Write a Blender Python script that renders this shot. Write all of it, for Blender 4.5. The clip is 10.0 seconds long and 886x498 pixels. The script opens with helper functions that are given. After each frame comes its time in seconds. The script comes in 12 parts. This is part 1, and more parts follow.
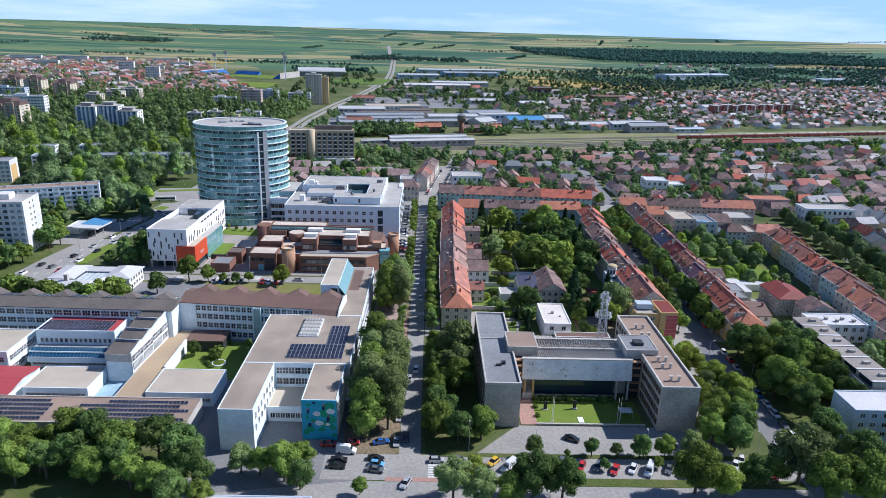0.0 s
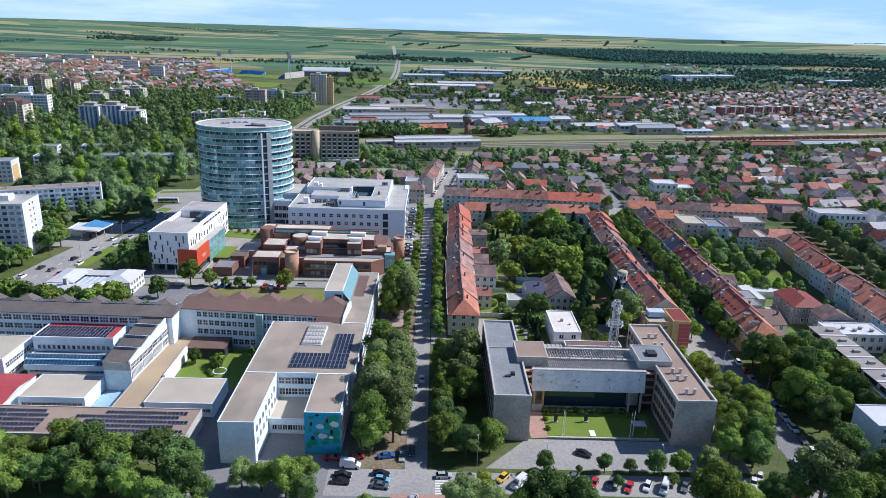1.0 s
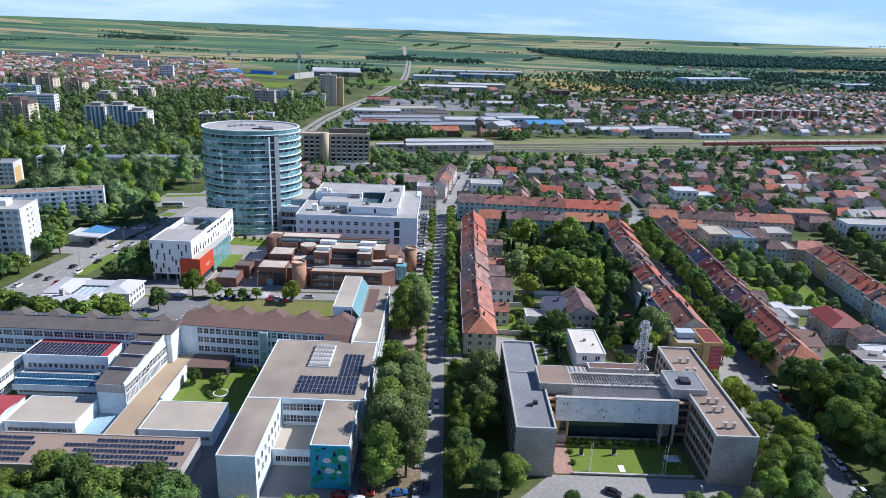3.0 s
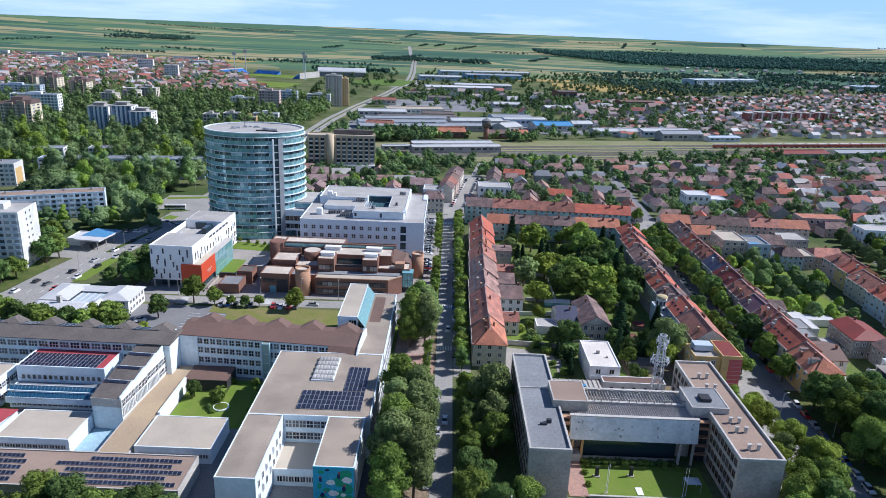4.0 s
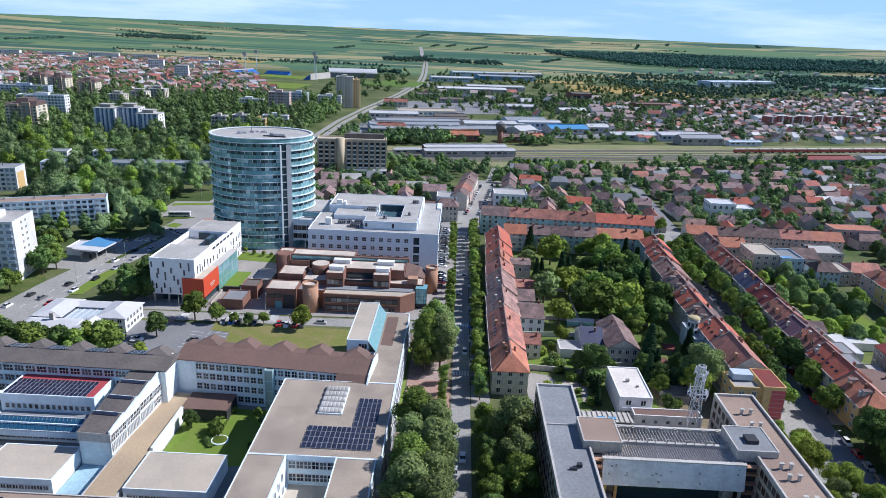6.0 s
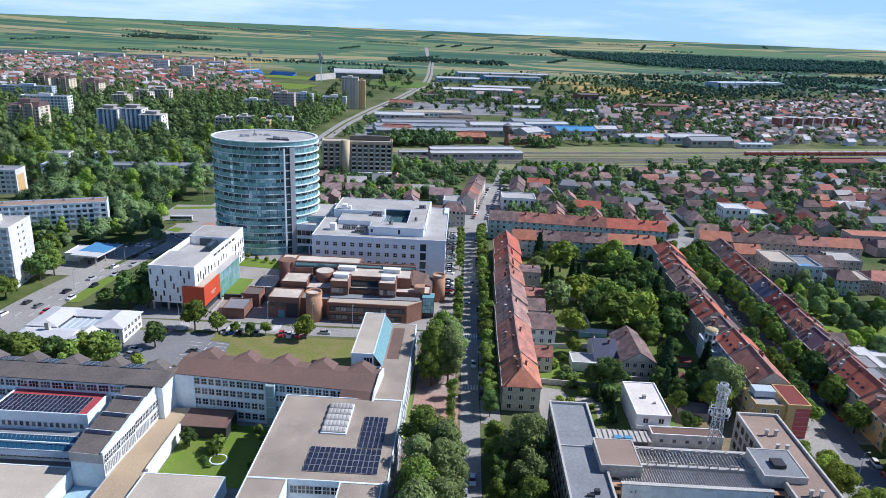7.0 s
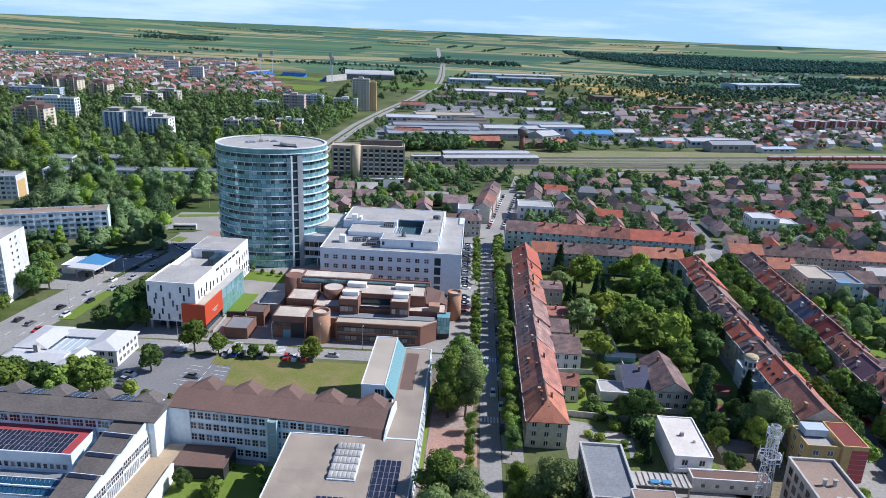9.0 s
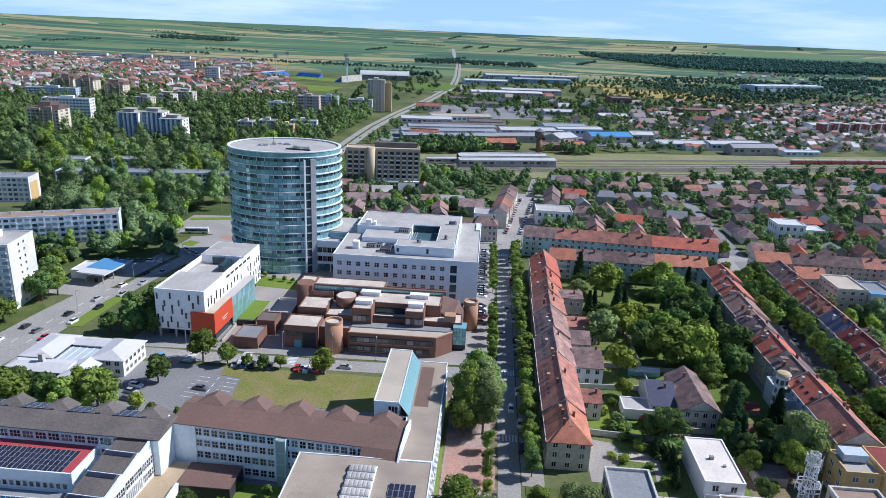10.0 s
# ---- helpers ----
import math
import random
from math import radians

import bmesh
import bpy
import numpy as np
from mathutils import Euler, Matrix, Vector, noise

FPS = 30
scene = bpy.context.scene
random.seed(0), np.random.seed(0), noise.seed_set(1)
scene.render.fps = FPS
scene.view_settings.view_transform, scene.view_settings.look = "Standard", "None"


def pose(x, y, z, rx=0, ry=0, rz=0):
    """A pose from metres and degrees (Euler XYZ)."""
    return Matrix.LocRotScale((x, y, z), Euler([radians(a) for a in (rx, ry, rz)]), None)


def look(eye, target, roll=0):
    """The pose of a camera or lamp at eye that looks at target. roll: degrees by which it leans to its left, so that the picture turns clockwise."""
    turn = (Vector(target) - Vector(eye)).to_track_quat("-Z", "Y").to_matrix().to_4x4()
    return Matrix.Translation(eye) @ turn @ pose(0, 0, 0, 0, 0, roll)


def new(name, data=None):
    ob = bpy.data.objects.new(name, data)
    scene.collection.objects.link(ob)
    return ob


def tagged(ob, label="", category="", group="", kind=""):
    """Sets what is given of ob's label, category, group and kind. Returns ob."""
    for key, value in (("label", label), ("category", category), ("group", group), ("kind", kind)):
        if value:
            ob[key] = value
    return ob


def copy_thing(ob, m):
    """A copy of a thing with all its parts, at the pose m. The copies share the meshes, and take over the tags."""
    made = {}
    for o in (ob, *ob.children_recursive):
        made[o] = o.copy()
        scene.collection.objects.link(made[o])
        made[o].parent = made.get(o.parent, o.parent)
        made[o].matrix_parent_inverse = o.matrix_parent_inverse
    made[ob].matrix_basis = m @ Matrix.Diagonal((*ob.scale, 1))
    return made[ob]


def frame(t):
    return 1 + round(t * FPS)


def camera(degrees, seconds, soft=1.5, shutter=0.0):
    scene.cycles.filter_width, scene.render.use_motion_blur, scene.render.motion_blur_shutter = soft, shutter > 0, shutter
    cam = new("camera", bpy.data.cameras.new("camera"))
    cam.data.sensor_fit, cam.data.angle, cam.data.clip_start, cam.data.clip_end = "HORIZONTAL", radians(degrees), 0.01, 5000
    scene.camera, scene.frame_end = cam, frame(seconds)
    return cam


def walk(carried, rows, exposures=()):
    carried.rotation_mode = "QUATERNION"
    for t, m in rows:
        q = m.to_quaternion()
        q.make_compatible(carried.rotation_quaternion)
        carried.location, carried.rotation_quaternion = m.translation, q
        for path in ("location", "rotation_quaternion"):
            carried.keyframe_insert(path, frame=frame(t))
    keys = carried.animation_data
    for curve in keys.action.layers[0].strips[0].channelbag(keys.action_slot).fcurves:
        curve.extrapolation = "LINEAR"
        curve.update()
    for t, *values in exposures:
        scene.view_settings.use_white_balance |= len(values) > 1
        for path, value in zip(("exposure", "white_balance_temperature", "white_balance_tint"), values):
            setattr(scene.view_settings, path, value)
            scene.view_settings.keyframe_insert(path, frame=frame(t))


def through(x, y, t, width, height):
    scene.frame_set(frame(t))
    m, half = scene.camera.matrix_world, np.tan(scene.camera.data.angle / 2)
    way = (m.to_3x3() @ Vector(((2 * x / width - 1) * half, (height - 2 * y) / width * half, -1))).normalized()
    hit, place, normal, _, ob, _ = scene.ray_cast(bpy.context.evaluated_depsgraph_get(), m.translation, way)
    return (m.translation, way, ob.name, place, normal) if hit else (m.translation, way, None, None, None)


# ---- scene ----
# ---- camera and flight ----
cam = camera(65.71, 10.0, soft=0.75)


def fly(x, y, z, yaw, pitch, roll):
    a, b = radians(yaw), radians(pitch)
    return look((x, y, z), (x - math.sin(a) * math.cos(b), y + math.cos(a) * math.cos(b), z + math.sin(b)), roll)


walk(cam, [
    (0.0, fly(0.0, 0.0, 109.25, -1.36, -17.92, 1.66)),
    (1.0, fly(-1.10, 6.57, 109.23, -1.03, -17.92, 1.82)),
    (2.5, fly(-2.98, 17.81, 109.07, -0.50, -17.89, 2.04)),
    (4.5, fly(-6.00, 34.89, 109.13, 0.27, -17.90, 2.34)),
    (5.5, fly(-7.31, 43.69, 109.24, 0.71, -17.90, 2.38)),
    (7.0, fly(-9.51, 57.10, 109.30, 1.33, -17.88, 2.42)),
    (8.0, fly(-11.03, 66.17, 109.31, 1.77, -17.87, 2.43)),
    (9.0, fly(-12.55, 75.30, 109.38, 2.22, -17.87, 2.43)),
    (9.5, fly(-13.30, 79.75, 109.37, 2.59, -17.87, 2.43)),
    (10.0, fly(-14.00, 84.16, 109.35, 3.44, -17.88, 2.44)),
], exposures=[(0.0, 0.16, 5560, 15.0), (10.0, 0.16, 5560, 15.0)])

# ---- sky and sun ----
SUN_TO = Vector((0.716, 0.195, 0.67)).normalized()
world = bpy.data.worlds.new("world")
scene.world = world
world.use_nodes = True
wn, wl = world.node_tree.nodes, world.node_tree.links
wn.clear()
sky = wn.new("ShaderNodeTexSky")
sky.sky_type = "NISHITA"
sky.sun_disc = False
sky.sun_elevation = math.asin(SUN_TO.z)
sky.sun_rotation = math.atan2(SUN_TO.x, SUN_TO.y)
sky.altitude = 100
sky.air_density, sky.dust_density, sky.ozone_density = 0.8, 0.0, 6.0
coord = wn.new("ShaderNodeTexCoord")
stretch = wn.new("ShaderNodeMapping")
stretch.inputs["Scale"].default_value = (1.0, 1.0, 9.0)
cloud = wn.new("ShaderNodeTexNoise")
cloud.inputs["Scale"].default_value = 2.6
cloud.inputs["Detail"].default_value = 7
cloud.inputs["Roughness"].default_value = 0.62
cramp = wn.new("ShaderNodeValToRGB")
cramp.color_ramp.elements[0].position, cramp.color_ramp.elements[1].position = 0.46, 0.66
cmul = wn.new("ShaderNodeMath")
cmul.operation = "MULTIPLY"
cmul.inputs[1].default_value = 0.65
cmix = wn.new("ShaderNodeMix")
cmix.data_type = "RGBA"
cmix.inputs["B"].default_value = (9.0, 10.4, 11.2, 1)
# thin haze low over the skyline
sepz = wn.new("ShaderNodeSeparateXYZ")
low = wn.new("ShaderNodeMapRange")
low.inputs["From Min"].default_value, low.inputs["From Max"].default_value = 0.0, 0.32
low.inputs["To Min"].default_value, low.inputs["To Max"].default_value = 0.92, 0.0
hmix = wn.new("ShaderNodeMix")
hmix.data_type = "RGBA"
hmix.inputs["B"].default_value = (4.7, 7.3, 9.5, 1)
back = wn.new("ShaderNodeBackground")
back.inputs["Strength"].default_value = 0.085
wout = wn.new("ShaderNodeOutputWorld")
wl.new(coord.outputs["Generated"], stretch.inputs["Vector"])
wl.new(stretch.outputs["Vector"], cloud.inputs["Vector"])
wl.new(cloud.outputs["Fac"], cramp.inputs["Fac"])
wl.new(cramp.outputs["Color"], cmul.inputs[0])
# the clouds gather low, the zenith is clear
clear = wn.new("ShaderNodeMapRange")
clear.inputs["From Min"].default_value, clear.inputs["From Max"].default_value = 0.12, 0.45
clear.inputs["To Min"].default_value, clear.inputs["To Max"].default_value = 1.0, 0.12
cfac = wn.new("ShaderNodeMath")
cfac.operation = "MULTIPLY"
wl.new(sepz.outputs["Z"], clear.inputs["Value"])
wl.new(cmul.outputs["Value"], cfac.inputs[0])
wl.new(clear.outputs["Result"], cfac.inputs[1])
wl.new(cfac.outputs["Value"], cmix.inputs["Factor"])
wl.new(coord.outputs["Generated"], sepz.inputs["Vector"])
wl.new(sepz.outputs["Z"], low.inputs["Value"])
wl.new(low.outputs["Result"], hmix.inputs["Factor"])
wl.new(sky.outputs["Color"], hmix.inputs["A"])
wl.new(hmix.outputs["Result"], cmix.inputs["A"])
wl.new(cmix.outputs["Result"], back.inputs["Color"])
wl.new(back.outputs["Background"], wout.inputs["Surface"])
sun = new("sun", bpy.data.lights.new("sun", "SUN"))
sun.data.energy, sun.data.angle, sun.data.color = 5.0, radians(0.5), (1.0, 0.925, 0.81)
sun.matrix_world = look(SUN_TO * 400, (0, 0, 0))
# ---- materials ----
def surf(name, col, col2=None, rough=0.85, big=0.15, small=2.5, mix=0.6, grain=0.25, bump=0.15, metal=0.0, rnd=0.0, spec=0.3, island=0.0, cell=None, courses=0.0):
    """A worn surface: two colours blended by coarse patches, fine grain and relief; cell mends it in patches, courses draws level rows."""
    m = bpy.data.materials.new(name)
    m.use_nodes = True
    n, l = m.node_tree.nodes, m.node_tree.links
    b = n["Principled BSDF"]
    b.inputs["Roughness"].default_value, b.inputs["Metallic"].default_value = rough, metal
    b.inputs["Specular IOR Level"].default_value = spec
    col2 = col2 or tuple(c * 0.72 for c in col)
    geo = n.new("ShaderNodeNewGeometry")
    n1, n2 = n.new("ShaderNodeTexNoise"), n.new("ShaderNodeTexNoise")
    n1.inputs["Scale"].default_value, n1.inputs["Detail"].default_value = big, 6
    n2.inputs["Scale"].default_value, n2.inputs["Detail"].default_value = small, 4
    r1 = n.new("ShaderNodeMapRange")
    r1.inputs["From Min"].default_value, r1.inputs["From Max"].default_value = 0.35, 0.68
    r1.inputs["To Max"].default_value = mix
    mx = n.new("ShaderNodeMix")
    mx.data_type = "RGBA"
    mx.inputs["A"].default_value, mx.inputs["B"].default_value = (*col, 1), (*col2, 1)
    r2 = n.new("ShaderNodeMapRange")
    r2.inputs["From Min"].default_value, r2.inputs["From Max"].default_value = 0.3, 0.7
    r2.inputs["To Min"].default_value, r2.inputs["To Max"].default_value = 1 - grain, 1 + grain
    mul = n.new("ShaderNodeVectorMath")
    mul.operation = "SCALE"
    for tex in (n1, n2):
        l.new(geo.outputs["Position"], tex.inputs["Vector"])
    l.new(n1.outputs["Fac"], r1.inputs["Value"])
    l.new(r1.outputs["Result"], mx.inputs["Factor"])
    l.new(n2.outputs["Fac"], r2.inputs["Value"])
    l.new(mx.outputs["Result"], mul.inputs[0])
    last = r2.outputs["Result"]
    for amount, source in ((rnd, "object"), (island, "island")):
        if amount:
            out = n.new("ShaderNodeObjectInfo").outputs["Random"] if source == "object" else geo.outputs["Random Per Island"]
            rr = n.new("ShaderNodeMapRange")
            rr.inputs["To Min"].default_value, rr.inputs["To Max"].default_value = 1 - amount, 1 + amount
            pr = n.new("ShaderNodeMath")
            pr.operation = "MULTIPLY"
            l.new(out, rr.inputs["Value"])
            l.new(rr.outputs["Result"], pr.inputs[0])
            l.new(last, pr.inputs[1])
            last = pr.outputs["Value"]
    if cell:
        vo = n.new("ShaderNodeTexVoronoi")
        vo.distance = "CHEBYCHEV"
        vo.inputs["Scale"].default_value = cell[0]
        l.new(geo.outputs["Position"], vo.inputs["Vector"])
        sc = n.new("ShaderNodeSeparateColor")
        l.new(vo.outputs["Color"], sc.inputs["Color"])
        cr = n.new("ShaderNodeMapRange")
        cr.inputs["To Min"].default_value, cr.inputs["To Max"].default_value = 1 - cell[1], 1 + cell[1]
        l.new(sc.outputs["Red"], cr.inputs["Value"])
        pr = n.new("ShaderNodeMath")
        pr.operation = "MULTIPLY"
        l.new(cr.outputs["Result"], pr.inputs[0])
        l.new(last, pr.inputs[1])
        last = pr.outputs["Value"]
    if courses:
        wv = n.new("ShaderNodeTexWave")
        wv.bands_direction = "Z"
        wv.inputs["Scale"].default_value, wv.inputs["Distortion"].default_value, wv.inputs["Detail"].default_value = 1.6, 2.5, 3
        wv.inputs["Detail Scale"].default_value = 2.5
        l.new(geo.outputs["Position"], wv.inputs["Vector"])
        wr = n.new("ShaderNodeMapRange")
        wr.inputs["To Min"].default_value, wr.inputs["To Max"].default_value = 1 - courses, 1 + courses * 0.6
        l.new(wv.outputs["Fac"], wr.inputs["Value"])
        pr = n.new("ShaderNodeMath")
        pr.operation = "MULTIPLY"
        l.new(wr.outputs["Result"], pr.inputs[0])
        l.new(last, pr.inputs[1])
        last = pr.outputs["Value"]
    l.new(last, mul.inputs["Scale"])
    l.new(mul.outputs["Vector"], b.inputs["Base Color"])
    if bump:
        bp = n.new("ShaderNodeBump")
        bp.inputs["Strength"].default_value, bp.inputs["Distance"].default_value = bump, 0.05
        l.new(n2.outputs["Fac"], bp.inputs["Height"])
        l.new(bp.outputs["Normal"], b.inputs["Normal"])
    return m


def leafage(name, dark, light, through=0.2, rnd=0.24, speck=0.6):
    """Leaves: each clump its own green, lit through a little."""
    m = bpy.data.materials.new(name)
    m.use_nodes = True
    n, l = m.node_tree.nodes, m.node_tree.links
    n.clear()
    geo, info = n.new("ShaderNodeNewGeometry"), n.new("ShaderNodeObjectInfo")
    mx = n.new("ShaderNodeMix")
    mx.data_type = "RGBA"
    mx.inputs["A"].default_value, mx.inputs["B"].default_value = (*dark, 1), (*light, 1)
    patch = n.new("ShaderNodeTexNoise")
    patch.inputs["Scale"].default_value, patch.inputs["Detail"].default_value = 0.22, 3
    l.new(geo.outputs["Position"], patch.inputs["Vector"])
    av = n.new("ShaderNodeMath")
    av.operation = "MULTIPLY_ADD"
    av.inputs[1].default_value, av.inputs[2].default_value = speck, 0.2 - speck / 2
    l.new(geo.outputs["Random Per Island"], av.inputs[0])
    ad = n.new("ShaderNodeMath")
    ad.operation = "MULTIPLY_ADD"
    ad.inputs[1].default_value = 0.9
    ad.use_clamp = True
    l.new(patch.outputs["Fac"], ad.inputs[0])
    l.new(av.outputs["Value"], ad.inputs[2])
    l.new(ad.outputs["Value"], mx.inputs["Factor"])
    rr = n.new("ShaderNodeMapRange")
    rr.inputs["To Min"].default_value, rr.inputs["To Max"].default_value = 1 - rnd, 1 + rnd
    l.new(info.outputs["Random"], rr.inputs["Value"])
    hs = n.new("ShaderNodeHueSaturation")
    hr = n.new("ShaderNodeMapRange")
    hr.inputs["To Min"].default_value, hr.inputs["To Max"].default_value = 0.489, 0.504
    l.new(info.outputs["Random"], hr.inputs["Value"])
    l.new(hr.outputs["Result"], hs.inputs["Hue"])
    stand = n.new("ShaderNodeTexNoise")
    stand.inputs["Scale"].default_value, stand.inputs["Detail"].default_value = 0.045, 4
    sr = n.new("ShaderNodeMapRange")
    sr.inputs["From Min"].default_value, sr.inputs["From Max"].default_value = 0.32, 0.68
    sr.inputs["To Min"].default_value, sr.inputs["To Max"].default_value = 0.68, 1.38
    sm = n.new("ShaderNodeMath")
    sm.operation = "MULTIPLY"
    l.new(geo.outputs["Position"], stand.inputs["Vector"])
    l.new(stand.outputs["Fac"], sr.inputs["Value"])
    l.new(sr.outputs["Result"], sm.inputs[0])
    l.new(rr.outputs["Result"], sm.inputs[1])
    l.new(sm.outputs["Value"], hs.inputs["Value"])
    l.new(mx.outputs["Result"], hs.inputs["Color"])
    d, t, mixs, o = n.new("ShaderNodeBsdfDiffuse"), n.new("ShaderNodeBsdfTranslucent"), n.new("ShaderNodeMixShader"), n.new("ShaderNodeOutputMaterial")
    mixs.inputs["Fac"].default_value = through
    for s in (d, t):
        l.new(hs.outputs["Color"], s.inputs["Color"])
    l.new(d.outputs["BSDF"], mixs.inputs[1])
    l.new(t.outputs["BSDF"], mixs.inputs[2])
    l.new(mixs.outputs["Shader"], o.inputs["Surface"])
    return m


def glassy(name, dark, light, rough=0.08, island=True, metal=0.0):
    """Window glass over dim rooms: panes differ by blinds and curtains."""
    m = bpy.data.materials.new(name)
    m.use_nodes = True
    n, l = m.node_tree.nodes, m.node_tree.links
    b = n["Principled BSDF"]
    b.inputs["Roughness"].default_value, b.inputs["Metallic"].default_value = rough, metal
    b.inputs["Specular IOR Level"].default_value = 0.6
    src = n.new("ShaderNodeNewGeometry").outputs["Random Per Island"] if island else n.new("ShaderNodeObjectInfo").outputs["Random"]
    rp = n.new("ShaderNodeValToRGB")
    rp.color_ramp.elements[0].color, rp.color_ramp.elements[1].color = (*dark, 1), (*light, 1)
    rp.color_ramp.elements[0].position = 0.35
    l.new(src, rp.inputs["Fac"])
    l.new(rp.outputs["Color"], b.inputs["Base Color"])
    return m


def land(name):
    """Open land: meadow near the town, long strips of crops further out."""
    m = bpy.data.materials.new(name)
    m.use_nodes = True
    n, l = m.node_tree.nodes, m.node_tree.links
    b = n["Principled BSDF"]
    b.inputs["Roughness"].default_value, b.inputs["Specular IOR Level"].default_value = 0.95, 0.1
    geo = n.new("ShaderNodeNewGeometry")
    mp = n.new("ShaderNodeMapping")
    mp.inputs["Rotation"].default_value = (0, 0, radians(-14))
    mp.inputs["Scale"].default_value = (1 / 620, 1 / 230, 0.0)
    vor = n.new("ShaderNodeTexVoronoi")
    vor.distance = "CHEBYCHEV"
    vor.inputs["Scale"].default_value = 1.0
    crops = n.new("ShaderNodeValToRGB")
    cr = crops.color_ramp
    cr.interpolation = "CONSTANT"
    # the crop greens carry a blue tint that imitates distance haze
    for i, (p, c) in enumerate(((0.0, (0.085, 0.165, 0.095)), (0.22, (0.33, 0.30, 0.16)), (0.34, (0.055, 0.12, 0.08)), (0.50, (0.12, 0.20, 0.10)), (0.64, (0.26, 0.255, 0.14)), (0.74, (0.07, 0.14, 0.095)), (0.88, (0.16, 0.22, 0.105)))):
        e = cr.elements[i] if i < 2 else cr.elements.new(p)
        e.position, e.color = p, (*c, 1)
    sep = n.new("ShaderNodeSeparateColor")
    l.new(geo.outputs["Position"], mp.inputs["Vector"])
    bend = n.new("ShaderNodeTexNoise")
    bend.inputs["Scale"].default_value, bend.inputs["Detail"].default_value = 0.0012, 2
    warp = n.new("ShaderNodeMix")
    warp.data_type = "RGBA"
    warp.blend_type = "LINEAR_LIGHT"
    warp.inputs["Factor"].default_value = 0.6
    l.new(geo.outputs["Position"], bend.inputs["Vector"])
    l.new(mp.outputs["Vector"], warp.inputs["A"])
    l.new(bend.outputs["Color"], warp.inputs["B"])
    l.new(warp.outputs["Result"], vor.inputs["Vector"])
    l.new(vor.outputs["Color"], sep.inputs["Color"])
    # each parcel is worked in strips of its own
    fine = n.new("ShaderNodeMapping")
    fine.inputs["Rotation"].default_value = (0, 0, radians(-14))
    fine.inputs["Scale"].default_value = (1 / 1500, 1 / 60, 0.0)
    vor2 = n.new("ShaderNodeTexVoronoi")
    vor2.distance = "CHEBYCHEV"
    vor2.inputs["Scale"].default_value = 1.0
    sep2 = n.new("ShaderNodeSeparateColor")
    l.new(geo.outputs["Position"], fine.inputs["Vector"])
    l.new(fine.outputs["Vector"], vor2.inputs["Vector"])
    l.new(vor2.outputs["Color"], sep2.inputs["Color"])
    shift = n.new("ShaderNodeMath")
    shift.operation = "MULTIPLY_ADD"
    shift.inputs[1].default_value = 0.14
    shift.use_clamp = True
    drop = n.new("ShaderNodeMath")
    drop.operation = "SUBTRACT"
    drop.inputs[1].default_value = 0.07
    l.new(sep.outputs["Red"], drop.inputs[0])
    l.new(sep2.outputs["Green"], shift.inputs[0])
    l.new(drop.outputs["Value"], shift.inputs[2])
    l.new(shift.outputs["Value"], crops.inputs["Fac"])
    n1, n2 = n.new("ShaderNodeTexNoise"), n.new("ShaderNodeTexNoise")
    n1.inputs["Scale"].default_value, n1.inputs["Detail"].default_value = 0.02, 8
    n2.inputs["Scale"].default_value, n2.inputs["Detail"].default_value = 0.6, 5
    meadow = n.new("ShaderNodeValToRGB")
    meadow.color_ramp.elements[0].position, meadow.color_ramp.elements[0].color = 0.36, (0.070, 0.105, 0.035, 1)
    meadow.color_ramp.elements[1].position, meadow.color_ramp.elements[1].color = 0.66, (0.165, 0.175, 0.08, 1)
    for tex in (n1, n2):
        l.new(geo.outputs["Position"], tex.inputs["Vector"])
    l.new(n1.outputs["Fac"], meadow.inputs["Fac"])
    xyz = n.new("ShaderNodeSeparateXYZ")
    l.new(geo.outputs["Position"], xyz.inputs["Vector"])
    far = n.new("ShaderNodeMapRange")
    far.inputs["From Min"].default_value, far.inputs["From Max"].default_value = 1650, 1760
    l.new(xyz.outputs["Y"], far.inputs["Value"])
    mx = n.new("ShaderNodeMix")
    mx.data_type = "RGBA"
    l.new(far.outputs["Result"], mx.inputs["Factor"])
    l.new(meadow.outputs["Color"], mx.inputs["A"])
    l.new(crops.outputs["Color"], mx.inputs["B"])
    r2 = n.new("ShaderNodeMapRange")
    r2.inputs["To Min"].default_value, r2.inputs["To Max"].default_value = 0.65, 1.35
    l.new(n2.outputs["Fac"], r2.inputs["Value"])
    mul = n.new("ShaderNodeVectorMath")
    mul.operation = "SCALE"
    l.new(mx.outputs["Result"], mul.inputs[0])
    l.new(r2.outputs["Result"], mul.inputs["Scale"])
    l.new(mul.outputs["Vector"], b.inputs["Base Color"])
    return m


M_LAND = land("open_land")
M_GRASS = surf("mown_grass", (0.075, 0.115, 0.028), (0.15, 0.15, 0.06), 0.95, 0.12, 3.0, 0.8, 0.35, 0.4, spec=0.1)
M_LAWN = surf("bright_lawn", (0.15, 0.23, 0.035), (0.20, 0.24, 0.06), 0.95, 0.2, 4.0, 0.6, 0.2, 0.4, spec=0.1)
M_GARDEN = surf("garden_grass", (0.115, 0.18, 0.038), (0.17, 0.18, 0.07), 0.95, 0.12, 1.5, 0.9, 0.3, 0.4, spec=0.1)
M_DIRT = surf("bare_earth", (0.26, 0.20, 0.14), (0.16, 0.15, 0.08), 0.95, 0.1, 1.2, 0.9, 0.3, 0.4, spec=0.1)
M_ASPHALT = surf("asphalt", (0.20, 0.203, 0.21), (0.26, 0.258, 0.255), 0.9, 0.05, 1.5, 0.8, 0.15, 0.2)
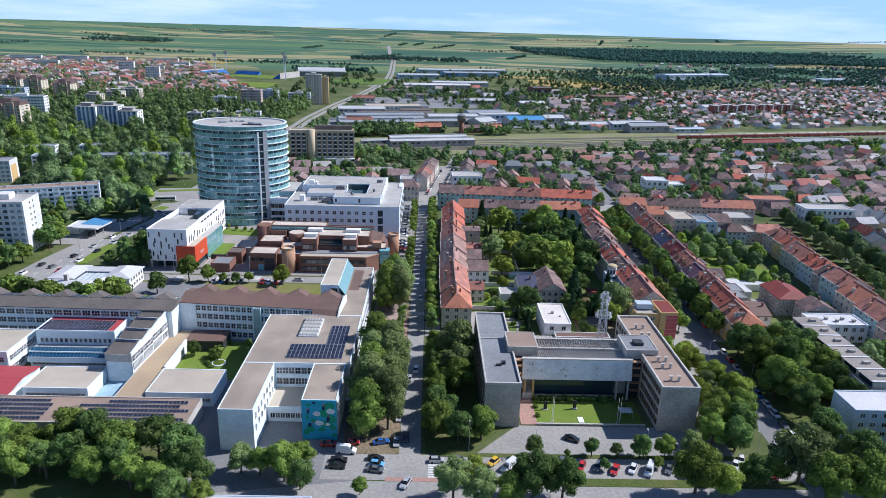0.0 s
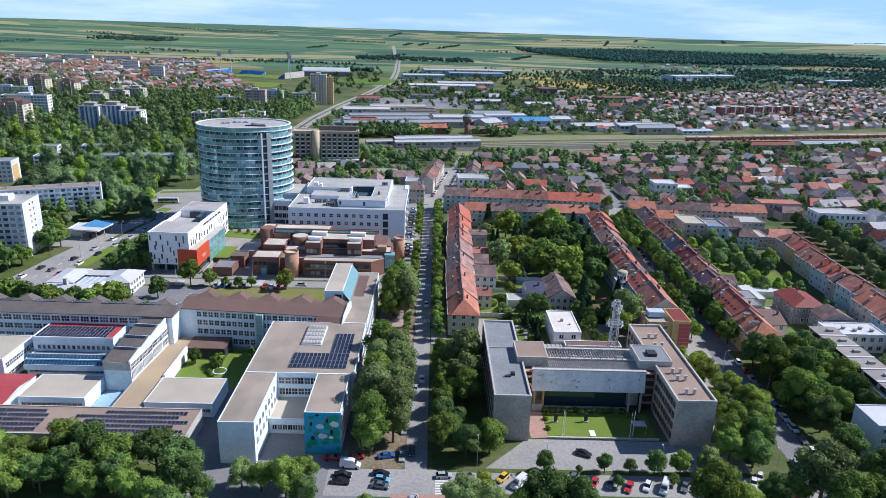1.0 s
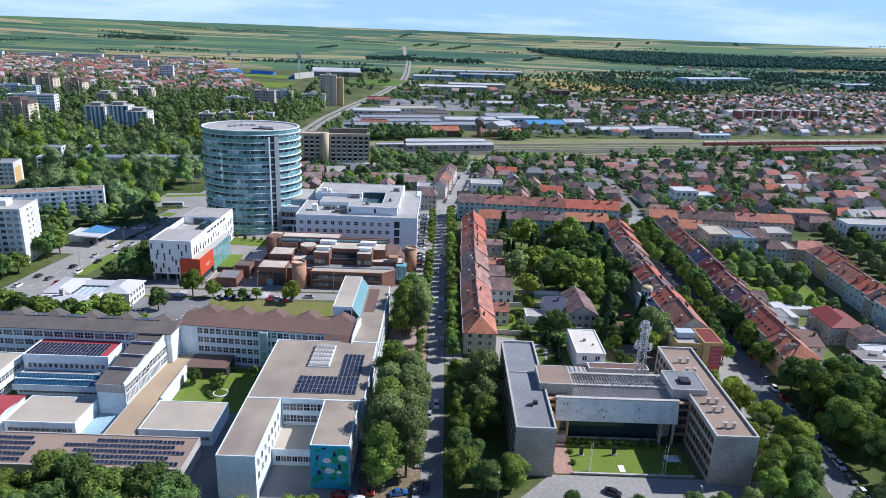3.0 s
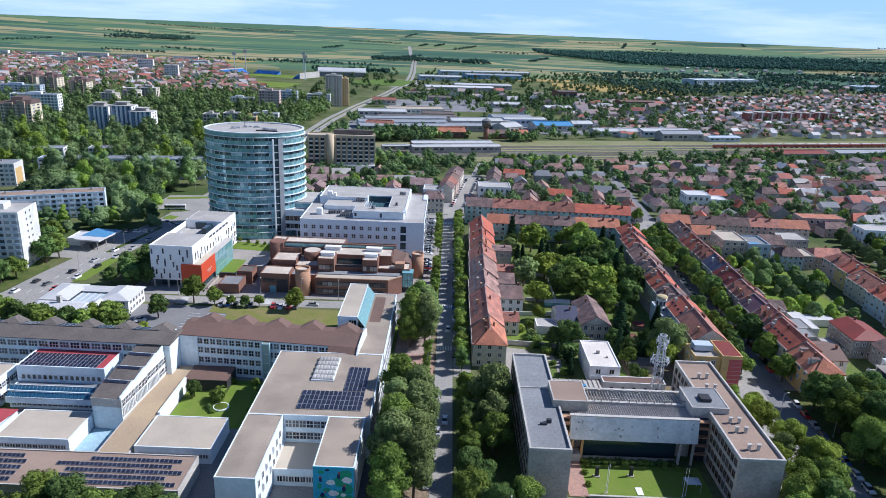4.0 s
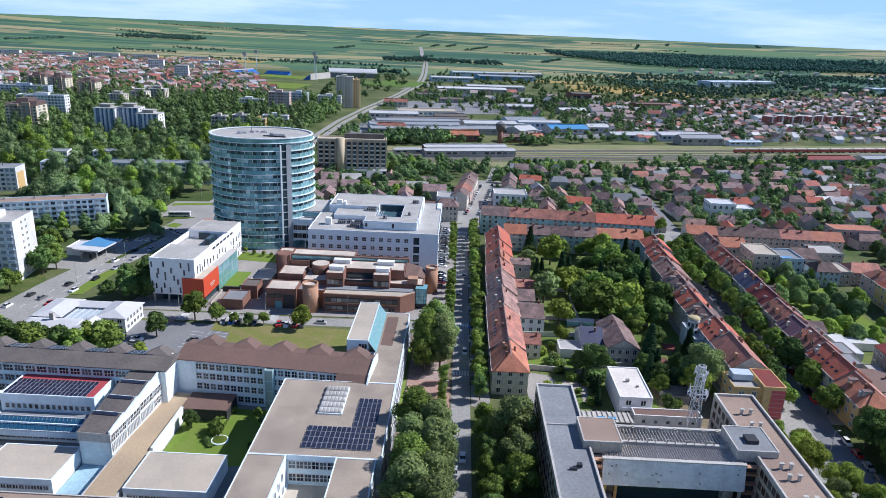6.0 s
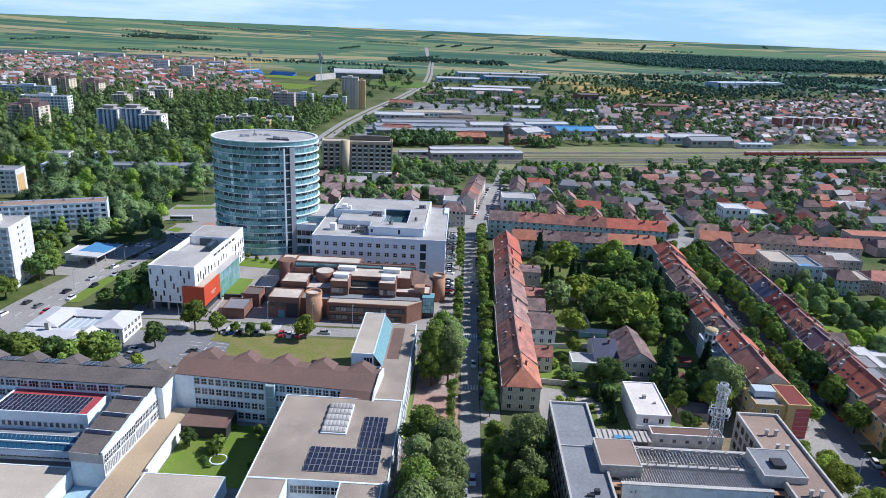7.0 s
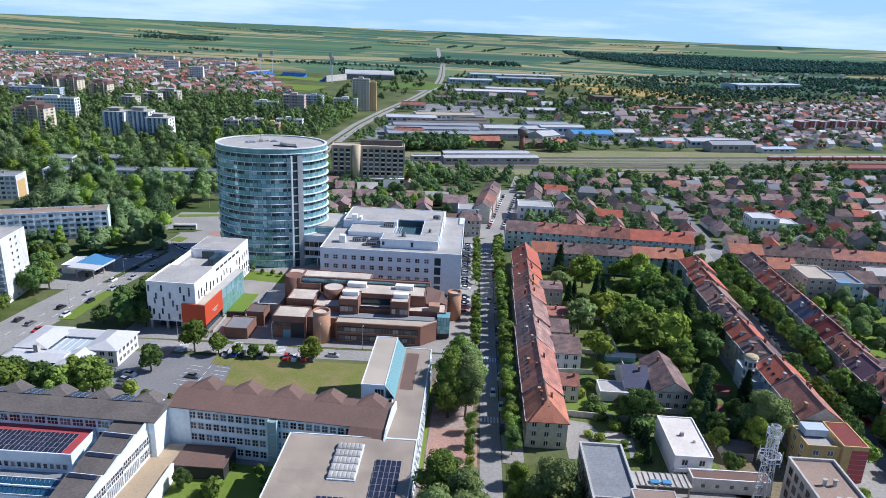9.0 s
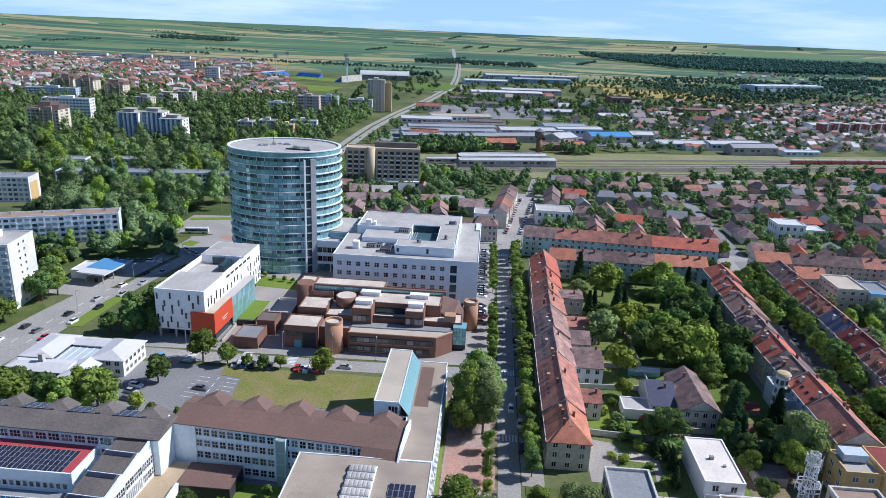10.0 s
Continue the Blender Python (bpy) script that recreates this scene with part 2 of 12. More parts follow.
M_OLDROAD = surf("worn_asphalt", (0.30, 0.292, 0.275), (0.38, 0.365, 0.335), 0.9, 0.06, 1.1, 0.8, 0.15, 0.2)
M_PAVING = surf("paving", (0.36, 0.34, 0.31), (0.27, 0.25, 0.23), 0.9, 0.08, 1.8, 0.8, 0.18, 0.2)
M_PINK = surf("red_paving", (0.42, 0.25, 0.20), (0.34, 0.24, 0.20), 0.9, 0.1, 2.0, 0.7, 0.2, 0.2)
M_MARK = surf("road_paint", (0.78, 0.78, 0.76), (0.55, 0.55, 0.53), 0.8, 0.8, 4.0, 0.5, 0.15, 0)
M_WHITE = surf("white_plaster", (0.86, 0.86, 0.85), (0.74, 0.75, 0.75), 0.8, 0.07, 0.9, 0.5, 0.06, 0.1)
# white school plaster with the blue of skylit shade mixed into its colour
M_SCHOOLW = surf("sky_tinted_school_plaster", (0.79, 0.87, 0.90), (0.64, 0.71, 0.74), 0.82, 0.09, 0.8, 0.6, 0.08, 0.12)
M_OLDWHITE = surf("stained_white_plaster", (0.78, 0.78, 0.75), (0.58, 0.58, 0.56), 0.85, 0.12, 0.7, 0.8, 0.12, 0.15)
M_CREAM = surf("cream_plaster", (0.66, 0.61, 0.51), (0.50, 0.46, 0.39), 0.85, 0.16, 1.2, 0.8, 0.15, 0.15, rnd=0.15)
M_GREYW = surf("grey_plaster", (0.42, 0.40, 0.37), (0.28, 0.27, 0.255), 0.88, 0.2, 1.2, 0.9, 0.18, 0.15, rnd=0.2)
M_TEAL = surf("faded_green_plaster", (0.45, 0.62, 0.63), (0.35, 0.49, 0.50), 0.88, 0.2, 1.0, 0.9, 0.15, 0.15, rnd=0.08)
M_PINKW = surf("pink_plaster", (0.58, 0.42, 0.37), (0.46, 0.36, 0.32), 0.88, 0.15, 1.0, 0.7, 0.12, 0.15, rnd=0.15)
M_YELLOW = surf("ochre_plaster", (0.66, 0.46, 0.20), (0.56, 0.40, 0.20), 0.85, 0.2, 1.2, 0.6, 0.1, 0.1)
M_ORANGE = surf("orange_plaster", (0.70, 0.23, 0.07), (0.58, 0.21, 0.08), 0.85, 0.2, 1.2, 0.6, 0.1, 0.1)
M_BLUEW = surf("pale_blue_plaster", (0.52, 0.60, 0.68), (0.42, 0.48, 0.54), 0.85, 0.2, 1.2, 0.6, 0.1, 0.1)
M_CONC = surf("weathered_concrete", (0.53, 0.485, 0.41), (0.36, 0.33, 0.285), 0.9, 0.16, 1.4, 0.9, 0.18, 0.25)
M_LCONC = surf("light_concrete", (0.55, 0.53, 0.49), (0.40, 0.38, 0.35), 0.9, 0.14, 1.4, 0.8, 0.15, 0.2)
# blue balcony panels; on the wall the blue is sky light put in
M_ICEW = surf("sky_tinted_blue_plaster", (0.68, 0.78, 0.86), (0.56, 0.65, 0.73), 0.85, 0.2, 1.2, 0.6, 0.1, 0.1)
M_BRICK = surf("red_brick", (0.265, 0.14, 0.10), (0.18, 0.10, 0.075), 0.9, 0.25, 5.0, 0.7, 0.25, 0.3, rnd=0.06)
M_BRICKL = surf("light_brick", (0.50, 0.29, 0.18), (0.40, 0.23, 0.15), 0.9, 0.25, 5.0, 0.7, 0.25, 0.3)
M_RED = surf("red_panel", (0.60, 0.085, 0.035), (0.54, 0.08, 0.035), 0.55, 0.1, 1.0, 0.5, 0.05, 0.03)
M_GRAVEL = surf("gravel_roof", (0.53, 0.465, 0.375), (0.42, 0.37, 0.30), 0.95, 0.09, 3.5, 0.9, 0.1, 0.3)
M_OLDGRAVEL = surf("weathered_gravel_roof", (0.40, 0.335, 0.265), (0.29, 0.245, 0.20), 0.95, 0.11, 3.5, 1.0, 0.24, 0.35, cell=(0.12, 0.06))
M_LROOF = surf("light_roof_sheet", (0.47, 0.455, 0.43), (0.36, 0.345, 0.32), 0.85, 0.08, 1.6, 0.8, 0.12, 0.1, cell=(0.16, 0.07))
M_GROOF = surf("grey_bitumen_roof", (0.27, 0.285, 0.30), (0.20, 0.21, 0.22), 0.85, 0.1, 1.8, 0.8, 0.15, 0.15)
M_DROOF = surf("dark_bitumen_roof", (0.13, 0.115, 0.105), (0.19, 0.165, 0.145), 0.85, 0.12, 1.8, 0.8, 0.2, 0.2)
M_BROOF = surf("brown_sheet_roof", (0.20, 0.125, 0.10), (0.155, 0.105, 0.085), 0.7, 0.1, 1.8, 0.8, 0.12, 0.1)
M_TILE = surf("red_roof_tiles", (0.42, 0.18, 0.13), (0.26, 0.13, 0.105), 0.85, 0.3, 4.0, 1.0, 0.35, 0.35, rnd=0.28, cell=(0.45, 0.16), courses=0.22)
M_TILEN = surf("new_orange_roof_tiles", (0.50, 0.20, 0.12), (0.37, 0.155, 0.10), 0.8, 0.3, 4.0, 0.8, 0.25, 0.3, rnd=0.15, cell=(0.4, 0.12), courses=0.18)
M_TILER = surf("bright_red_roof_tiles", (0.50, 0.14, 0.085), (0.37, 0.12, 0.085), 0.8, 0.3, 4.0, 0.8, 0.25, 0.3, rnd=0.12, cell=(0.4, 0.12), courses=0.18)
M_TILEP = surf("faded_pink_roof_tiles", (0.41, 0.26, 0.22), (0.27, 0.17, 0.145), 0.9, 0.35, 4.0, 1.0, 0.35, 0.35, rnd=0.15, cell=(0.45, 0.2), courses=0.22)
M_TILEQ = surf("dusty_mauve_roof_tiles", (0.33, 0.235, 0.22), (0.23, 0.165, 0.16), 0.9, 0.35, 4.0, 1.0, 0.35, 0.35, rnd=0.25, cell=(0.45, 0.2), courses=0.22)
M_TILEO = surf("old_brown_roof_tiles", (0.225, 0.15, 0.135), (0.125, 0.098, 0.094), 0.9, 0.35, 4.0, 1.0, 0.4, 0.4, rnd=0.3, cell=(0.45, 0.2), courses=0.25)
M_REDSHEET = surf("dark_red_sheet", (0.24, 0.05, 0.038), (0.17, 0.042, 0.034), 0.6, 0.2, 1.5, 0.7, 0.15, 0.1)
M_PURPLE = surf("purple_sheet", (0.15, 0.085, 0.115), (0.11, 0.065, 0.085), 0.7, 0.2, 1.5, 0.7, 0.15, 0.1)
M_NAVY = surf("navy_sheet", (0.085, 0.095, 0.15), (0.065, 0.07, 0.11), 0.7, 0.2, 1.5, 0.7, 0.15, 0.1)
M_CRIMSON = surf("crimson_sheet", (0.44, 0.075, 0.085), (0.34, 0.065, 0.07), 0.65, 0.2, 1.5, 0.6, 0.12, 0.1)
M_BLUESHEET = surf("blue_sheet", (0.11, 0.31, 0.55), (0.09, 0.26, 0.46), 0.5, 0.05, 1.0, 0.6, 0.06, 0.05)
M_STEEL = surf("galvanised_steel", (0.55, 0.56, 0.57), (0.42, 0.43, 0.44), 0.45, 0.5, 5, 0.6, 0.1, 0.05, metal=0.5)
M_DARK = surf("dark_metal", (0.05, 0.05, 0.055), None, 0.5, 0.5, 5, 0.5, 0.1, 0.05)
M_WOOD = surf("bark", (0.13, 0.10, 0.075), (0.08, 0.065, 0.05), 0.95, 0.8, 6, 0.7, 0.3, 0.5)
M_FRAME = surf("window_frame_paint", (0.72, 0.72, 0.70), (0.6, 0.6, 0.58), 0.6, 0.5, 4, 0.5, 0.05, 0)
M_BFRAME = surf("brown_window_frame", (0.20, 0.14, 0.10), None, 0.6, 0.5, 4, 0.5, 0.05, 0)
M_PANE = glassy("window_glass", (0.015, 0.018, 0.024), (0.16, 0.18, 0.20), 0.08, island=False)
M_PANES = glassy("window_glass_row", (0.05, 0.06, 0.075), (0.42, 0.46, 0.50), 0.08)
M_TEALGLASS = glassy("teal_curtain_glass", (0.22, 0.45, 0.49), (0.36, 0.61, 0.65), 0.1, metal=0.35)
M_DARKGLASS = glassy("dark_curtain_glass", (0.035, 0.065, 0.08), (0.13, 0.25, 0.29), 0.08, metal=0.2)
# pale panes: bright sky reflections painted into the glass colour
M_SKYPANE = glassy("reflection_painted_panes", (0.28, 0.45, 0.49), (0.56, 0.69, 0.72), 0.1)
M_AQUA = glassy("aqua_glass_roof", (0.20, 0.42, 0.46), (0.34, 0.56, 0.60), 0.15)
M_PV = surf("solar_cell", (0.024, 0.03, 0.055), (0.036, 0.042, 0.068), 0.25, 0.4, 3, 0.5, 0.1, 0, spec=0.5, rnd=0.2)
M_LEAF = leafage("broad_leaves", (0.028, 0.066, 0.018), (0.245, 0.345, 0.072))
M_LEAFY = leafage("fresh_leaves", (0.075, 0.135, 0.022), (0.33, 0.41, 0.075))
M_LEAFD = leafage("dark_leaves", (0.020, 0.050, 0.020), (0.155, 0.24, 0.070))
M_CONIF = leafage("needles", (0.014, 0.036, 0.020), (0.045, 0.085, 0.040), 0.1)
M_LEAFS = leafage("grey_green_leaves", (0.060, 0.105, 0.042), (0.285, 0.36, 0.13))
M_LEAFP = leafage("poplar_leaves", (0.060, 0.113, 0.050), (0.262, 0.352, 0.150), speck=0.25)
M_WOODM = leafage("wood_leaves", (0.044, 0.098, 0.038), (0.235, 0.342, 0.115), speck=0.25)
M_WOODF = leafage("bright_wood_leaves", (0.085, 0.16, 0.028), (0.30, 0.42, 0.075), speck=0.25)
M_WOODD = leafage("shady_wood_leaves", (0.027, 0.062, 0.032), (0.156, 0.234, 0.100), speck=0.25)
M_TYRE = surf("tyre_rubber", (0.02, 0.02, 0.02), None, 0.8, 1, 8, 0.5, 0.1, 0)
M_CARGLASS = glassy("car_glass", (0.015, 0.018, 0.022), (0.04, 0.045, 0.05), 0.05, island=False)


def paint(name, col):
    m = surf(name, col, tuple(c * 0.9 for c in col), 0.3, 0.5, 3, 0.4, 0.04, 0, spec=0.6)
    m.node_tree.nodes["Principled BSDF"].inputs["Coat Weight"].default_value = 0.6
    return m


PAINTS = {k: paint(k + "_car_paint", c) for k, c in (("white", (0.78, 0.78, 0.77)), ("silver", (0.42, 0.43, 0.45)), ("black", (0.018, 0.018, 0.02)), ("grey", (0.13, 0.14, 0.15)), ("red", (0.50, 0.03, 0.025)), ("blue", (0.03, 0.13, 0.42)), ("light_blue", (0.16, 0.42, 0.68)), ("yellow", (0.75, 0.48, 0.03)))}
M_PINKRED = surf("raspberry_panel", (0.55, 0.12, 0.13), (0.48, 0.11, 0.12), 0.7, 0.3, 2, 0.5, 0.08, 0.05)
# ---- building blocks ----
def thing(name, x, y, label, category, group="", kind="", z=0.0, rz=0.0):
    ob = new(name)
    ob.empty_display_size = 1
    ob.matrix_world = pose(x, y, z, 0, 0, rz)
    return tagged(ob, label, category, group, kind)


def mesh_of(name, bm, mats):
    me = bpy.data.meshes.new(name)
    bm.to_mesh(me)
    bm.free()
    for m in mats if isinstance(mats, (list, tuple)) else (mats,):
        me.materials.append(m)
    return me


def part(name, bm, mats, parent=None, label=""):
    ob = new(name, mesh_of(name, bm, mats))
    ob.parent = parent
    return tagged(ob, label)


def set_piece(name, me, parent, m):
    ob = new(name, me)
    ob.parent = parent
    ob.matrix_basis = m
    return ob


def face(bm, pts, mi=0, smooth=False):
    f = bm.faces.new([bm.verts.new(p) for p in pts])
    f.material_index, f.smooth = mi, smooth
    return f


def box(bm, x0, y0, z0, x1, y1, z1, mi=0):
    v = [bm.verts.new((x, y, z)) for z in (z0, z1) for x, y in ((x0, y0), (x1, y0), (x1, y1), (x0, y1))]
    for q in ((3, 2, 1, 0), (4, 5, 6, 7), (0, 1, 5, 4), (1, 2, 6, 5), (2, 3, 7, 6), (3, 0, 4, 7)):
        bm.faces.new([v[i] for i in q]).material_index = mi


def boxes(*rows):
    bm = bmesh.new()
    for r in rows:
        box(bm, *r)
    return bm


def prism(bm, poly, z0, z1, mi=0, smooth=False):
    a = [bm.verts.new((x, y, z0)) for x, y in poly]
    b = [bm.verts.new((x, y, z1)) for x, y in poly]
    n = len(poly)
    bm.faces.new(a[::-1]).material_index = mi
    bm.faces.new(b).material_index = mi
    for i in range(n):
        f = bm.faces.new((a[i], a[(i + 1) % n], b[(i + 1) % n], b[i]))
        f.material_index, f.smooth = mi, smooth


def ring(cx, cy, r, n=20, ry=None, turn=0.0):
    ry = ry or r
    c, s = math.cos(turn), math.sin(turn)
    out = []
    for i in range(n):
        a = 2 * math.pi * i / n
        u, v = r * math.cos(a), ry * math.sin(a)
        out.append((cx + c * u - s * v, cy + s * u + c * v))
    return out


def tube(bm, p, q, r, n=6, r2=None, mi=0):
    p, q = Vector(p), Vector(q)
    d = (q - p).normalized()
    a = d.orthogonal().normalized()
    b = d.cross(a)
    lo, hi = [], []
    for i in range(n):
        w = a * math.cos(2 * math.pi * i / n) + b * math.sin(2 * math.pi * i / n)
        lo.append(bm.verts.new(p + w * r))
        hi.append(bm.verts.new(q + w * (r if r2 is None else r2)))
    for i in range(n):
        f = bm.faces.new((lo[i], lo[(i + 1) % n], hi[(i + 1) % n], hi[i]))
        f.material_index = mi
    bm.faces.new(lo[::-1]).material_index = mi
    bm.faces.new(hi).material_index = mi


WINDOWS = {}


def window_mesh(w, h, cols=2, rows=1, frame_mat=None, glass=None):
    """A window that faces -y: frame proud of the wall, pane set back inside it."""
    key = (round(w, 2), round(h, 2), cols, rows, (frame_mat or M_FRAME).name, (glass or M_PANE).name)
    if key not in WINDOWS:
        bm = bmesh.new()
        t, d, m = 0.12, 0.14, 0.055

        def cuts(lo, hi, n):
            out = [lo - t, lo]
            for i in range(1, n):
                c = lo + (hi - lo) * i / n
                out += [c - m, c + m]
            return out + [hi, hi + t]
        xs, zs = cuts(-w / 2, w / 2, cols), cuts(0, h, rows)
        for i in range(len(xs) - 1):
            for j in range(len(zs) - 1):
                x0, x1, z0, z1 = xs[i], xs[i + 1], zs[j], zs[j + 1]
                if i % 2 and j % 2:
                    face(bm, [(x0, -0.04, z0), (x1, -0.04, z0), (x1, -0.04, z1), (x0, -0.04, z1)], 1)
                    for p, q in (((x0, z0), (x1, z0)), ((x1, z0), (x1, z1)), ((x1, z1), (x0, z1)), ((x0, z1), (x0, z0))):
                        face(bm, [(p[0], -d, p[1]), (q[0], -d, q[1]), (q[0], -0.04, q[1]), (p[0], -0.04, p[1])])
                else:
                    face(bm, [(x0, -d, z0), (x1, -d, z0), (x1, -d, z1), (x0, -d, z1)])
        p = [(xs[0], zs[0]), (xs[-1], zs[0]), (xs[-1], zs[-1]), (xs[0], zs[-1])]
        for i in range(4):
            u, v = p[i], p[(i + 1) % 4]
            face(bm, [(u[0], 0, u[1]), (v[0], 0, v[1]), (v[0], -d, v[1]), (u[0], -d, u[1])])
        bmesh.ops.remove_doubles(bm, verts=bm.verts, dist=0.002)
        WINDOWS[key] = mesh_of("window", bm, [frame_mat or M_FRAME, glass or M_PANE])
    return WINDOWS[key]


TURN = {"S": 0, "E": 90, "N": 180, "W": 270}


def windows(parent, side, plane, a0, a1, n, zs, w, h, cols=2, rows=1, frame_mat=None, skip=0.0, name="window", glass=None):
    """n windows a storey, evenly over a0..a1 on the wall side S, E, N or W at that plane, in the parent's own metres."""
    me = window_mesh(w, h, cols, rows, frame_mat, glass)
    for z in zs:
        for i in range(n):
            if skip and random.random() < skip:
                continue
            a = a0 + (a1 - a0) * (i + 0.5) / n
            x, y = (a, plane) if side in "SN" else (plane, a)
            set_piece(name, me, parent, pose(x, y, z, 0, 0, TURN[side]))


def flat_block(name, x0, x1, y0, y1, h, wall, roof, label, category="building", group="", lip=0.5, z0=0.0, lipmat=None, thick=0.28, owner=None):
    """A flat-roofed block: walls, roof sheet and parapet. Returns the thing and its half sizes."""
    cx, cy = (x0 + x1) / 2, (y0 + y1) / 2
    ob = owner or thing(name, cx, cy, label, category, group)
    ox, oy = (0, 0) if not owner else (cx - owner.location.x, cy - owner.location.y)
    a, b = (x1 - x0) / 2, (y1 - y0) / 2
    part("wall", boxes((ox - a, oy - b, z0, ox + a, oy + b, h)), wall, ob)
    t = thick
    part("roof", boxes((ox - a + t, oy - b + t, h, ox + a - t, oy + b - t, h + 0.06)), roof, ob)
    e = 0.06
    part("parapet", boxes((ox - a - e, oy - b - e, h - 0.02, ox + a + e, oy - b + t, h + lip), (ox - a - e, oy + b - t, h - 0.02, ox + a + e, oy + b + e, h + lip),
                          (ox - a - e, oy - b + t, h - 0.02, ox - a + t, oy + b - t, h + lip), (ox + a - t, oy - b + t, h - 0.02, ox + a + e, oy + b - t, h + lip)), lipmat or wall, ob)
    return ob, a, b


def gable_roof(bm, x0, x1, y0, y1, eave, ridge, axis="y", hip0=0.0, hip1=0.0, over=0.4, t=0.22):
    """Roof shell with its ridge along the axis; hip0 and hip1 draw the ridge in at its ends."""
    if axis == "x":
        def tr(u, v, z):
            return (v, u, z)
        u0, u1, v0, v1 = y0, y1, x0, x1
    else:
        def tr(u, v, z):
            return (u, v, z)
        u0, u1, v0, v1 = x0, x1, y0, y1
    um = (u0 + u1) / 2
    drop = over * (ridge - eave) / (um - u0)
    u0, u1, v0, v1 = u0 - over, u1 + over, v0 - (over if hip0 else 0.15), v1 + (over if hip1 else 0.15)
    e = eave - drop
    for dz, flip in ((0, False), (-t, True)):
        A, B, C, D = (u0, v0, e + dz), (u1, v0, e + dz), (u1, v1, e + dz), (u0, v1, e + dz)
        R, S = (um, v0 + hip0, ridge + dz), (um, v1 - hip1, ridge + dz)
        for q in ((A, R, S, D), (B, C, S, R), (A, B, R), (C, D, S)):
            if len(q) == 3 and ((q[2] == R and not hip0) or (q[2] == S and not hip1)):
                continue
            q = q[::-1] if (flip != (axis == "x")) else q
            face(bm, [tr(*p) for p in q])
    for p, q in (((u0, v0), (u0, v1)), ((u1, v0), (u1, v1)), ((u0, v0), (u1, v0)), ((u0, v1), (u1, v1))):
        gab = p[1] == q[1] and not (hip0 if p[1] == v0 else hip1)
        if gab:
            for s in (u0, u1):
                face(bm, [tr(s, p[1], e - t), tr(um, p[1], ridge - t), tr(um, p[1], ridge), tr(s, p[1], e)])
        else:
            face(bm, [tr(*p, e - t), tr(*q, e - t), tr(*q, e), tr(*p, e)])


def gable_walls(bm, x0, x1, y0, y1, eave, ridge, axis="y", hip0=0.0, hip1=0.0):
    box(bm, x0, y0, 0, x1, y1, eave - 0.05)
    top = ridge - 0.24
    if axis == "y":
        xm = (x0 + x1) / 2
        for y, hip in ((y0, hip0), (y1, hip1)):
            if not hip:
                y2 = y + (0.25 if y == y0 else -0.25)
                a = [bm.verts.new(p) for p in ((x0, y, eave - 0.3), (x1, y, eave - 0.3), (xm, y, top))]
                b = [bm.verts.new(p) for p in ((x0, y2, eave - 0.3), (x1, y2, eave - 0.3), (xm, y2, top))]
                bm.faces.new(a), bm.faces.new(b[::-1])
                for i in range(3):
                    bm.faces.new((a[i], b[i], b[(i + 1) % 3], a[(i + 1) % 3]))
    else:
        ym = (y0 + y1) / 2
        for x, hip in ((x0, hip0), (x1, hip1)):
            if not hip:
                x2 = x + (0.25 if x == x0 else -0.25)
                a = [bm.verts.new(p) for p in ((x, y0, eave - 0.3), (x, y1, eave - 0.3), (x, ym, top))]
                b = [bm.verts.new(p) for p in ((x2, y0, eave - 0.3), (x2, y1, eave - 0.3), (x2, ym, top))]
                bm.faces.new(a), bm.faces.new(b[::-1])
                for i in range(3):
                    bm.faces.new((a[i], b[i], b[(i + 1) % 3], a[(i + 1) % 3]))


def chimney(parent, x, y, z, h=1.6, w=0.6, mat=None):
    part("chimney", boxes((x - w / 2, y - w / 2, z, x + w / 2, y + w / 2, z + h), (x - w / 2 - 0.08, y - w / 2 - 0.08, z + h, x + w / 2 + 0.08, y + w / 2 + 0.08, z + h + 0.15)), mat or M_BRICK, parent)


def house(x0, x1, y0, y1, eave, ridge, axis, wall, roof, label, hip0=0.0, hip1=0.0, wins="", group="", storeys=2, nchim=1, name="house", category="house", pitch=2.6, ww=1.1, rz=0.0):
    """A pitched-roof house with windows on the sides named in wins."""
    cx, cy = (x0 + x1) / 2, (y0 + y1) / 2
    a, b = (x1 - x0) / 2, (y1 - y0) / 2
    ob = thing(name, cx, cy, label, category, group, rz=rz)
    bm = bmesh.new()
    gable_walls(bm, -a, a, -b, b, eave, ridge, axis, hip0, hip1)
    part("wall", bm, wall, ob)
    bm = bmesh.new()
    gable_roof(bm, -a, a, -b, b, eave, ridge, axis, hip0, hip1)
    bmesh.ops.recalc_face_normals(bm, faces=bm.faces)
    part("roof", bm, roof, ob)
    st = eave / storeys
    for s in wins:
        span = b if s in "EW" else a
        n = max(1, int(span * 2 / pitch))
        plane = {"S": -b, "N": b, "E": a, "W": -a}[s]
        windows(ob, s, plane, -span + 0.4, span - 0.4, n, [st * i + st * 0.32 for i in range(storeys)], ww, min(1.5, st * 0.5), skip=0.06)
    for i in range(nchim):
        f = random.uniform(-0.75, 0.75)
        off = random.choice((-0.25, 0.25))
        if axis == "y":
            chimney(ob, a * off, b * f, ridge - (ridge - eave) * abs(off) - 0.3)
        else:
            chimney(ob, a * f, b * off, ridge - (ridge - eave) * abs(off) - 0.3)
    return ob
# ---- ground, roads, paving ----
def rise(x, y):
    """The plain climbs very gently far out, to the skyline."""
    r = math.hypot(x, y - 100)
    return 84 * (max(0.0, r - 2400) / 2450) ** 2


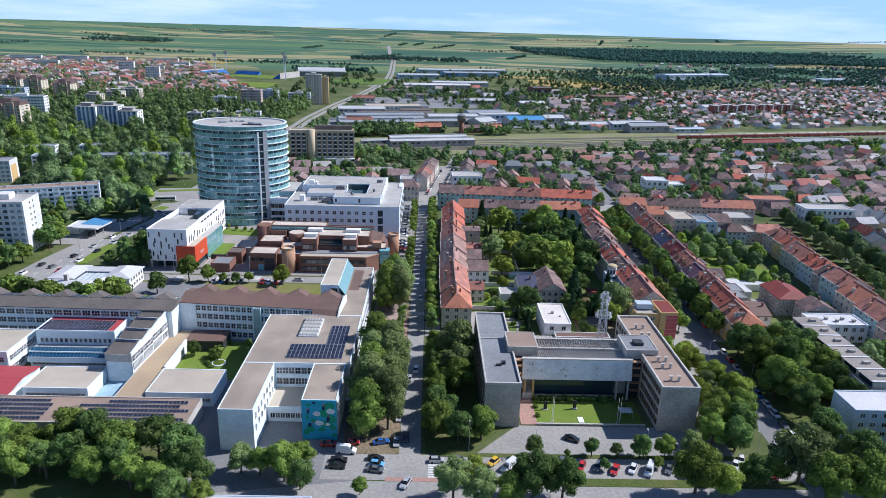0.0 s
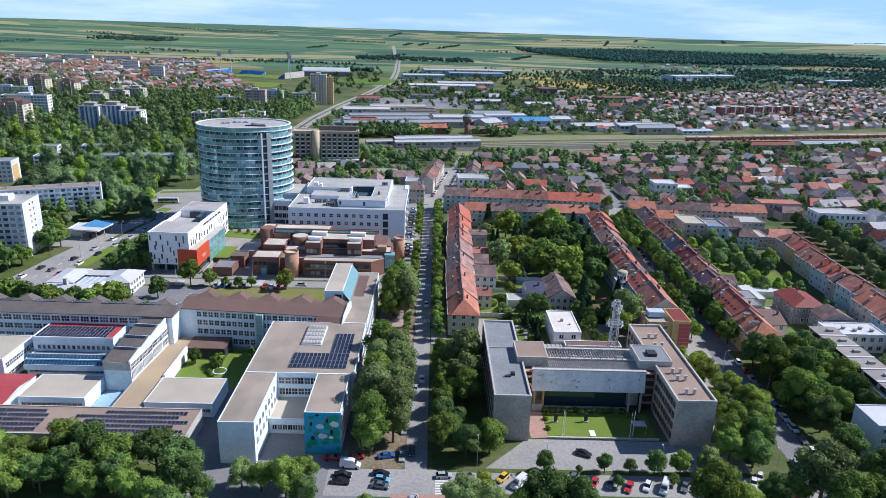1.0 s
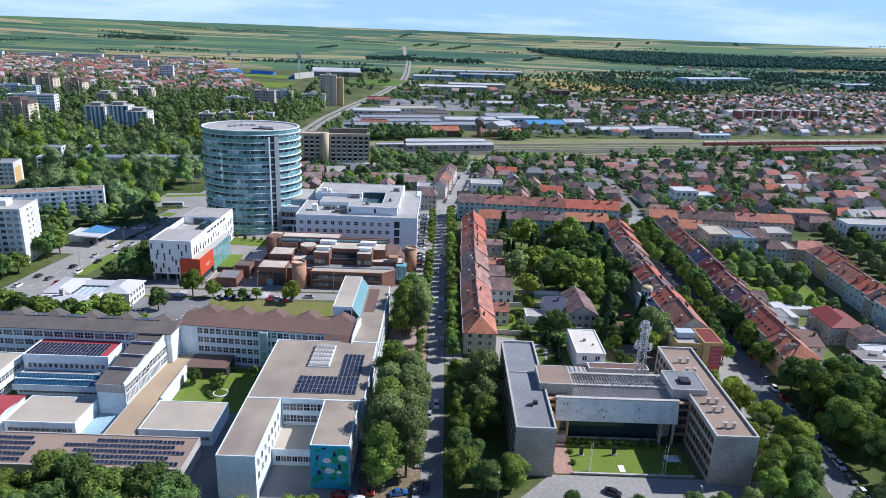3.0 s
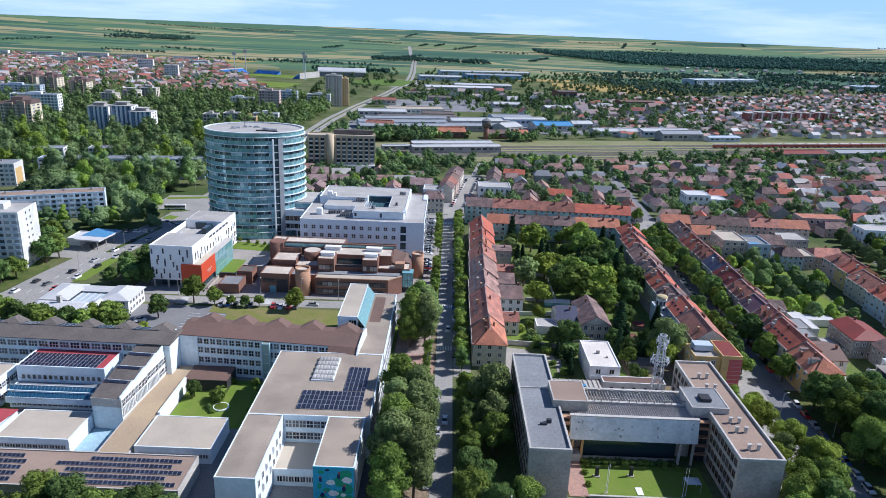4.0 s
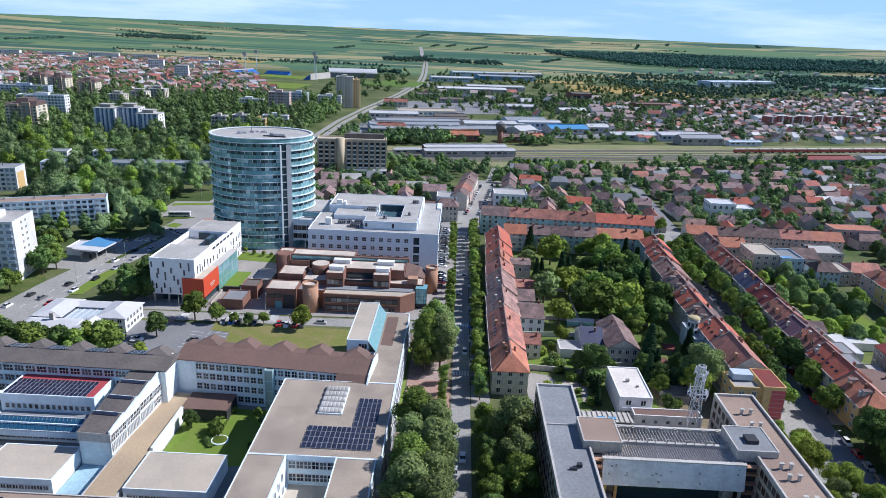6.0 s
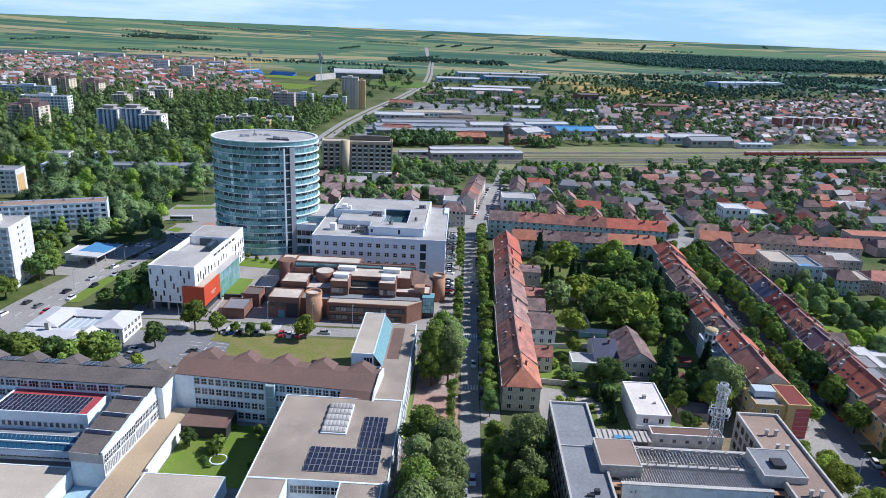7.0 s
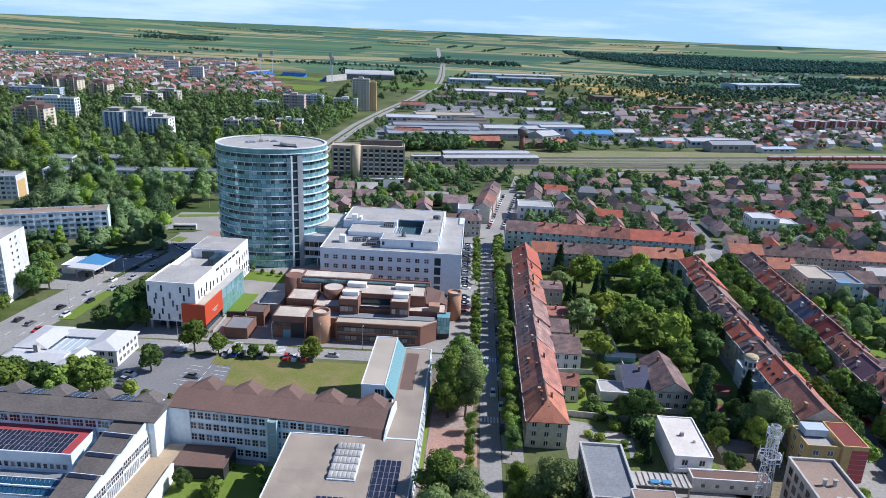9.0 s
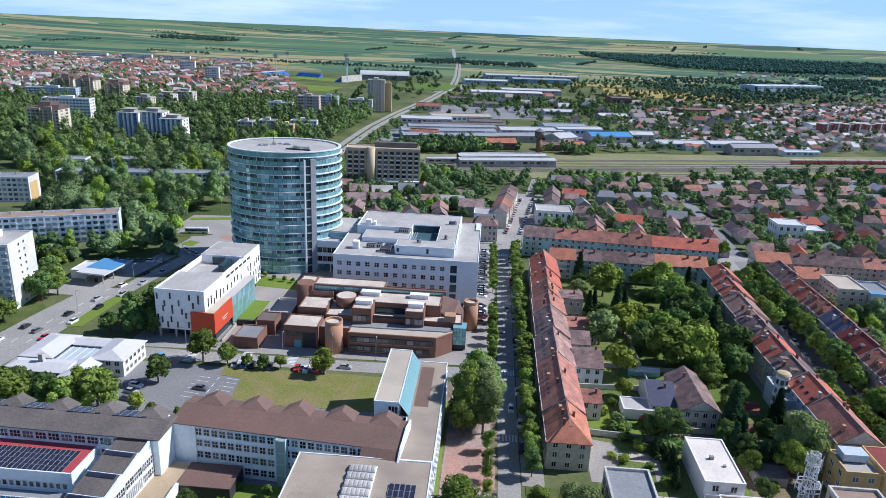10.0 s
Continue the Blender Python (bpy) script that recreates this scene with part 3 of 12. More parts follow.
def build_ground():
    bm = bmesh.new()
    radii = [0, 150, 400, 800, 1300, 1800] + [2400 + 98 * i for i in range(26)]
    n = 96
    rows = []
    for r in radii:
        if r == 0:
            rows.append([bm.verts.new((0, 100, 0))])
            continue
        rows.append([bm.verts.new((r * math.cos(2 * math.pi * i / n), 100 + r * math.sin(2 * math.pi * i / n), rise(r, 100))) for i in range(n)])
    for i in range(n):
        bm.faces.new((rows[0][0], rows[1][i], rows[1][(i + 1) % n]))
    for a, b in zip(rows[1:], rows[2:]):
        for i in range(n):
            bm.faces.new((a[i], b[i], b[(i + 1) % n], a[(i + 1) % n])).smooth = True
    tagged(part("ground", bm, M_LAND), "flat open land with meadows and strips of crops", "ground", kind="structure")


build_ground()


def strip(bm, pts, w, z, thick=0.3):
    """A band of even width along the points, as a solid sheet."""
    sides = []
    for i, p in enumerate(pts):
        a = Vector(pts[max(0, i - 1)])
        b = Vector(pts[min(len(pts) - 1, i + 1)])
        d = (b - a).normalized()
        nrm = Vector((-d.y, d.x)) * w / 2
        sides.append((Vector(p) + nrm, Vector(p) - nrm))
    vs = [[bm.verts.new((s.x, s.y, zz + rise(s.x, s.y))) for s in (l, r) for zz in (z, z - thick)] for l, r in sides]
    for a, b in zip(vs, vs[1:]):
        bm.faces.new((a[0], a[2], b[2], b[0]))
        bm.faces.new((a[1], a[0], b[0], b[1]))
        bm.faces.new((a[2], a[3], b[3], b[2]))
    for e in (vs[0], vs[-1]):
        bm.faces.new((e[0], e[1], e[3], e[2]))


def road(name, pts, w, z, mat, label, category="road"):
    bm = bmesh.new()
    strip(bm, pts, w, z)
    bmesh.ops.recalc_face_normals(bm, faces=bm.faces)
    return tagged(part(name, bm, mat), label, category, kind="structure")


def patch(name, poly, z, mat, label, category="pavement"):
    bm = bmesh.new()
    if len(poly) == 4 and not isinstance(poly[0], tuple):
        x0, x1, y0, y1 = poly
        poly = [(x0, y0), (x1, y0), (x1, y1), (x0, y1)]
    prism(bm, poly, z - 0.4, z)
    bmesh.ops.recalc_face_normals(bm, faces=bm.faces)
    return tagged(part(name, bm, mat), label, category, kind="structure")


road("road_main", [(-3.6, 40), (-3.6, 280), (-3.4, 425), (2, 450), (16, 552), (24, 612)], 5.8, 0.05, M_OLDROAD, "straight grey asphalt street between rows of trees")
road("road_south", [(-62, 143.5), (-20, 143), (300, 143)], 7.0, 0.04, M_OLDROAD, "worn grey asphalt cross street")
road("road_north", [(-130, 288), (-60, 288.5), (-6, 290)], 7.5, 0.045, M_OLDROAD, "grey street behind the school with parked cars")
road("road_cross", [(-95, 431), (-60, 430), (130, 436)], 9.0, 0.035, M_OLDROAD, "wide grey cross street by the apartment rows")
road("road_east", [(101, 60), (101.5, 165), (104, 225), (108, 267), (110, 323), (115, 390), (120, 424), (124, 493), (128, 600)], 8.0, 0.03, M_ASPHALT, "shady residential street lined with parked cars")
road("road_far_east", [(200, 130), (208, 220), (217, 301), (228, 399), (240, 520)], 9.0, 0.03, M_ASPHALT, "tree-lined residential street")
road("road_avenue", [(-186, 180), (-176, 270), (-171, 315), (-164, 360), (-157, 403), (-151, 480)], 19.0, 0.06, M_OLDROAD, "wide grey avenue with cars and grass islands")
road("road_out_of_town", [(-151, 478), (-149, 668), (-148, 760), (-145.5, 855), (-135, 985), (-112, 1185), (-92, 1443), (-94, 1600), (-99, 1771), (-126, 2363), (-140, 2500), (-155, 2700), (-170, 2900), (-190, 3200), (-212, 3500)], 15.0, 0.3, M_OLDROAD, "long grey highway running out to the fields")
road("grass_median", [(-149.4, 600), (-149, 668), (-148, 760), (-145.5, 855), (-135, 985), (-112, 1185), (-92, 1443), (-94, 1600), (-99, 1771), (-126, 2363)], 2.4, 0.42, M_GRASS, "green median strip along the highway", "grass")
road("road_far_loop", [(-118, 1330), (-70, 1400), (-74, 1520)], 9.0, 0.25, M_OLDROAD, "grey slip road")
patch("pavement_plaza", [(-182, 425), (-120, 395), (-70, 392), (-70, 436), (-150, 462), (-182, 458)], 0.05, M_OLDROAD, "pale paved square by the tower")
patch("pavement_school_yard", [(-58, 140), (-8, 148), (-8, 282), (-126, 282), (-126, 172), (-58, 158)], 0.05, M_ASPHALT, "pale worn paving round the school")
patch("pavement_corner", (-26, 12, 147, 158), 0.055, M_OLDROAD, "grey asphalt corner with parked cars", "road")
patch("pavement_west_walk", (-22, -6.6, 158, 283), 0.12, M_DIRT, "bare earth verge under the street trees")
patch("pavement_brick_yard", [(-90, 293), (-8, 295), (-7, 426), (-82, 426), (-108, 368), (-108, 296)], 0.07, M_PAVING, "pale paved square round the brick building")
patch("pavement_white_yard", [(-136, 292), (-96, 294), (-96, 372), (-132, 366)], 0.055, M_OLDROAD, "grey yard round the white building")
patch("pavement_forecourt", [(14, 158.5), (85, 159.5), (85, 173), (27, 173)], 0.06, M_OLDROAD, "worn grey concrete forecourt")
patch("pavement_car_park", (4, 98, 148.5, 157.5), 0.05, M_OLDROAD, "grey car park with angled cars")
patch("pavement_east_walk", (-0.4, 5.4, 232, 424), 0.12, M_PAVING, "narrow pale pavement along the houses")
patch("grass_corner", [(0.5, 159), (12, 159), (25, 174), (16.5, 176), (16.5, 232), (0.5, 232)], 0.12, M_GRASS, "mown grass under big trees", "grass")
patch("grass_strip", (4, 98, 157.3, 159.0), 0.14, M_GRASS, "narrow grass verge with young trees", "grass")
patch("grass_south", (4, 98, 145.5, 148.7), 0.14, M_GRASS, "narrow grass verge", "grass")
M_DRYLAWN = surf("patchy_lawn", (0.185, 0.205, 0.055), (0.25, 0.215, 0.095), 0.95, 0.16, 2.5, 1.0, 0.25, 0.4, spec=0.1)
patch("grass_school", [(-87.0, 261), (-40, 261), (-40, 282.5), (-96, 282.5), (-96, 276.5), (-88.4, 275.5)], 0.12, M_DRYLAWN, "wide sunlit lawn behind the school", "grass")
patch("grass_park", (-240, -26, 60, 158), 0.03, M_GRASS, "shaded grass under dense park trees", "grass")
patch("grass_gardens", (19, 80, 224, 386), 0.04, M_GARDEN, "green back gardens", "grass")
patch("grass_gardens_east", (131, 168, 245, 398), 0.04, M_GARDEN, "sunlit green back gardens", "grass")
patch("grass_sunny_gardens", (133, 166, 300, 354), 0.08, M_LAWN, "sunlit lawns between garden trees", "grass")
patch("pavement_red_walk", (-20.5, -7.2, 229.5, 247), 0.17, M_PINK, "reddish paved walk between the street trees")
patch("pavement_rows", (80, 135, 180, 432), 0.02, M_OLDROAD, "grey pavement along the houses")
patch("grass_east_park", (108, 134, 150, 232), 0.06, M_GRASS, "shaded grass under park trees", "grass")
patch("grass_court", (30, 64.5, 174.2, 187.2), 0.10, M_LAWN, "bright mown lawn in the front court", "grass")
patch("pavement_court", (28.3, 33.2, 173.5, 189), 0.14, M_PINK, "reddish paved path across the court")
patch("grass_inner_court", (-82, -55, 197, 224), 0.12, M_LAWN, "mown garden lawn in the school court", "grass")


def parking():
    """Marked bays of the small car park behind the school."""
    ob = thing("parking_bays", -96.0, 268.0, "white painted parking bay lines on asphalt", "road marking", z=0.055)
    line = mesh_of("bay_line", boxes((-2.3, -0.08, 0, 2.3, 0.08, 0.012)), M_MARK)
    for i in range(6):
        set_piece("bay_line", line, ob, pose(-4.0, -6.0 + 2.5 * i, 0, 0, 0, -8))
        set_piece("bay_line", line, ob, pose(5.0, -6.0 + 2.5 * i, 0, 0, 0, -8))
    for i in range(4):
        set_piece("bay_line", line, ob, pose(0.6, -6.0 + 4.0 * i, 0, 0, 0, 84) @ Matrix.Diagonal((0.5, 1, 1, 1)))


parking()
patch("road_orange_band", [(-121.5, 280.5), (-112.5, 280.5), (-112.0, 284.5), (-121.0, 285.0)], 0.062, M_PINK, "orange-red painted cycle crossing", "road")
patch("pavement_station_street", [(-20, 436.5), (40, 440.5), (34, 560), (-2, 560), (-6, 466), (-20, 462)], 0.025, M_OLDROAD, "grey pavement along the station street")
patch("pavement_red_plaza", [(-152, 418), (-138, 412), (-136, 417), (-150, 424)], 0.062, M_PINK, "faded red paving on the square")
M_PINKPAVE = surf("pinkish_paving_slabs", (0.40, 0.31, 0.27), (0.32, 0.25, 0.22), 0.9, 0.1, 1.5, 0.8, 0.15, 0.15, cell=(0.5, 0.12))
M_REDPAINT = surf("worn_red_road_paint", (0.36, 0.17, 0.13), (0.28, 0.15, 0.12), 0.9, 0.1, 1.5, 0.8, 0.2, 0.1)
patch("pavement_pink_walk", [(-21.2, 208), (-8.6, 208), (-8.6, 281), (-20.6, 281)], 0.15, M_PINKPAVE, "pinkish slab paving between the street trees")
patch("grass_walk_strip", (-23.2, -21.4, 222, 270), 0.16, M_LAWN, "narrow lawn strip along the school wall", "grass")
patch("pavement_yard", (58, 77, 224, 262), 0.07, M_DIRT, "bare earth yard behind the office")
patch("pavement_red_crossing", [(-150, 436), (-141, 434), (-140, 440), (-149, 442)], 0.09, M_REDPAINT, "red painted crossing on the square")
patch("grass_plaza_verge", [(-180, 447), (-150, 455), (-128, 451), (-129, 455), (-150, 460), (-181, 452)], 0.12, M_LAWN, "grass verge behind the square", "grass")
patch("grass_plaza_island_east", [(-140, 411), (-134, 409), (-133, 424), (-138, 426)], 0.13, M_LAWN, "small grass island on the square", "grass")
patch("grass_plaza_island", [(-166, 404), (-159, 402), (-158, 409), (-164, 411)], 0.13, M_LAWN, "small grass island on the square", "grass")
# ---- the school ----
def school_arms():
    ob, a, b = flat_block("school_building", -54.2, -22.6, 185.5, 221.5, 12.2, M_SCHOOLW, M_OLDGRAVEL, "white flat-roofed school block with gravel roof and two arms", "school", lip=0.22, thick=0.22)
    ox, oy = ob.location.x, ob.location.y
    flat_block("", -54.2, -45.0, 159.0, 185.4, 12.2, M_SCHOOLW, M_OLDGRAVEL, "", owner=ob, lip=0.22, thick=0.22)
    flat_block("", -33.2, -23.8, 164.4, 185.4, 12.2, M_SCHOOLW, M_OLDGRAVEL, "", owner=ob, lip=0.22, thick=0.22)
    flat_block("", -31.0, -22.4, 221.6, 272.0, 12.2, M_SCHOOLW, M_OLDGRAVEL, "", owner=ob, lip=0.22, thick=0.22)
    flat_block("", -44.9, -33.3, 173.2, 185.4, 4.5, M_SCHOOLW, M_GRAVEL, "", owner=ob, lip=0.3)
    windows(ob, "S", -b, -44.6 - ox, -33.5 - ox, 6, [5.4, 8.9], 1.55, 1.9, 2, 2)
    windows(ob, "S", 173.1 - oy, -44.0 - ox, -34.0 - ox, 7, [1.4], 1.15, 1.5)
    for i in range(7):
        windows(ob, "E", -44.9 - ox, 161 + 3.3 * i - oy, 161.6 + 3.3 * i - oy, 1, [8.6 - 0.1 * (i % 3), 5.0 + 0.2 * (i % 2)], 0.7, 1.7, 1)
    windows(ob, "E", -23.7 - ox, 165 - oy, 185 - oy, 9, [1.6, 5.2, 8.8], 1.6, 1.7)
    windows(ob, "E", -22.5 - ox, 186 - oy, 221 - oy, 15, [1.6, 5.2, 8.8], 1.7, 1.7)
    windows(ob, "E", -22.3 - ox, 222 - oy, 271 - oy, 20, [1.6, 5.2, 8.8], 1.7, 1.7)
    return ob


school_arms()


def mural():
    bm = boxes((-4.75, -0.1, 0.2, 4.75, 0, 12.4))
    ob = tagged(part("mural", bm, MURAL), "turquoise mural with green shapes and white bubbles on the school wall", "mural")
    ob.location = (-28.5, 164.3, 0)
    green, whitem, dark, red = (surf("mural_" + n, c, None, 0.8, 0.6, 3, 0.4, 0.1, 0) for n, c in (("green", (0.04, 0.36, 0.20)), ("white", (0.8, 0.82, 0.8)), ("dark", (0.03, 0.04, 0.12)), ("red", (0.6, 0.08, 0.1))))
    rng = random.Random(4)

    def blob(cx, cz, r, rz, mat, y, name):
        b2 = bmesh.new()
        face(b2, [(cx + r * math.cos(a) * rng.uniform(0.8, 1.15), y, cz + rz * math.sin(a) * rng.uniform(0.8, 1.15)) for a in (2 * math.pi * i / 16 for i in range(16))])
        p = part(name, b2, mat, ob)
        return p
    for k, (cx, cz, r, rz) in enumerate(((2.7, 10.6, 1.7, 1.2), (1.4, 8.6, 1.3, 1.6), (3.3, 6.6, 1.3, 1.5), (1.6, 5.2, 1.5, 1.2), (3.6, 4.2, 1.0, 1.0), (-2.9, 11.0, 0.75, 0.5), (-2.5, 3.6, 1.2, 1.2), (-3.6, 2.6, 0.8, 0.9), (-1.6, 6.2, 0.9, 0.6), (0.6, 3.4, 1.1, 0.6), (-3.3, 7.2, 0.5, 0.8), (4.0, 1.6, 0.6, 0.7))):
        blob(cx, cz, r, rz, green, -0.112 - 0.0015 * k, "green_shape")
    for cx, cz, r, rz in ((-0.6, 8.3, 1.05, 0.75), (3.1, 9.0, 1.15, 0.85), (0.0, 5.4, 1.25, 0.8), (2.2, 5.0, 0.7, 0.5)):
        blob(cx, cz, r, rz, whitem, -0.142, "bubble")
    for cx, cz, r, rz in ((-3.0, 9.0, 0.35, 0.8), (1.2, 10.0, 0.4, 0.7), (2.4, 6.6, 0.45, 0.9), (-2.6, 4.8, 0.5, 0.7), (-1.4, 11.6, 0.6, 0.3)):
        blob(cx, cz, r, rz, dark, -0.146, "dark_shape")
    for cx, cz, r, rz in ((-3.1, 9.6, 0.25, 0.3), (1.3, 10.9, 0.3, 0.3), (2.5, 7.6, 0.25, 0.3), (-1.9, 5.6, 0.2, 0.3)):
        blob(cx, cz, r, rz, red, -0.15, "red_shape")


MURAL = surf("mural_turquoise", (0.07, 0.43, 0.60), (0.05, 0.37, 0.54), 0.8, 0.5, 2, 0.6, 0.1, 0)
mural()


def solar_panel_mesh(w, d):
    bm = boxes((-w / 2, -d / 2, 0, w / 2, d / 2, 0.05))
    n = max(1, round(w / 1.05)) if w > 3 else 1
    for i in range(n):
        x0, x1 = -w / 2 + w * i / n + 0.05, -w / 2 + w * (i + 1) / n - 0.05
        face(bm, [(x0, -d / 2 + 0.05, 0.056), (x1, -d / 2 + 0.05, 0.056), (x1, d / 2 - 0.05, 0.056), (x0, d / 2 - 0.05, 0.056)], 1)
    return mesh_of("solar_panel", bm, [M_STEEL, M_PV])


def solar_field(x, y, z, cells, w, d, label, tilt=6, rz=0.0, tilt_y=0.0):
    ob = thing("solar_array", x, y, label, "solar panels", z=z, rz=rz)
    me = solar_panel_mesh(w, d)
    for cx, cy in cells:
        set_piece("solar_panel", me, ob, pose(cx, cy, 0.25, tilt, tilt_y, 0))
    rails = bmesh.new()
    for cx, cy in cells:
        box(rails, cx - w / 2 + 0.15, cy - d / 2 + 0.1, 0, cx - w / 2 + 0.25, cy + d / 2 - 0.1, 0.2)
    part("support_rail", rails, M_STEEL, ob)
    return ob


cells = [(-16.6 + 1.22 * i, 0.95 + 2.4 * j) for j in range(4) for i in range(14)] + [(-5.6 + 1.22 * i, 10.9 + 2.3 * j) for j in range(6) for i in range(5)]
solar_field(-25.2, 188.8, 12.26, cells, 1.12, 2.1, "L-shaped field of dark blue solar panels on the gravel roof", 5)


def roof_light():
    ob = thing("skylight", -38.2, 211, "row of white ribbed skylight domes on the school roof", "skylight", z=12.26)
    part("curb", boxes((-3.2, -7.1, 0, 3.2, 7.1, 0.35)), M_SCHOOLW, ob)
    for i in range(5):
        y = -5.6 + 2.8 * i
        bm = bmesh.new()
        for k in range(24):
            for s in range(8):
                a0, a1 = math.pi * s / 8, math.pi * (s + 1) / 8
                x0, x1 = -3 + k / 4, -2.75 + k / 4
                r0, r1 = (0.7 - (0.12 if k % 4 == 0 else 0)), (0.7 - (0.12 if (k + 1) % 4 == 0 else 0))
                face(bm, [(x0, y - 1.25 * math.cos(a0), 0.35 + r0 * math.sin(a0)), (x1, y - 1.25 * math.cos(a0), 0.35 + r1 * math.sin(a0)), (x1, y - 1.25 * math.cos(a1), 0.35 + r1 * math.sin(a1)), (x0, y - 1.25 * math.cos(a1), 0.35 + r0 * math.sin(a1))])
        bmesh.ops.remove_doubles(bm, verts=bm.verts, dist=0.002)
        part("dome", bm, M_LROOF, ob)


roof_light()


def pavilion():
    ob, a, b = flat_block("roof_pavilion", -39.6, -33.0, 240.0, 270.5, 16.4, M_SCHOOLW, M_GRAVEL, "white roof hall with a gravel top and sloping aqua glazing", "building", lip=0.22, thick=0.22)
    bm = bmesh.new()
    w = (2 * b - 0.4) / 22 - 0.12
    face(bm, [(2.6, 0, 12.6), (2.6, w, 12.6), (0.1, w, 16.0), (0.1, 0, 16.0)])
    face(bm, [(2.6, 0, 12.52), (0.1, 0, 15.92), (0.1, w, 15.92), (2.6, w, 12.52)])
    me = mesh_of("roof_pane", bm, M_AQUA)
    for i in range(22):
        set_piece("roof_pane", me, ob, pose(a, -b + 0.2 + i * (2 * b - 0.4) / 22, 0))
    bm = bmesh.new()
    tube(bm, (2.65, 0, 12.5), (0.1, 0, 16.05), 0.07, 4)
    me = mesh_of("glazing_bar", bm, M_STEEL)
    for i in range(23):
        set_piece("glazing_bar", me, ob, pose(a, -b + 0.15 + i * (2 * b - 0.4) / 22, 0))
    part("gable", boxes((a + 0.02, -b, 12.2, a + 2.6, -b + 0.2, 12.6)), M_SCHOOLW, ob)
    windows(ob, "S", -b, -a + 3.6, a - 0.2, 1, [12.9], 2.4, 2.4, 3)
    part("terrace_deck", boxes((a + 3.2, -b + 6, 12.27, a + 7.0, b - 2, 12.31)), M_BROOF, ob)


pavilion()


def comb_wing(name, x, y, rz, length, depth, wall, roof, label, bays, storeys, zs, nwin, east_end=0.0):
    """A long wing under a low sheet roof whose far side carries a row of small cross gables."""
    ob = thing(name, x, y, label, "school", rz=rz)
    h = 13.6
    part("wall", boxes((0, 0, 0, length, depth, h)), wall, ob)
    bm = bmesh.new()
    rd, rh = depth * 0.62, h + 1.5
    face(bm, [(-0.4, -0.5, h + 0.05), (length + 0.4, -0.5, h + 0.05), (length + 0.4, rd, rh), (-0.4, rd, rh)])
    face(bm, [(-0.4, rd, rh), (length + 0.4, rd, rh), (length + 0.4, depth + 0.5, h + 0.6), (-0.4, depth + 0.5, h + 0.6)])
    face(bm, [(-0.4, -0.5, h - 0.2), (length + 0.4, -0.5, h - 0.2), (length + 0.4, -0.5, h + 0.05), (-0.4, -0.5, h + 0.05)])
    for xx in (-0.4, length + 0.4):
        face(bm, [(xx, -0.5, h - 0.2), (xx, depth + 0.5, h - 0.2), (xx, depth + 0.5, h + 0.6), (xx, rd, rh), (xx, -0.5, h + 0.05)])
    face(bm, [(-0.4, depth + 0.5, h - 0.2), (length + 0.4, depth + 0.5, h - 0.2), (length + 0.4, depth + 0.5, h + 0.6), (-0.4, depth + 0.5, h + 0.6)])
    part("roof", bm, roof, ob)
    for i in range(bays):
        c = length * (i + 0.55) / bays
        bm = bmesh.new()
        w = min(length / bays * 0.33, 3.8)
        top = rh + 1.0
        face(bm, [(c - w, rd + 0.2, rh), (c, rd + 3.0, top), (c, depth + 1.6, top), (c - w, depth + 1.6, h + 0.6)])
        face(bm, [(c, rd + 3.0, top), (c + w, rd + 0.2, rh), (c + w, depth + 1.6, h + 0.6), (c, depth + 1.6, top)])
        face(bm, [(c - w, rd + 0.2, rh), (c + w, rd + 0.2, rh), (c, rd + 3.0, top)])
        face(bm, [(c - w, depth + 1.6, h + 0.6), (c, depth + 1.6, top), (c + w, depth + 1.6, h + 0.6)])
        part("cross_gable", bm, roof, ob)
    for z in zs:
        part("window_band", boxes((1.2, -0.05, z - 0.25, length - 1.2, 0, z + 2.0)), M_GREYBAND, ob)
    windows(ob, "S", -0.06, 1.6, length - 1.6, nwin, zs, (length - 3.2) / nwin - 0.62, 1.75, 2 if length < 80 else 3, 2)
    return ob


M_GREYBAND = surf("pale_blue_spandrel", (0.80, 0.87, 0.90), (0.68, 0.74, 0.77), 0.8, 0.3, 2, 0.6, 0.08, 0.05)
M_STAIRGLASS = glassy("milky_stair_glass", (0.34, 0.42, 0.40), (0.52, 0.58, 0.54), 0.2)
nw = comb_wing("school_wing_north", -88.0, 228.0, -4.6, 57.0, 11.5, M_SCHOOLW, M_BROOF, "long white school wing with ribbon windows under a brown sheet roof", 5, 4, [1.2, 4.5, 7.8, 10.9], 26)
part("stair_tower", boxes((27.5, -1.6, 0, 29.6, 0, 13.2)), M_STAIRGLASS, nw, "glazed stair tower")
part("stair_tower_frame", boxes((27.3, -1.75, 0, 27.5, 0, 13.3), (29.6, -1.75, 0, 29.8, 0, 13.3), *[(27.3, -1.75, z, 29.8, -1.6, z + 0.2) for z in (3.2, 6.4, 9.6, 12.9)]), M_TEAL, nw)
part("end_wall", boxes((-4.2, -0.3, 0, 6.0, -0.02, 13.4)), M_SCHOOLW, nw)
part("end_block", boxes((48.6, -2.8, 0, 57.2, -0.02, 11.5)), M_SCHOOLW, nw)
bm = bmesh.new()
for dz, order in ((0, 1), (-0.18, -1)):
    face(bm, [(48.4, -3.1, 11.9 + dz), (57.5, -3.1, 11.9 + dz), (57.5, -0.45, 13.75 + dz), (48.4, -0.45, 13.75 + dz)][::order])
face(bm, [(48.4, -3.1, 11.5), (57.5, -3.1, 11.5), (57.5, -3.1, 11.9), (48.4, -3.1, 11.9)])
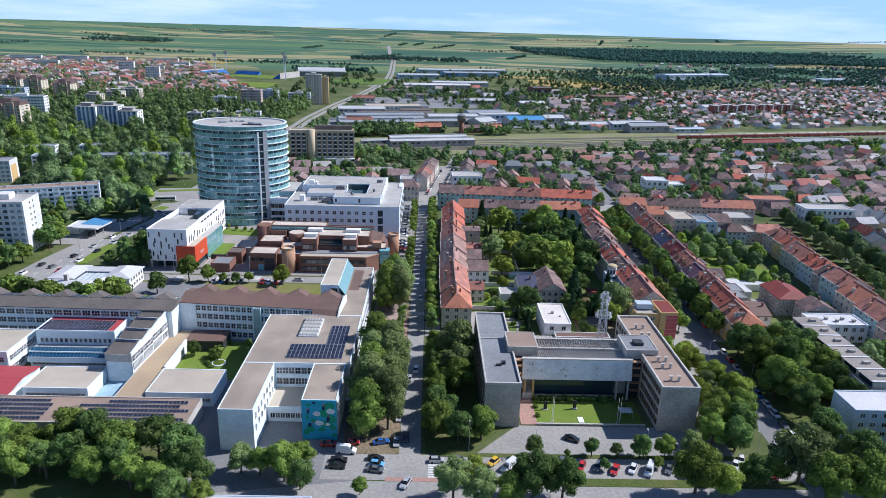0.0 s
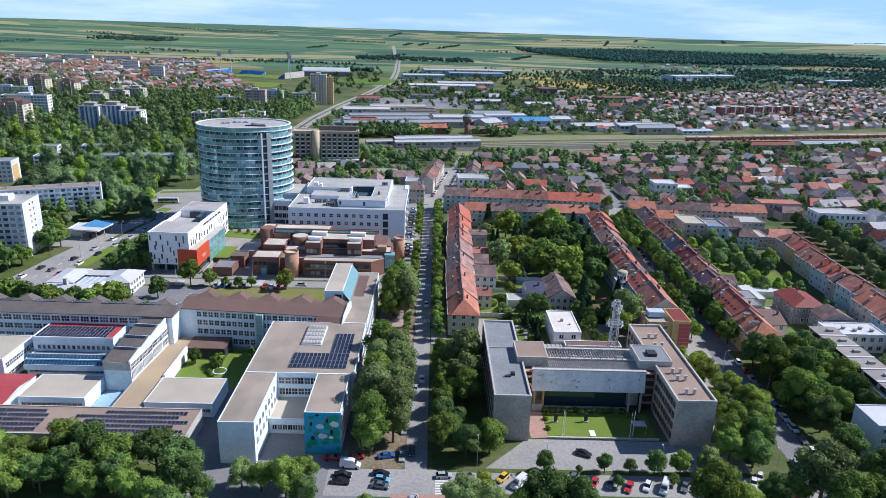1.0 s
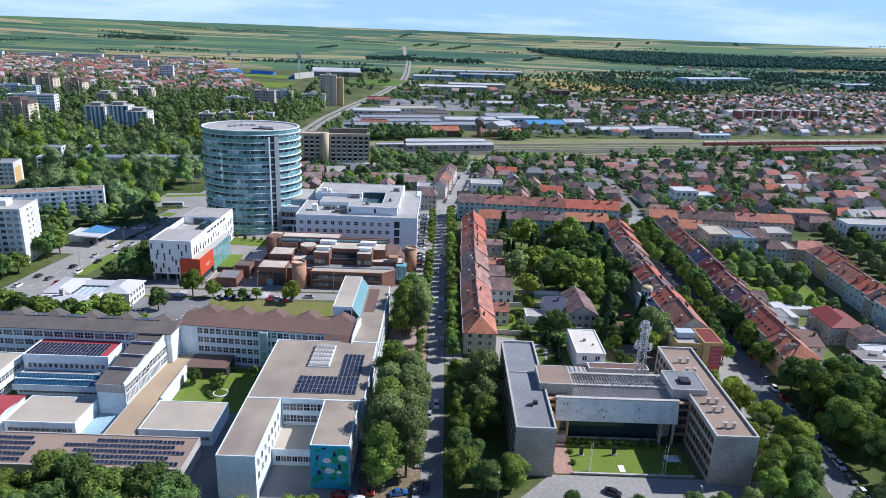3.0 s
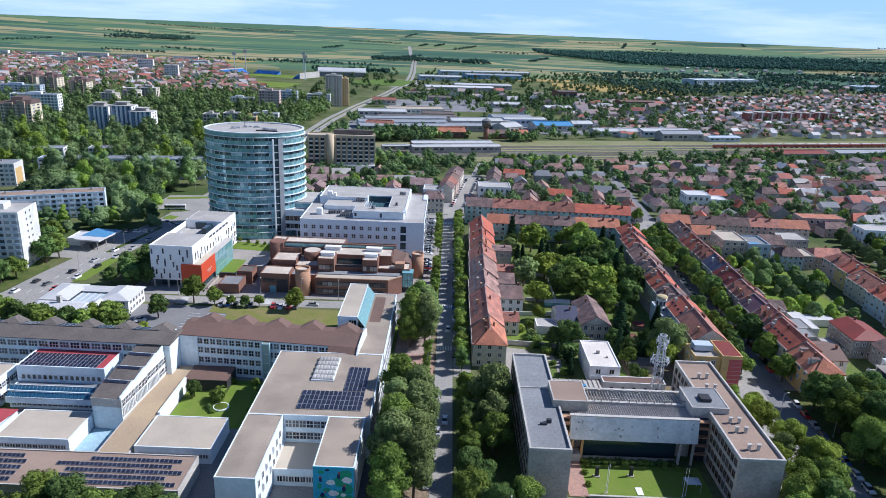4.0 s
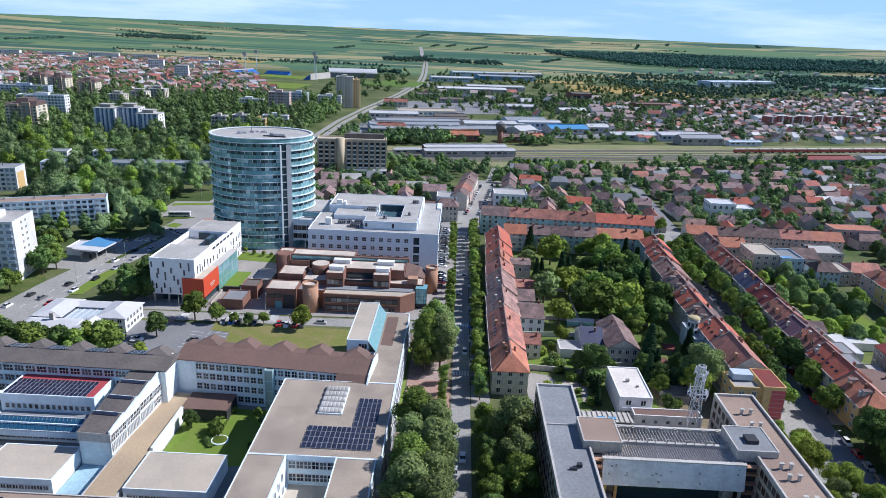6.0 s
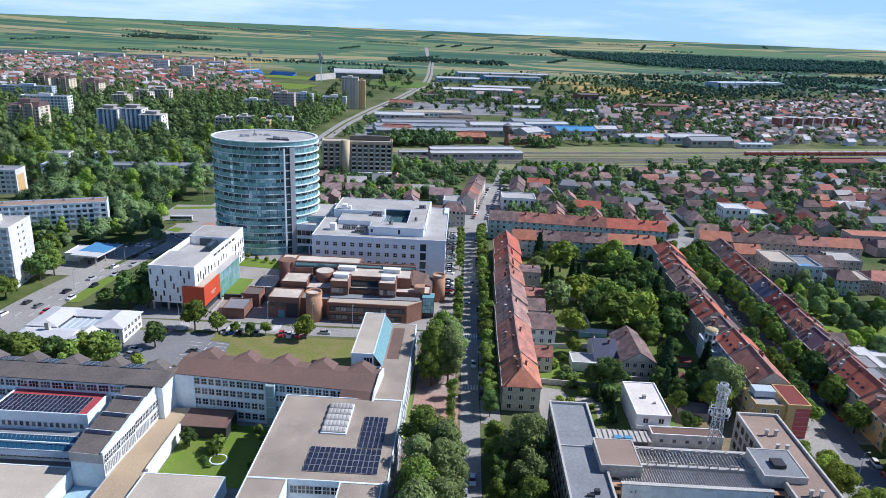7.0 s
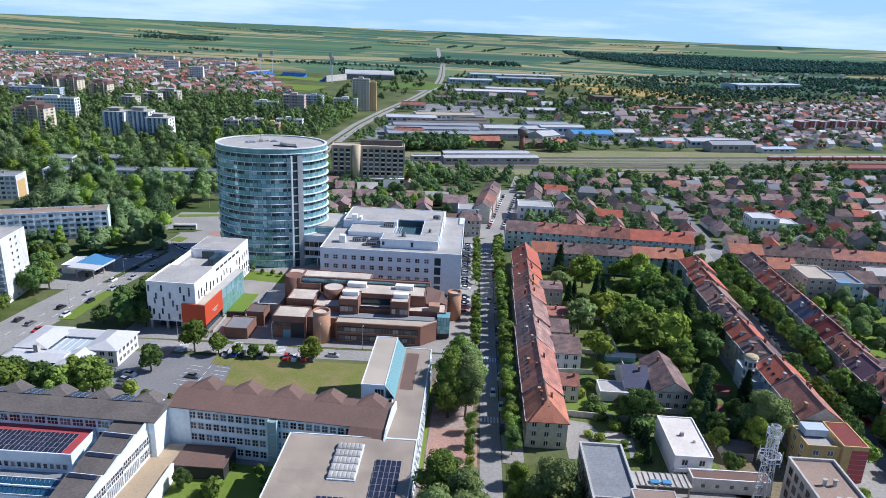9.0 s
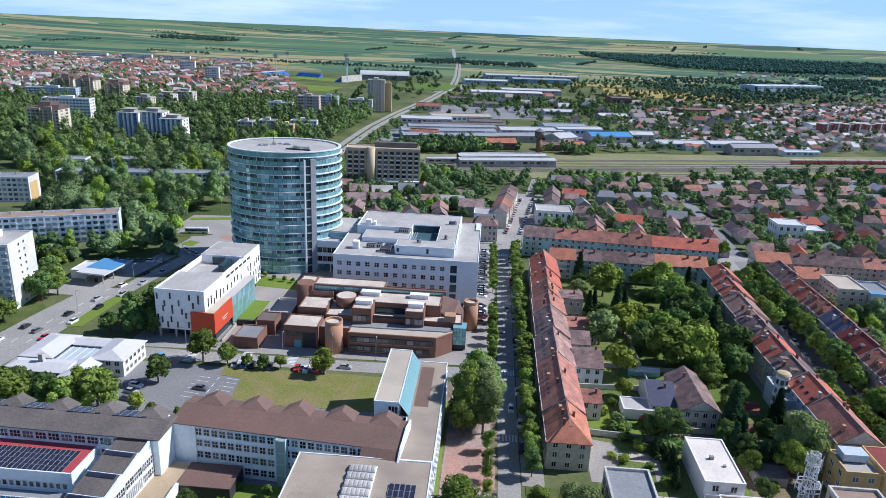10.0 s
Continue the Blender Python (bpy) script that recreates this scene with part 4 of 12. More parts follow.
for xx in (48.4, 57.5):
    face(bm, [(xx, -3.1, 11.5), (xx, -0.45, 11.5), (xx, -0.45, 13.75), (xx, -3.1, 11.9)])
part("end_block_roof", bm, M_BROOF, nw)
bm = bmesh.new()
prof = [(-3.2, 0), (12.2, 0), (12.2, 14.6), (7.2, 15.7), (-0.5, 14.2), (-3.2, 12.3)]
lo, hi = [[bm.verts.new((xx, y, z)) for y, z in prof] for xx in (57.55, 57.95)]
bm.faces.new(lo[::-1]), bm.faces.new(hi)
for i in range(6):
    bm.faces.new((lo[i], lo[(i + 1) % 6], hi[(i + 1) % 6], hi[i]))
part("gable_wall", bm, M_SCHOOLW, nw)
ww = comb_wing("school_wing_west", -196.0, 222.5, -1.2, 108.0, 9.5, M_SCHOOLW, M_DROOF, "long white school wing with ribbon windows under a dark sheet roof", 9, 4, [4.5, 7.8, 10.9], 32)
for i in range(8):
    for r in range(2):
        solar_field(-185.4 + 12.0 * i, 229.0 + 2.0 * r - 0.25 * i, 14.86 - 0.42 * r, [(1.75 * k, 0) for k in range(4 if r else 5)], 1.68, 1.8, "short row of dark solar panels behind the roof ridge", -12)


M_LOUVRE = surf("shaded_louvre", (0.42, 0.40, 0.37), (0.33, 0.31, 0.29), 0.8, 0.4, 3, 0.6, 0.1, 0.05)


def step_wing():
    ob = thing("school_wing_stepped", -99.6, 194.5, "white school wing with a stepped dark roof and rows of windows", "school", rz=-3.4)
    segs = ((0, 7.4, 9.6), (7.4, 14.4, 10.3), (14.4, 21.4, 11.1), (21.4, 28.4, 11.9), (28.4, 35.4, 12.7))
    for y0, y1, h in segs:
        part("wall", boxes((0, y0, 0, 8.2, y1, h)), M_SCHOOLW, ob)
        bm = bmesh.new()
        a, b = h + 0.1, h + 1.7
        for dz, order in ((0, 1), (-0.2, -1)):
            face(bm, [(-0.2, y0 - 0.1, a + dz), (7.8, y0 - 0.1, a + dz), (7.8, y1, b + dz), (-0.2, y1, b + dz)][::order])
        face(bm, [(-0.2, y0 - 0.1, a - 0.2), (7.8, y0 - 0.1, a - 0.2), (7.8, y0 - 0.1, a), (-0.2, y0 - 0.1, a)])
        face(bm, [(-0.2, y1, h), (7.8, y1, h), (7.8, y1, b), (-0.2, y1, b)])
        part("roof", bm, M_DROOF, ob)
        part("step_wall", boxes((-0.1, y1 - 0.18, h - 0.2, 7.84, y1 - 0.02, b + 0.12)), M_SCHOOLW, ob)
        bm = bmesh.new()
        prof = [(y0, 0), (y1, 0), (y1, b + 0.25), (y0, a + 0.55)]
        lo = [bm.verts.new((7.85, y, z)) for y, z in prof]
        hi = [bm.verts.new((8.35, y, z)) for y, z in prof]
        bm.faces.new(lo[::-1]), bm.faces.new(hi)
        for i in range(4):
            bm.faces.new((lo[i], lo[(i + 1) % 4], hi[(i + 1) % 4], hi[i]))
        part("side_wall", bm, M_SCHOOLW, ob)
        cell = mesh_of("solar_panel", boxes((-0.8, -0.5, 0, 0.8, 0.5, 0.06)), M_PV)
        for k in range(4):
            set_piece("solar_panel", cell, ob, pose(1.1 + 1.72 * k, y1 - 0.9, b - 0.08, math.degrees(math.atan2(1.6, y1 - y0)), 0, 0))
        part("edge_flashing", boxes((-0.25, y0 - 0.2, a - 0.24, 7.9, y0 - 0.1, a + 0.06)), M_LCONC, ob)
        if y0 < 20:
            part("louvre_panel", boxes((8.36, y0 + 0.3, 4.2, 8.46, y1 - 0.3, 6.7)), M_LOUVRE, ob)
            for k in range(9):
                part("louvre_bar", boxes((8.46, y0 + 0.5 + 0.72 * k, 4.2, 8.62, y0 + 0.62 + 0.72 * k, 6.7)), M_SCHOOLW, ob)
        windows(ob, "E", 8.4, y0 + 0.2, y1 - 0.2, 4, [1.3] + ([4.5] if y0 >= 20 else []) + ([7.6] if h > 10.5 else [7.2]) + ([10.3] if h > 12.5 else []), 1.4, 2.0, 2, 2)
    part("front_parapet", boxes((-0.1, -0.15, 7.2, 8.4, 0, 9.7)), M_LCONC, ob, "weathered grey band over the end wall")


step_wing()


def low_parts():
    # block under the solar-clad red roof
    ob, a, b = flat_block("school_hall", -129.0, -103.2, 209.4, 221.2, 10.0, M_SCHOOLW, M_CRIMSON, "stained white school hall with a red roof", "school", lip=0.4)
    windows(ob, "S", -b, -a + 1, a - 1, 15, [6.2], 0.95, 1.3, 1)
    cells = [(-11.0 + 1.2 * i, 0.1 + 2.05 * j) for i in range(19) for j in range(4)]
    solar_field(-116.9, 210.6, 10.05, cells, 1.1, 2.0, "field of dark solar panels on the red roof", 4)
    ob, a, b = flat_block("school_canteen", -128.6, -103.6, 203.5, 209.2, 5.4, M_SCHOOLW, M_GROOF, "low white canteen with a sloping blue glazed front", "school", lip=0.2)
    for i in range(22):
        x0 = -a + 0.2 + i * (2 * a - 0.4) / 22
        bm = bmesh.new()
        x1 = x0 + (2 * a - 0.4) / 22 - 0.14
        face(bm, [(x0, -b - 1.4, 4.2), (x1, -b - 1.4, 4.2), (x1, -b + 1.8, 6.4), (x0, -b + 1.8, 6.4)])
        part("roof_pane", bm, M_BLUEPANE, ob)
    part("glazing_frame", boxes((-a, -b - 1.5, 3.9, a, -b - 1.3, 4.25), (-a, -b + 1.7, 6.2, a, -b + 1.9, 6.5)), M_FRAME, ob)
    part("balcony_front", boxes((-a, -b - 1.6, 2.4, a, -b - 1.4, 3.9)), M_SCHOOLW, ob)
    windows(ob, "S", -b, -a + 0.6, a - 0.6, 16, [0.9], 1.1, 1.2, 2)
    ob, a, b = flat_block("school_annex", -119.0, -99.9, 182.2, 195.6, 4.4, M_SCHOOLW, M_GRAVEL, "low white annex with a broad pale gravel roof", "school", lip=0.15)
    windows(ob, "S", -b, -a + 0.8, a - 0.8, 12, [1.7], 1.15, 1.0, 2)
    ob, a, b = flat_block("school_annex", -82.3, -62.6, 180.6, 195.3, 4.4, M_SCHOOLW, M_GRAVEL, "low white annex with a broad pale gravel roof", "school", lip=0.15)
    windows(ob, "S", -b, -a + 0.8, a - 0.8, 13, [1.7], 1.15, 1.0, 2)
    ob, a, b = flat_block("school_workshop", -170.0, -64.3, 163.0, 176.6, 4.9, M_LCONC, M_GRAVELR, "long low workshop with rows of solar panels on a brownish roof", "school", lip=0.3)
    windows(ob, "S", -b, -a + 60, a - 1, 18, [1.8], 1.8, 1.4, 2)
    for x0, n in ((-93.0, 19), (-126.0, 15), (-166.0, 16)):
        for r in range(5):
            k = n if r < 4 else n - 3
            cells = [(5.6 * i + 2.1, 0) for i in range((k + 2) // 4)]
            solar_field(x0 + (0 if r < 4 else 4) - (3.2 * (r % 2) if x0 == -93.0 else 0), 164.9 + 2.25 * r, 4.96, cells, 5.5, 1.25, "row of dark solar panels on the flat roof", 12)
    ob = house(-136.0, -120.8, 177.4, 195.0, 4.6, 5.6, "x", M_SCHOOLW, M_CRIMSON, "low white hall with a dark red sheet roof", wins="", nchim=0, name="school_gym", category="school")
    ob, a, b = flat_block("school_wing_corner", -156.0, -131.5, 197.0, 214.0, 8.2, M_SCHOOLW, M_GRAVEL, "white school corner block with ribbon windows", "school", lip=0.3)
    windows(ob, "S", -b, -a + 1, a - 1, 11, [1.4, 4.9], 1.5, 1.6, 2, 2)
    windows(ob, "E", a, -b + 1, b - 1, 8, [1.4, 4.9], 1.5, 1.6, 2, 2)
    # passage between the court and the annex
    flat_block("school_passage", -91.0, -83.0, 178.5, 226.0, 3.4, M_LCONC, M_TANROOF, "low passage with a tan flat roof", "school", lip=0.15)
    # solid dark walls take the place of the shade under an open canopy
    ob, a, b = flat_block("school_passage", -83.0, -70.0, 217.0, 226.0, 3.6, M_DARK, M_BROOF, "low open passage under a brown roof, its shade as dark walls", "school", lip=0.2, lipmat=M_BROOF)
    patch("pavement_blue_terrace", [(-99.5, 181.0), (-91.2, 181.0), (-91.2, 194.3), (-99.5, 194.3)], 0.35, M_BLUETERRACE, "pale blue terrace below the stepped wing")
    ob = thing("court_wall", -82.6, 197.0, "white wall along the garden court", "wall")
    part("wall", boxes((-0.3, 0, 0, 0.3, 20.0, 4.2)), M_WHITE, ob)
    part("coping", boxes((-0.38, -0.05, 4.2, 0.38, 20.05, 4.3)), M_SCHOOLW, ob)


M_BLUEPANE = glassy("blue_roof_glass", (0.03, 0.11, 0.20), (0.12, 0.42, 0.60), 0.1)
M_BLUETERRACE = surf("pale_blue_terrace_ground", (0.36, 0.52, 0.60), (0.30, 0.44, 0.52), 0.85, 0.15, 1.2, 0.7, 0.12, 0.1)
M_GRAVELR = surf("brown_gravel_roof", (0.36, 0.27, 0.21), (0.27, 0.20, 0.16), 0.95, 0.08, 3.0, 0.9, 0.16, 0.3)
M_TANROOF = surf("tan_roof", (0.47, 0.36, 0.23), (0.40, 0.31, 0.21), 0.95, 0.1, 3.0, 0.9, 0.12, 0.2)
low_parts()


def garden_bed():
    ob = thing("flower_bed", -68.9, 207.6, "round white-rimmed flower bed in the court garden", "flower bed")
    bm = bmesh.new()
    prism(bm, ring(0, 0, 2.3, 24), 0.05, 0.55, 0, True)
    part("rim", bm, M_SCHOOLW, ob)
    bm = bmesh.new()
    prism(bm, ring(0, 0, 1.95, 24), 0.3, 0.6)
    part("planting", bm, M_LEAFY, ob)


garden_bed()
# ---- tower, hospital, brick hall, white cube ----
def office_tower():
    ob = thing("office_tower", -107.1, 391.9, "tall oval office tower of teal glass with white floor bands", "tower", rz=7.5)
    a, b, n = 25.3, 20.4, 84
    fl, count = 3.80, 14

    def pts(da, z):
        return [(Vector((x, y, z))) for x, y in ring(0, 0, a + da, n, b + da)]
    bm = bmesh.new()
    prism(bm, ring(0, 0, a - 0.35, n, b - 0.35), 0, fl * count + 0.4, 0, True)
    part("core", bm, M_DARK, ob)
    rnd = random.Random(77)
    for f in range(count):
        z = fl * f
        bm = bmesh.new()
        # runs of panes marked here get the painted pale reflection
        drawn = [False] * n
        for k in range(7):
            s0, run = rnd.randrange(n), rnd.choice((1, 1, 2, 3, 5))
            for i in range(s0, s0 + run):
                drawn[i % n] = True
        for (da, z0, z1, mi) in ((0.0, z + 0.02, z + 1.9, 0), (-0.06, z + 1.9, z + 3.5, 1)):
            lo, hi = pts(da, z0), pts(da, z1)
            for i in range(n):
                j = (i + 1) % n
                g = (lo[j] - lo[i]) * 0.035
                m_i = (2 if drawn[i] and mi else mi) if f else 0
                face(bm, [lo[i] + g, lo[j] - g, hi[j] - g, hi[i] + g], m_i)
        # slim pale mullions in front of the dark panes
        mull = pts(0.02, z + 1.9)
        for i in range(0, n, 2):
            p, q = mull[i], mull[i] + (mull[(i + 1) % n] - mull[i]) * 0.09
            face(bm, [p, q, q + Vector((0, 0, 1.6)), p + Vector((0, 0, 1.6))], 3)
        part("glass_band", bm, [M_TEALGLASS, M_DARKGLASS, M_SKYPANE, M_TOWERW], ob, "ring of teal and dark panes")
        bm = bmesh.new()
        prism(bm, ring(0, 0, a + 0.42, n, b + 0.42), z + fl - 0.30, z + fl + 0.02, 0, True)
        part("floor_edge", bm, M_TOWERW, ob, "white floor edge")
        # broad white ledges on the rounded east end
        bm = bmesh.new()
        rim0, rim1 = ring(0, 0, a + 0.4, n, b + 0.4), ring(0, 0, a + 0.85, n, b + 0.85)
        for i in [k % n for k in range(n - 12, n + 26)]:
            j = (i + 1) % n
            face(bm, [(*rim1[i], z + fl - 0.36), (*rim1[j], z + fl - 0.36), (*rim1[j], z + fl + 0.1), (*rim1[i], z + fl + 0.1)])
            face(bm, [(*rim0[i], z + fl + 0.1), (*rim1[i], z + fl + 0.1), (*rim1[j], z + fl + 0.1), (*rim0[j], z + fl + 0.1)])
            face(bm, [(*rim0[j], z + fl - 0.36), (*rim1[j], z + fl - 0.36), (*rim1[i], z + fl - 0.36), (*rim0[i], z + fl - 0.36)])
        part("ledge", bm, M_TOWERW, ob, "broad white ledge")
    bm = bmesh.new()
    ztop = fl * count
    lo, hi = pts(0.05, ztop), pts(0.05, ztop + 2.3)
    for i in range(n):
        j = (i + 1) % n
        face(bm, [lo[i], lo[j], hi[j], hi[i]])
        face(bm, [lo[j] * 0.97 + Vector((0, 0, ztop * 0.03)), lo[i] * 0.97 + Vector((0, 0, ztop * 0.03)), hi[i] * 0.97 + Vector((0, 0, (ztop + 2.3) * 0.03)), hi[j] * 0.97 + Vector((0, 0, (ztop + 2.3) * 0.03))])
    part("crown_glass", bm, M_TEALGLASS, ob)
    bm = bmesh.new()
    rin, rout = ring(0, 0, a - 0.9, n, b - 0.9), ring(0, 0, a + 0.3, n, b + 0.3)
    z = ztop + 2.3
    for i in range(n):
        j = (i + 1) % n
        face(bm, [(*rout[i], z), (*rout[j], z), (*rin[j], z), (*rin[i], z)])
        face(bm, [(*rout[i], z - 0.4), (*rout[j], z - 0.4), (*rout[j], z), (*rout[i], z)])
        face(bm, [(*rin[j], z - 0.4), (*rin[i], z - 0.4), (*rin[i], z), (*rin[j], z)])
    part("crown_rim", bm, M_TOWERW, ob)
    bm = bmesh.new()
    prism(bm, ring(0, 0, a - 0.6, n, b - 0.6), ztop + 0.9, ztop + 1.7)
    part("roof", bm, M_LROOF, ob)
    rng = random.Random(8)
    for cx, cy in ((-9, -1), (8.5, -6), (-2, 4)):
        for k in range(7):
            x, y = cx + rng.uniform(-3.4, 3.4), cy + rng.uniform(-1.6, 1.6)
            w, d, h = rng.uniform(0.5, 1.3), rng.uniform(0.5, 1.0), rng.uniform(0.5, 1.2)
            part("cooling_unit", boxes((x - w, y - d, ztop + 1.7, x + w, y + d, ztop + 1.7 + h)), M_STEEL, ob, "grey cooling unit")
    bm = bmesh.new()
    tube(bm, (-6, 6, ztop + 1.7), (-6, 6, ztop + 7), 0.09, 5)
    part("mast", bm, M_DARK, ob)
    bm = bmesh.new()
    tube(bm, (2, -9, ztop + 2.0), (13, -11.5, ztop + 2.0), 0.35, 6)
    part("duct", bm, M_DARK, ob)
    # vertical recess with a pale pier, towards the street side
    px, py = a * math.cos(-1.02), b * math.sin(-1.02)
    nx, ny = Vector((px / a ** 2, py / b ** 2)).normalized()
    tx, ty = -ny, nx
    for name, s0, s1, mat, d0, d1 in (("stair_recess", -2.0, 0.3, M_DARKGLASS, -0.5, 0.55), ("pier", 0.3, 2.6, M_PIER, -0.6, 0.85), ("thin_pier", -2.7, -2.0, M_TOWERW, -0.6, 0.8)):
        bm = bmesh.new()
        prism(bm, [(px + tx * s + nx * d, py + ty * s + ny * d) for s, d in ((s0, d0), (s1, d0), (s1, d1), (s0, d1))], 0, ztop - 1.0)
        part(name, bm, mat, ob)
    for f in range(count - 1):
        bm = bmesh.new()
        z = fl * f + 3.4
        prism(bm, [(px + tx * s + nx * d, py + ty * s + ny * d) for s, d in ((-2.0, 0.4), (0.3, 0.4), (0.3, 0.7), (-2.0, 0.7))], z, z + 0.5)
        part("landing_edge", bm, M_PIER, ob)
    return ob


M_TOWERW = surf("white_floor_band", (0.76, 0.80, 0.82), (0.64, 0.69, 0.71), 0.5, 0.2, 2, 0.5, 0.06, 0)
M_PIER = surf("grey_stone_panel", (0.40, 0.42, 0.44), (0.33, 0.35, 0.37), 0.6, 0.2, 2, 0.6, 0.1, 0.05)
office_tower()


def clinic():
    ob, a, b = flat_block("clinic", -75.4, -15.2, 349.6, 408.0, 18.4, M_PALEW, M_LROOF, "large white clinic with square windows and flat pale roof", "building", lip=0.35)
    ox, oy = ob.location.x, ob.location.y
    windows(ob, "S", -b, -74.6 - ox, -28.0 - ox, 12, [1.6, 5.8, 9.95, 14.05], 1.75, 1.75, 2, 2, M_FRAME)
    windows(ob, "E", a, -b + 6, b - 2, 11, [1.5, 5.7, 9.85, 13.95], 1.8, 1.9, 2, 2, M_DARK)
    # glazed stair slot beside the blank corner
    for k in range(4):
        part("stair_glass", boxes((-26.6 - ox, -b - 0.05, 4.15 * k + 0.9, -23.9 - ox, -b, 4.15 * k + 4.2)), M_DARKGLASS, ob)
        part("landing_edge", boxes((-26.6 - ox, -b - 0.12, 4.15 * k + 4.22, -23.9 - ox, -b, 4.15 * k + 5.0)), M_PALEW, ob)
    # upper storey round the light well
    u0, u1 = 18.46, 22.1
    bars = ((-50.4, 354.6, -25.6, 364.0), (-33.9, 364.0, -25.0, 388.2), (-71.4, 388.2, -24.6, 406.4), (-71.4, 381.8, -46.4, 388.2))
    for x0, y0, x1, y1 in bars:
        part("upper_storey", boxes((x0 - ox, y0 - oy, u0, x1 - ox, y1 - oy, u1)), M_PALEW, ob)
        part("upper_roof", boxes((x0 + 0.35 - ox, y0 + 0.35 - oy, u1, x1 - 0.35 - ox, y1 - oy, u1 + 0.06)), M_LROOF, ob)
    part("upper_parapet", boxes((-50.5 - ox, 354.5 - oy, u1, -25.5 - ox, 354.85 - oy, u1 + 0.3), (-25.4 - ox, 354.85 - oy, u1, -25.05 - ox, 406.4 - oy, u1 + 0.3), (-71.5 - ox, 406.1 - oy, u1, -24.6 - ox, 406.5 - oy, u1 + 0.3), (-71.5 - ox, 381.7 - oy, u1, -71.1 - ox, 406.1 - oy, u1 + 0.3), (-71.1 - ox, 381.7 - oy, u1, -46.4 - ox, 382.1 - oy, u1 + 0.3)), M_PALEW, ob)
    part("middle_storey", boxes((-67.0 - ox, 369.4 - oy, u0, -46.6 - ox, 381.7 - oy, 20.6)), M_PALEW, ob)
    part("middle_roof", boxes((-66.7 - ox, 369.7 - oy, 20.6, -46.9 - ox, 381.6 - oy, 20.66)), M_LROOF, ob)
    part("corner_parapet", boxes((-17.6 - ox, 396.0 - oy, u0, -15.6 - ox, 407.6 - oy, 19.1)), M_PALEW, ob)
    part("light_well_glass", boxes((-46.3 - ox, 387.9 - oy, u0 + 0.2, -34.0 - ox, 388.15 - oy, u1 - 0.5), (-34.2 - ox, 366.0 - oy, u0 + 0.2, -33.95 - ox, 387.5 - oy, u1 - 0.5), (-46.2 - ox, 364.4 - oy, u0 + 0.02, -34.3 - ox, 387.6 - oy, u0 + 0.1)), M_DARKGLASS, ob)
    part("well_slats", boxes(*[(-46.4 + 0.9 * i - ox, 364.2 - oy, 20.6, -46.15 + 0.9 * i - ox, 380.0 - oy, 20.85) for i in range(4)]), M_STEEL, ob)
    part("upper_window", boxes((-49.6 - ox, 354.52 - oy, 19.6, -48.6 - ox, 354.6 - oy, 21.2), (-37.2 - ox, 354.52 - oy, 19.3, -36.2 - ox, 354.6 - oy, 21.4)), M_DARK, ob)
    for x0, y0, x1, y1, h in ((-69.0, 358.6, -66.4, 361.6, 21.6), (-67.8, 382.8, -65.2, 385.4, 24.6), (-64.4, 383.0, -63.2, 386.0, 23.8)):
        part("lift_house", boxes((x0 - ox, y0 - oy, u0, x1 - ox, y1 - oy, h)), M_WHITE, ob)
    for x, y, w, d, z in ((-54.6, 357.6, 2.4, 1.8, u0), (-53.8, 362.2, 2.0, 1.2, u0), (-61.4, 361.8, 2.2, 0.9, u0), (-58.0, 362.4, 1.4, 1.0, u0), (-49.6, 379.6, 2.6, 1.4, 20.66), (-28.4, 391.5, 1.8, 0.5, u1 + 0.06), (-41.0, 360.4, 0.9, 0.5, u1 + 0.06), (-30.0, 368.0, 0.7, 0.5, u1 + 0.06)):
        t = thing("cooling_unit", x, y, "grey rooftop cooling unit with slatted dark front", "air conditioner", "rooftop units", z=z)
        part("casing", boxes((-w, -d, 0.2, w, d, 1.7)), M_STEEL, t)
        part("grille", boxes(*[(-w + 0.2 + 0.9 * i, -d - 0.04, 0.4, -w + 0.9 + 0.9 * i, -d, 1.5) for i in range(max(1, int(2 * w / 0.95)))]), M_DARK, t)
        part("fan_top", boxes((-w + 0.3, -d + 0.2, 1.7, w - 0.3, d - 0.2, 1.8)), M_DARK, t)
        part("foot", boxes((-w, -d, 0, -w + 0.2, d, 0.2), (w - 0.2, -d, 0, w, d, 0.2)), M_DARK, t)
    # wing towards the tower
    ob, a, b = flat_block("clinic_link", -91.5, -75.5, 377.5, 408.0, 14.6, M_PALEW, M_LROOF, "white linking wing between the clinic and the tower", "building", lip=0.5, z0=4.0)
    windows(ob, "S", -b, -a + 0.5, a - 0.5, 7, [5.4, 9.6], 1.7, 2.2, 2, 1, M_BFRAME)
    part("roof_hall", boxes((-a + 3, -b + 6, 14.66, a - 0.2, b - 1, 17.8)), M_PALEW, ob)
    part("roof_hall_roof", boxes((-a + 2.8, -b + 5.8, 17.8, a, b - 0.8, 18.1)), M_LROOF, ob)
    part("roof_hall_glass", boxes((-a + 3.4, -b + 5.94, 15.2, a - 0.6, -b + 6, 17.2)), M_AQUA, ob)
    for x in (-a + 0.6, 0, a - 0.8):
        part("column", boxes((x, -b + 0.4, 0, x + 0.6, -b + 1.0, 4.0)), M_PALEW, ob)


# white render; the blue sky light of its shaded front is painted in
M_PALEW = surf("sky_tinted_white_render", (0.76, 0.82, 0.87), (0.66, 0.72, 0.78), 0.8, 0.06, 0.8, 0.5, 0.05, 0.05)
clinic()


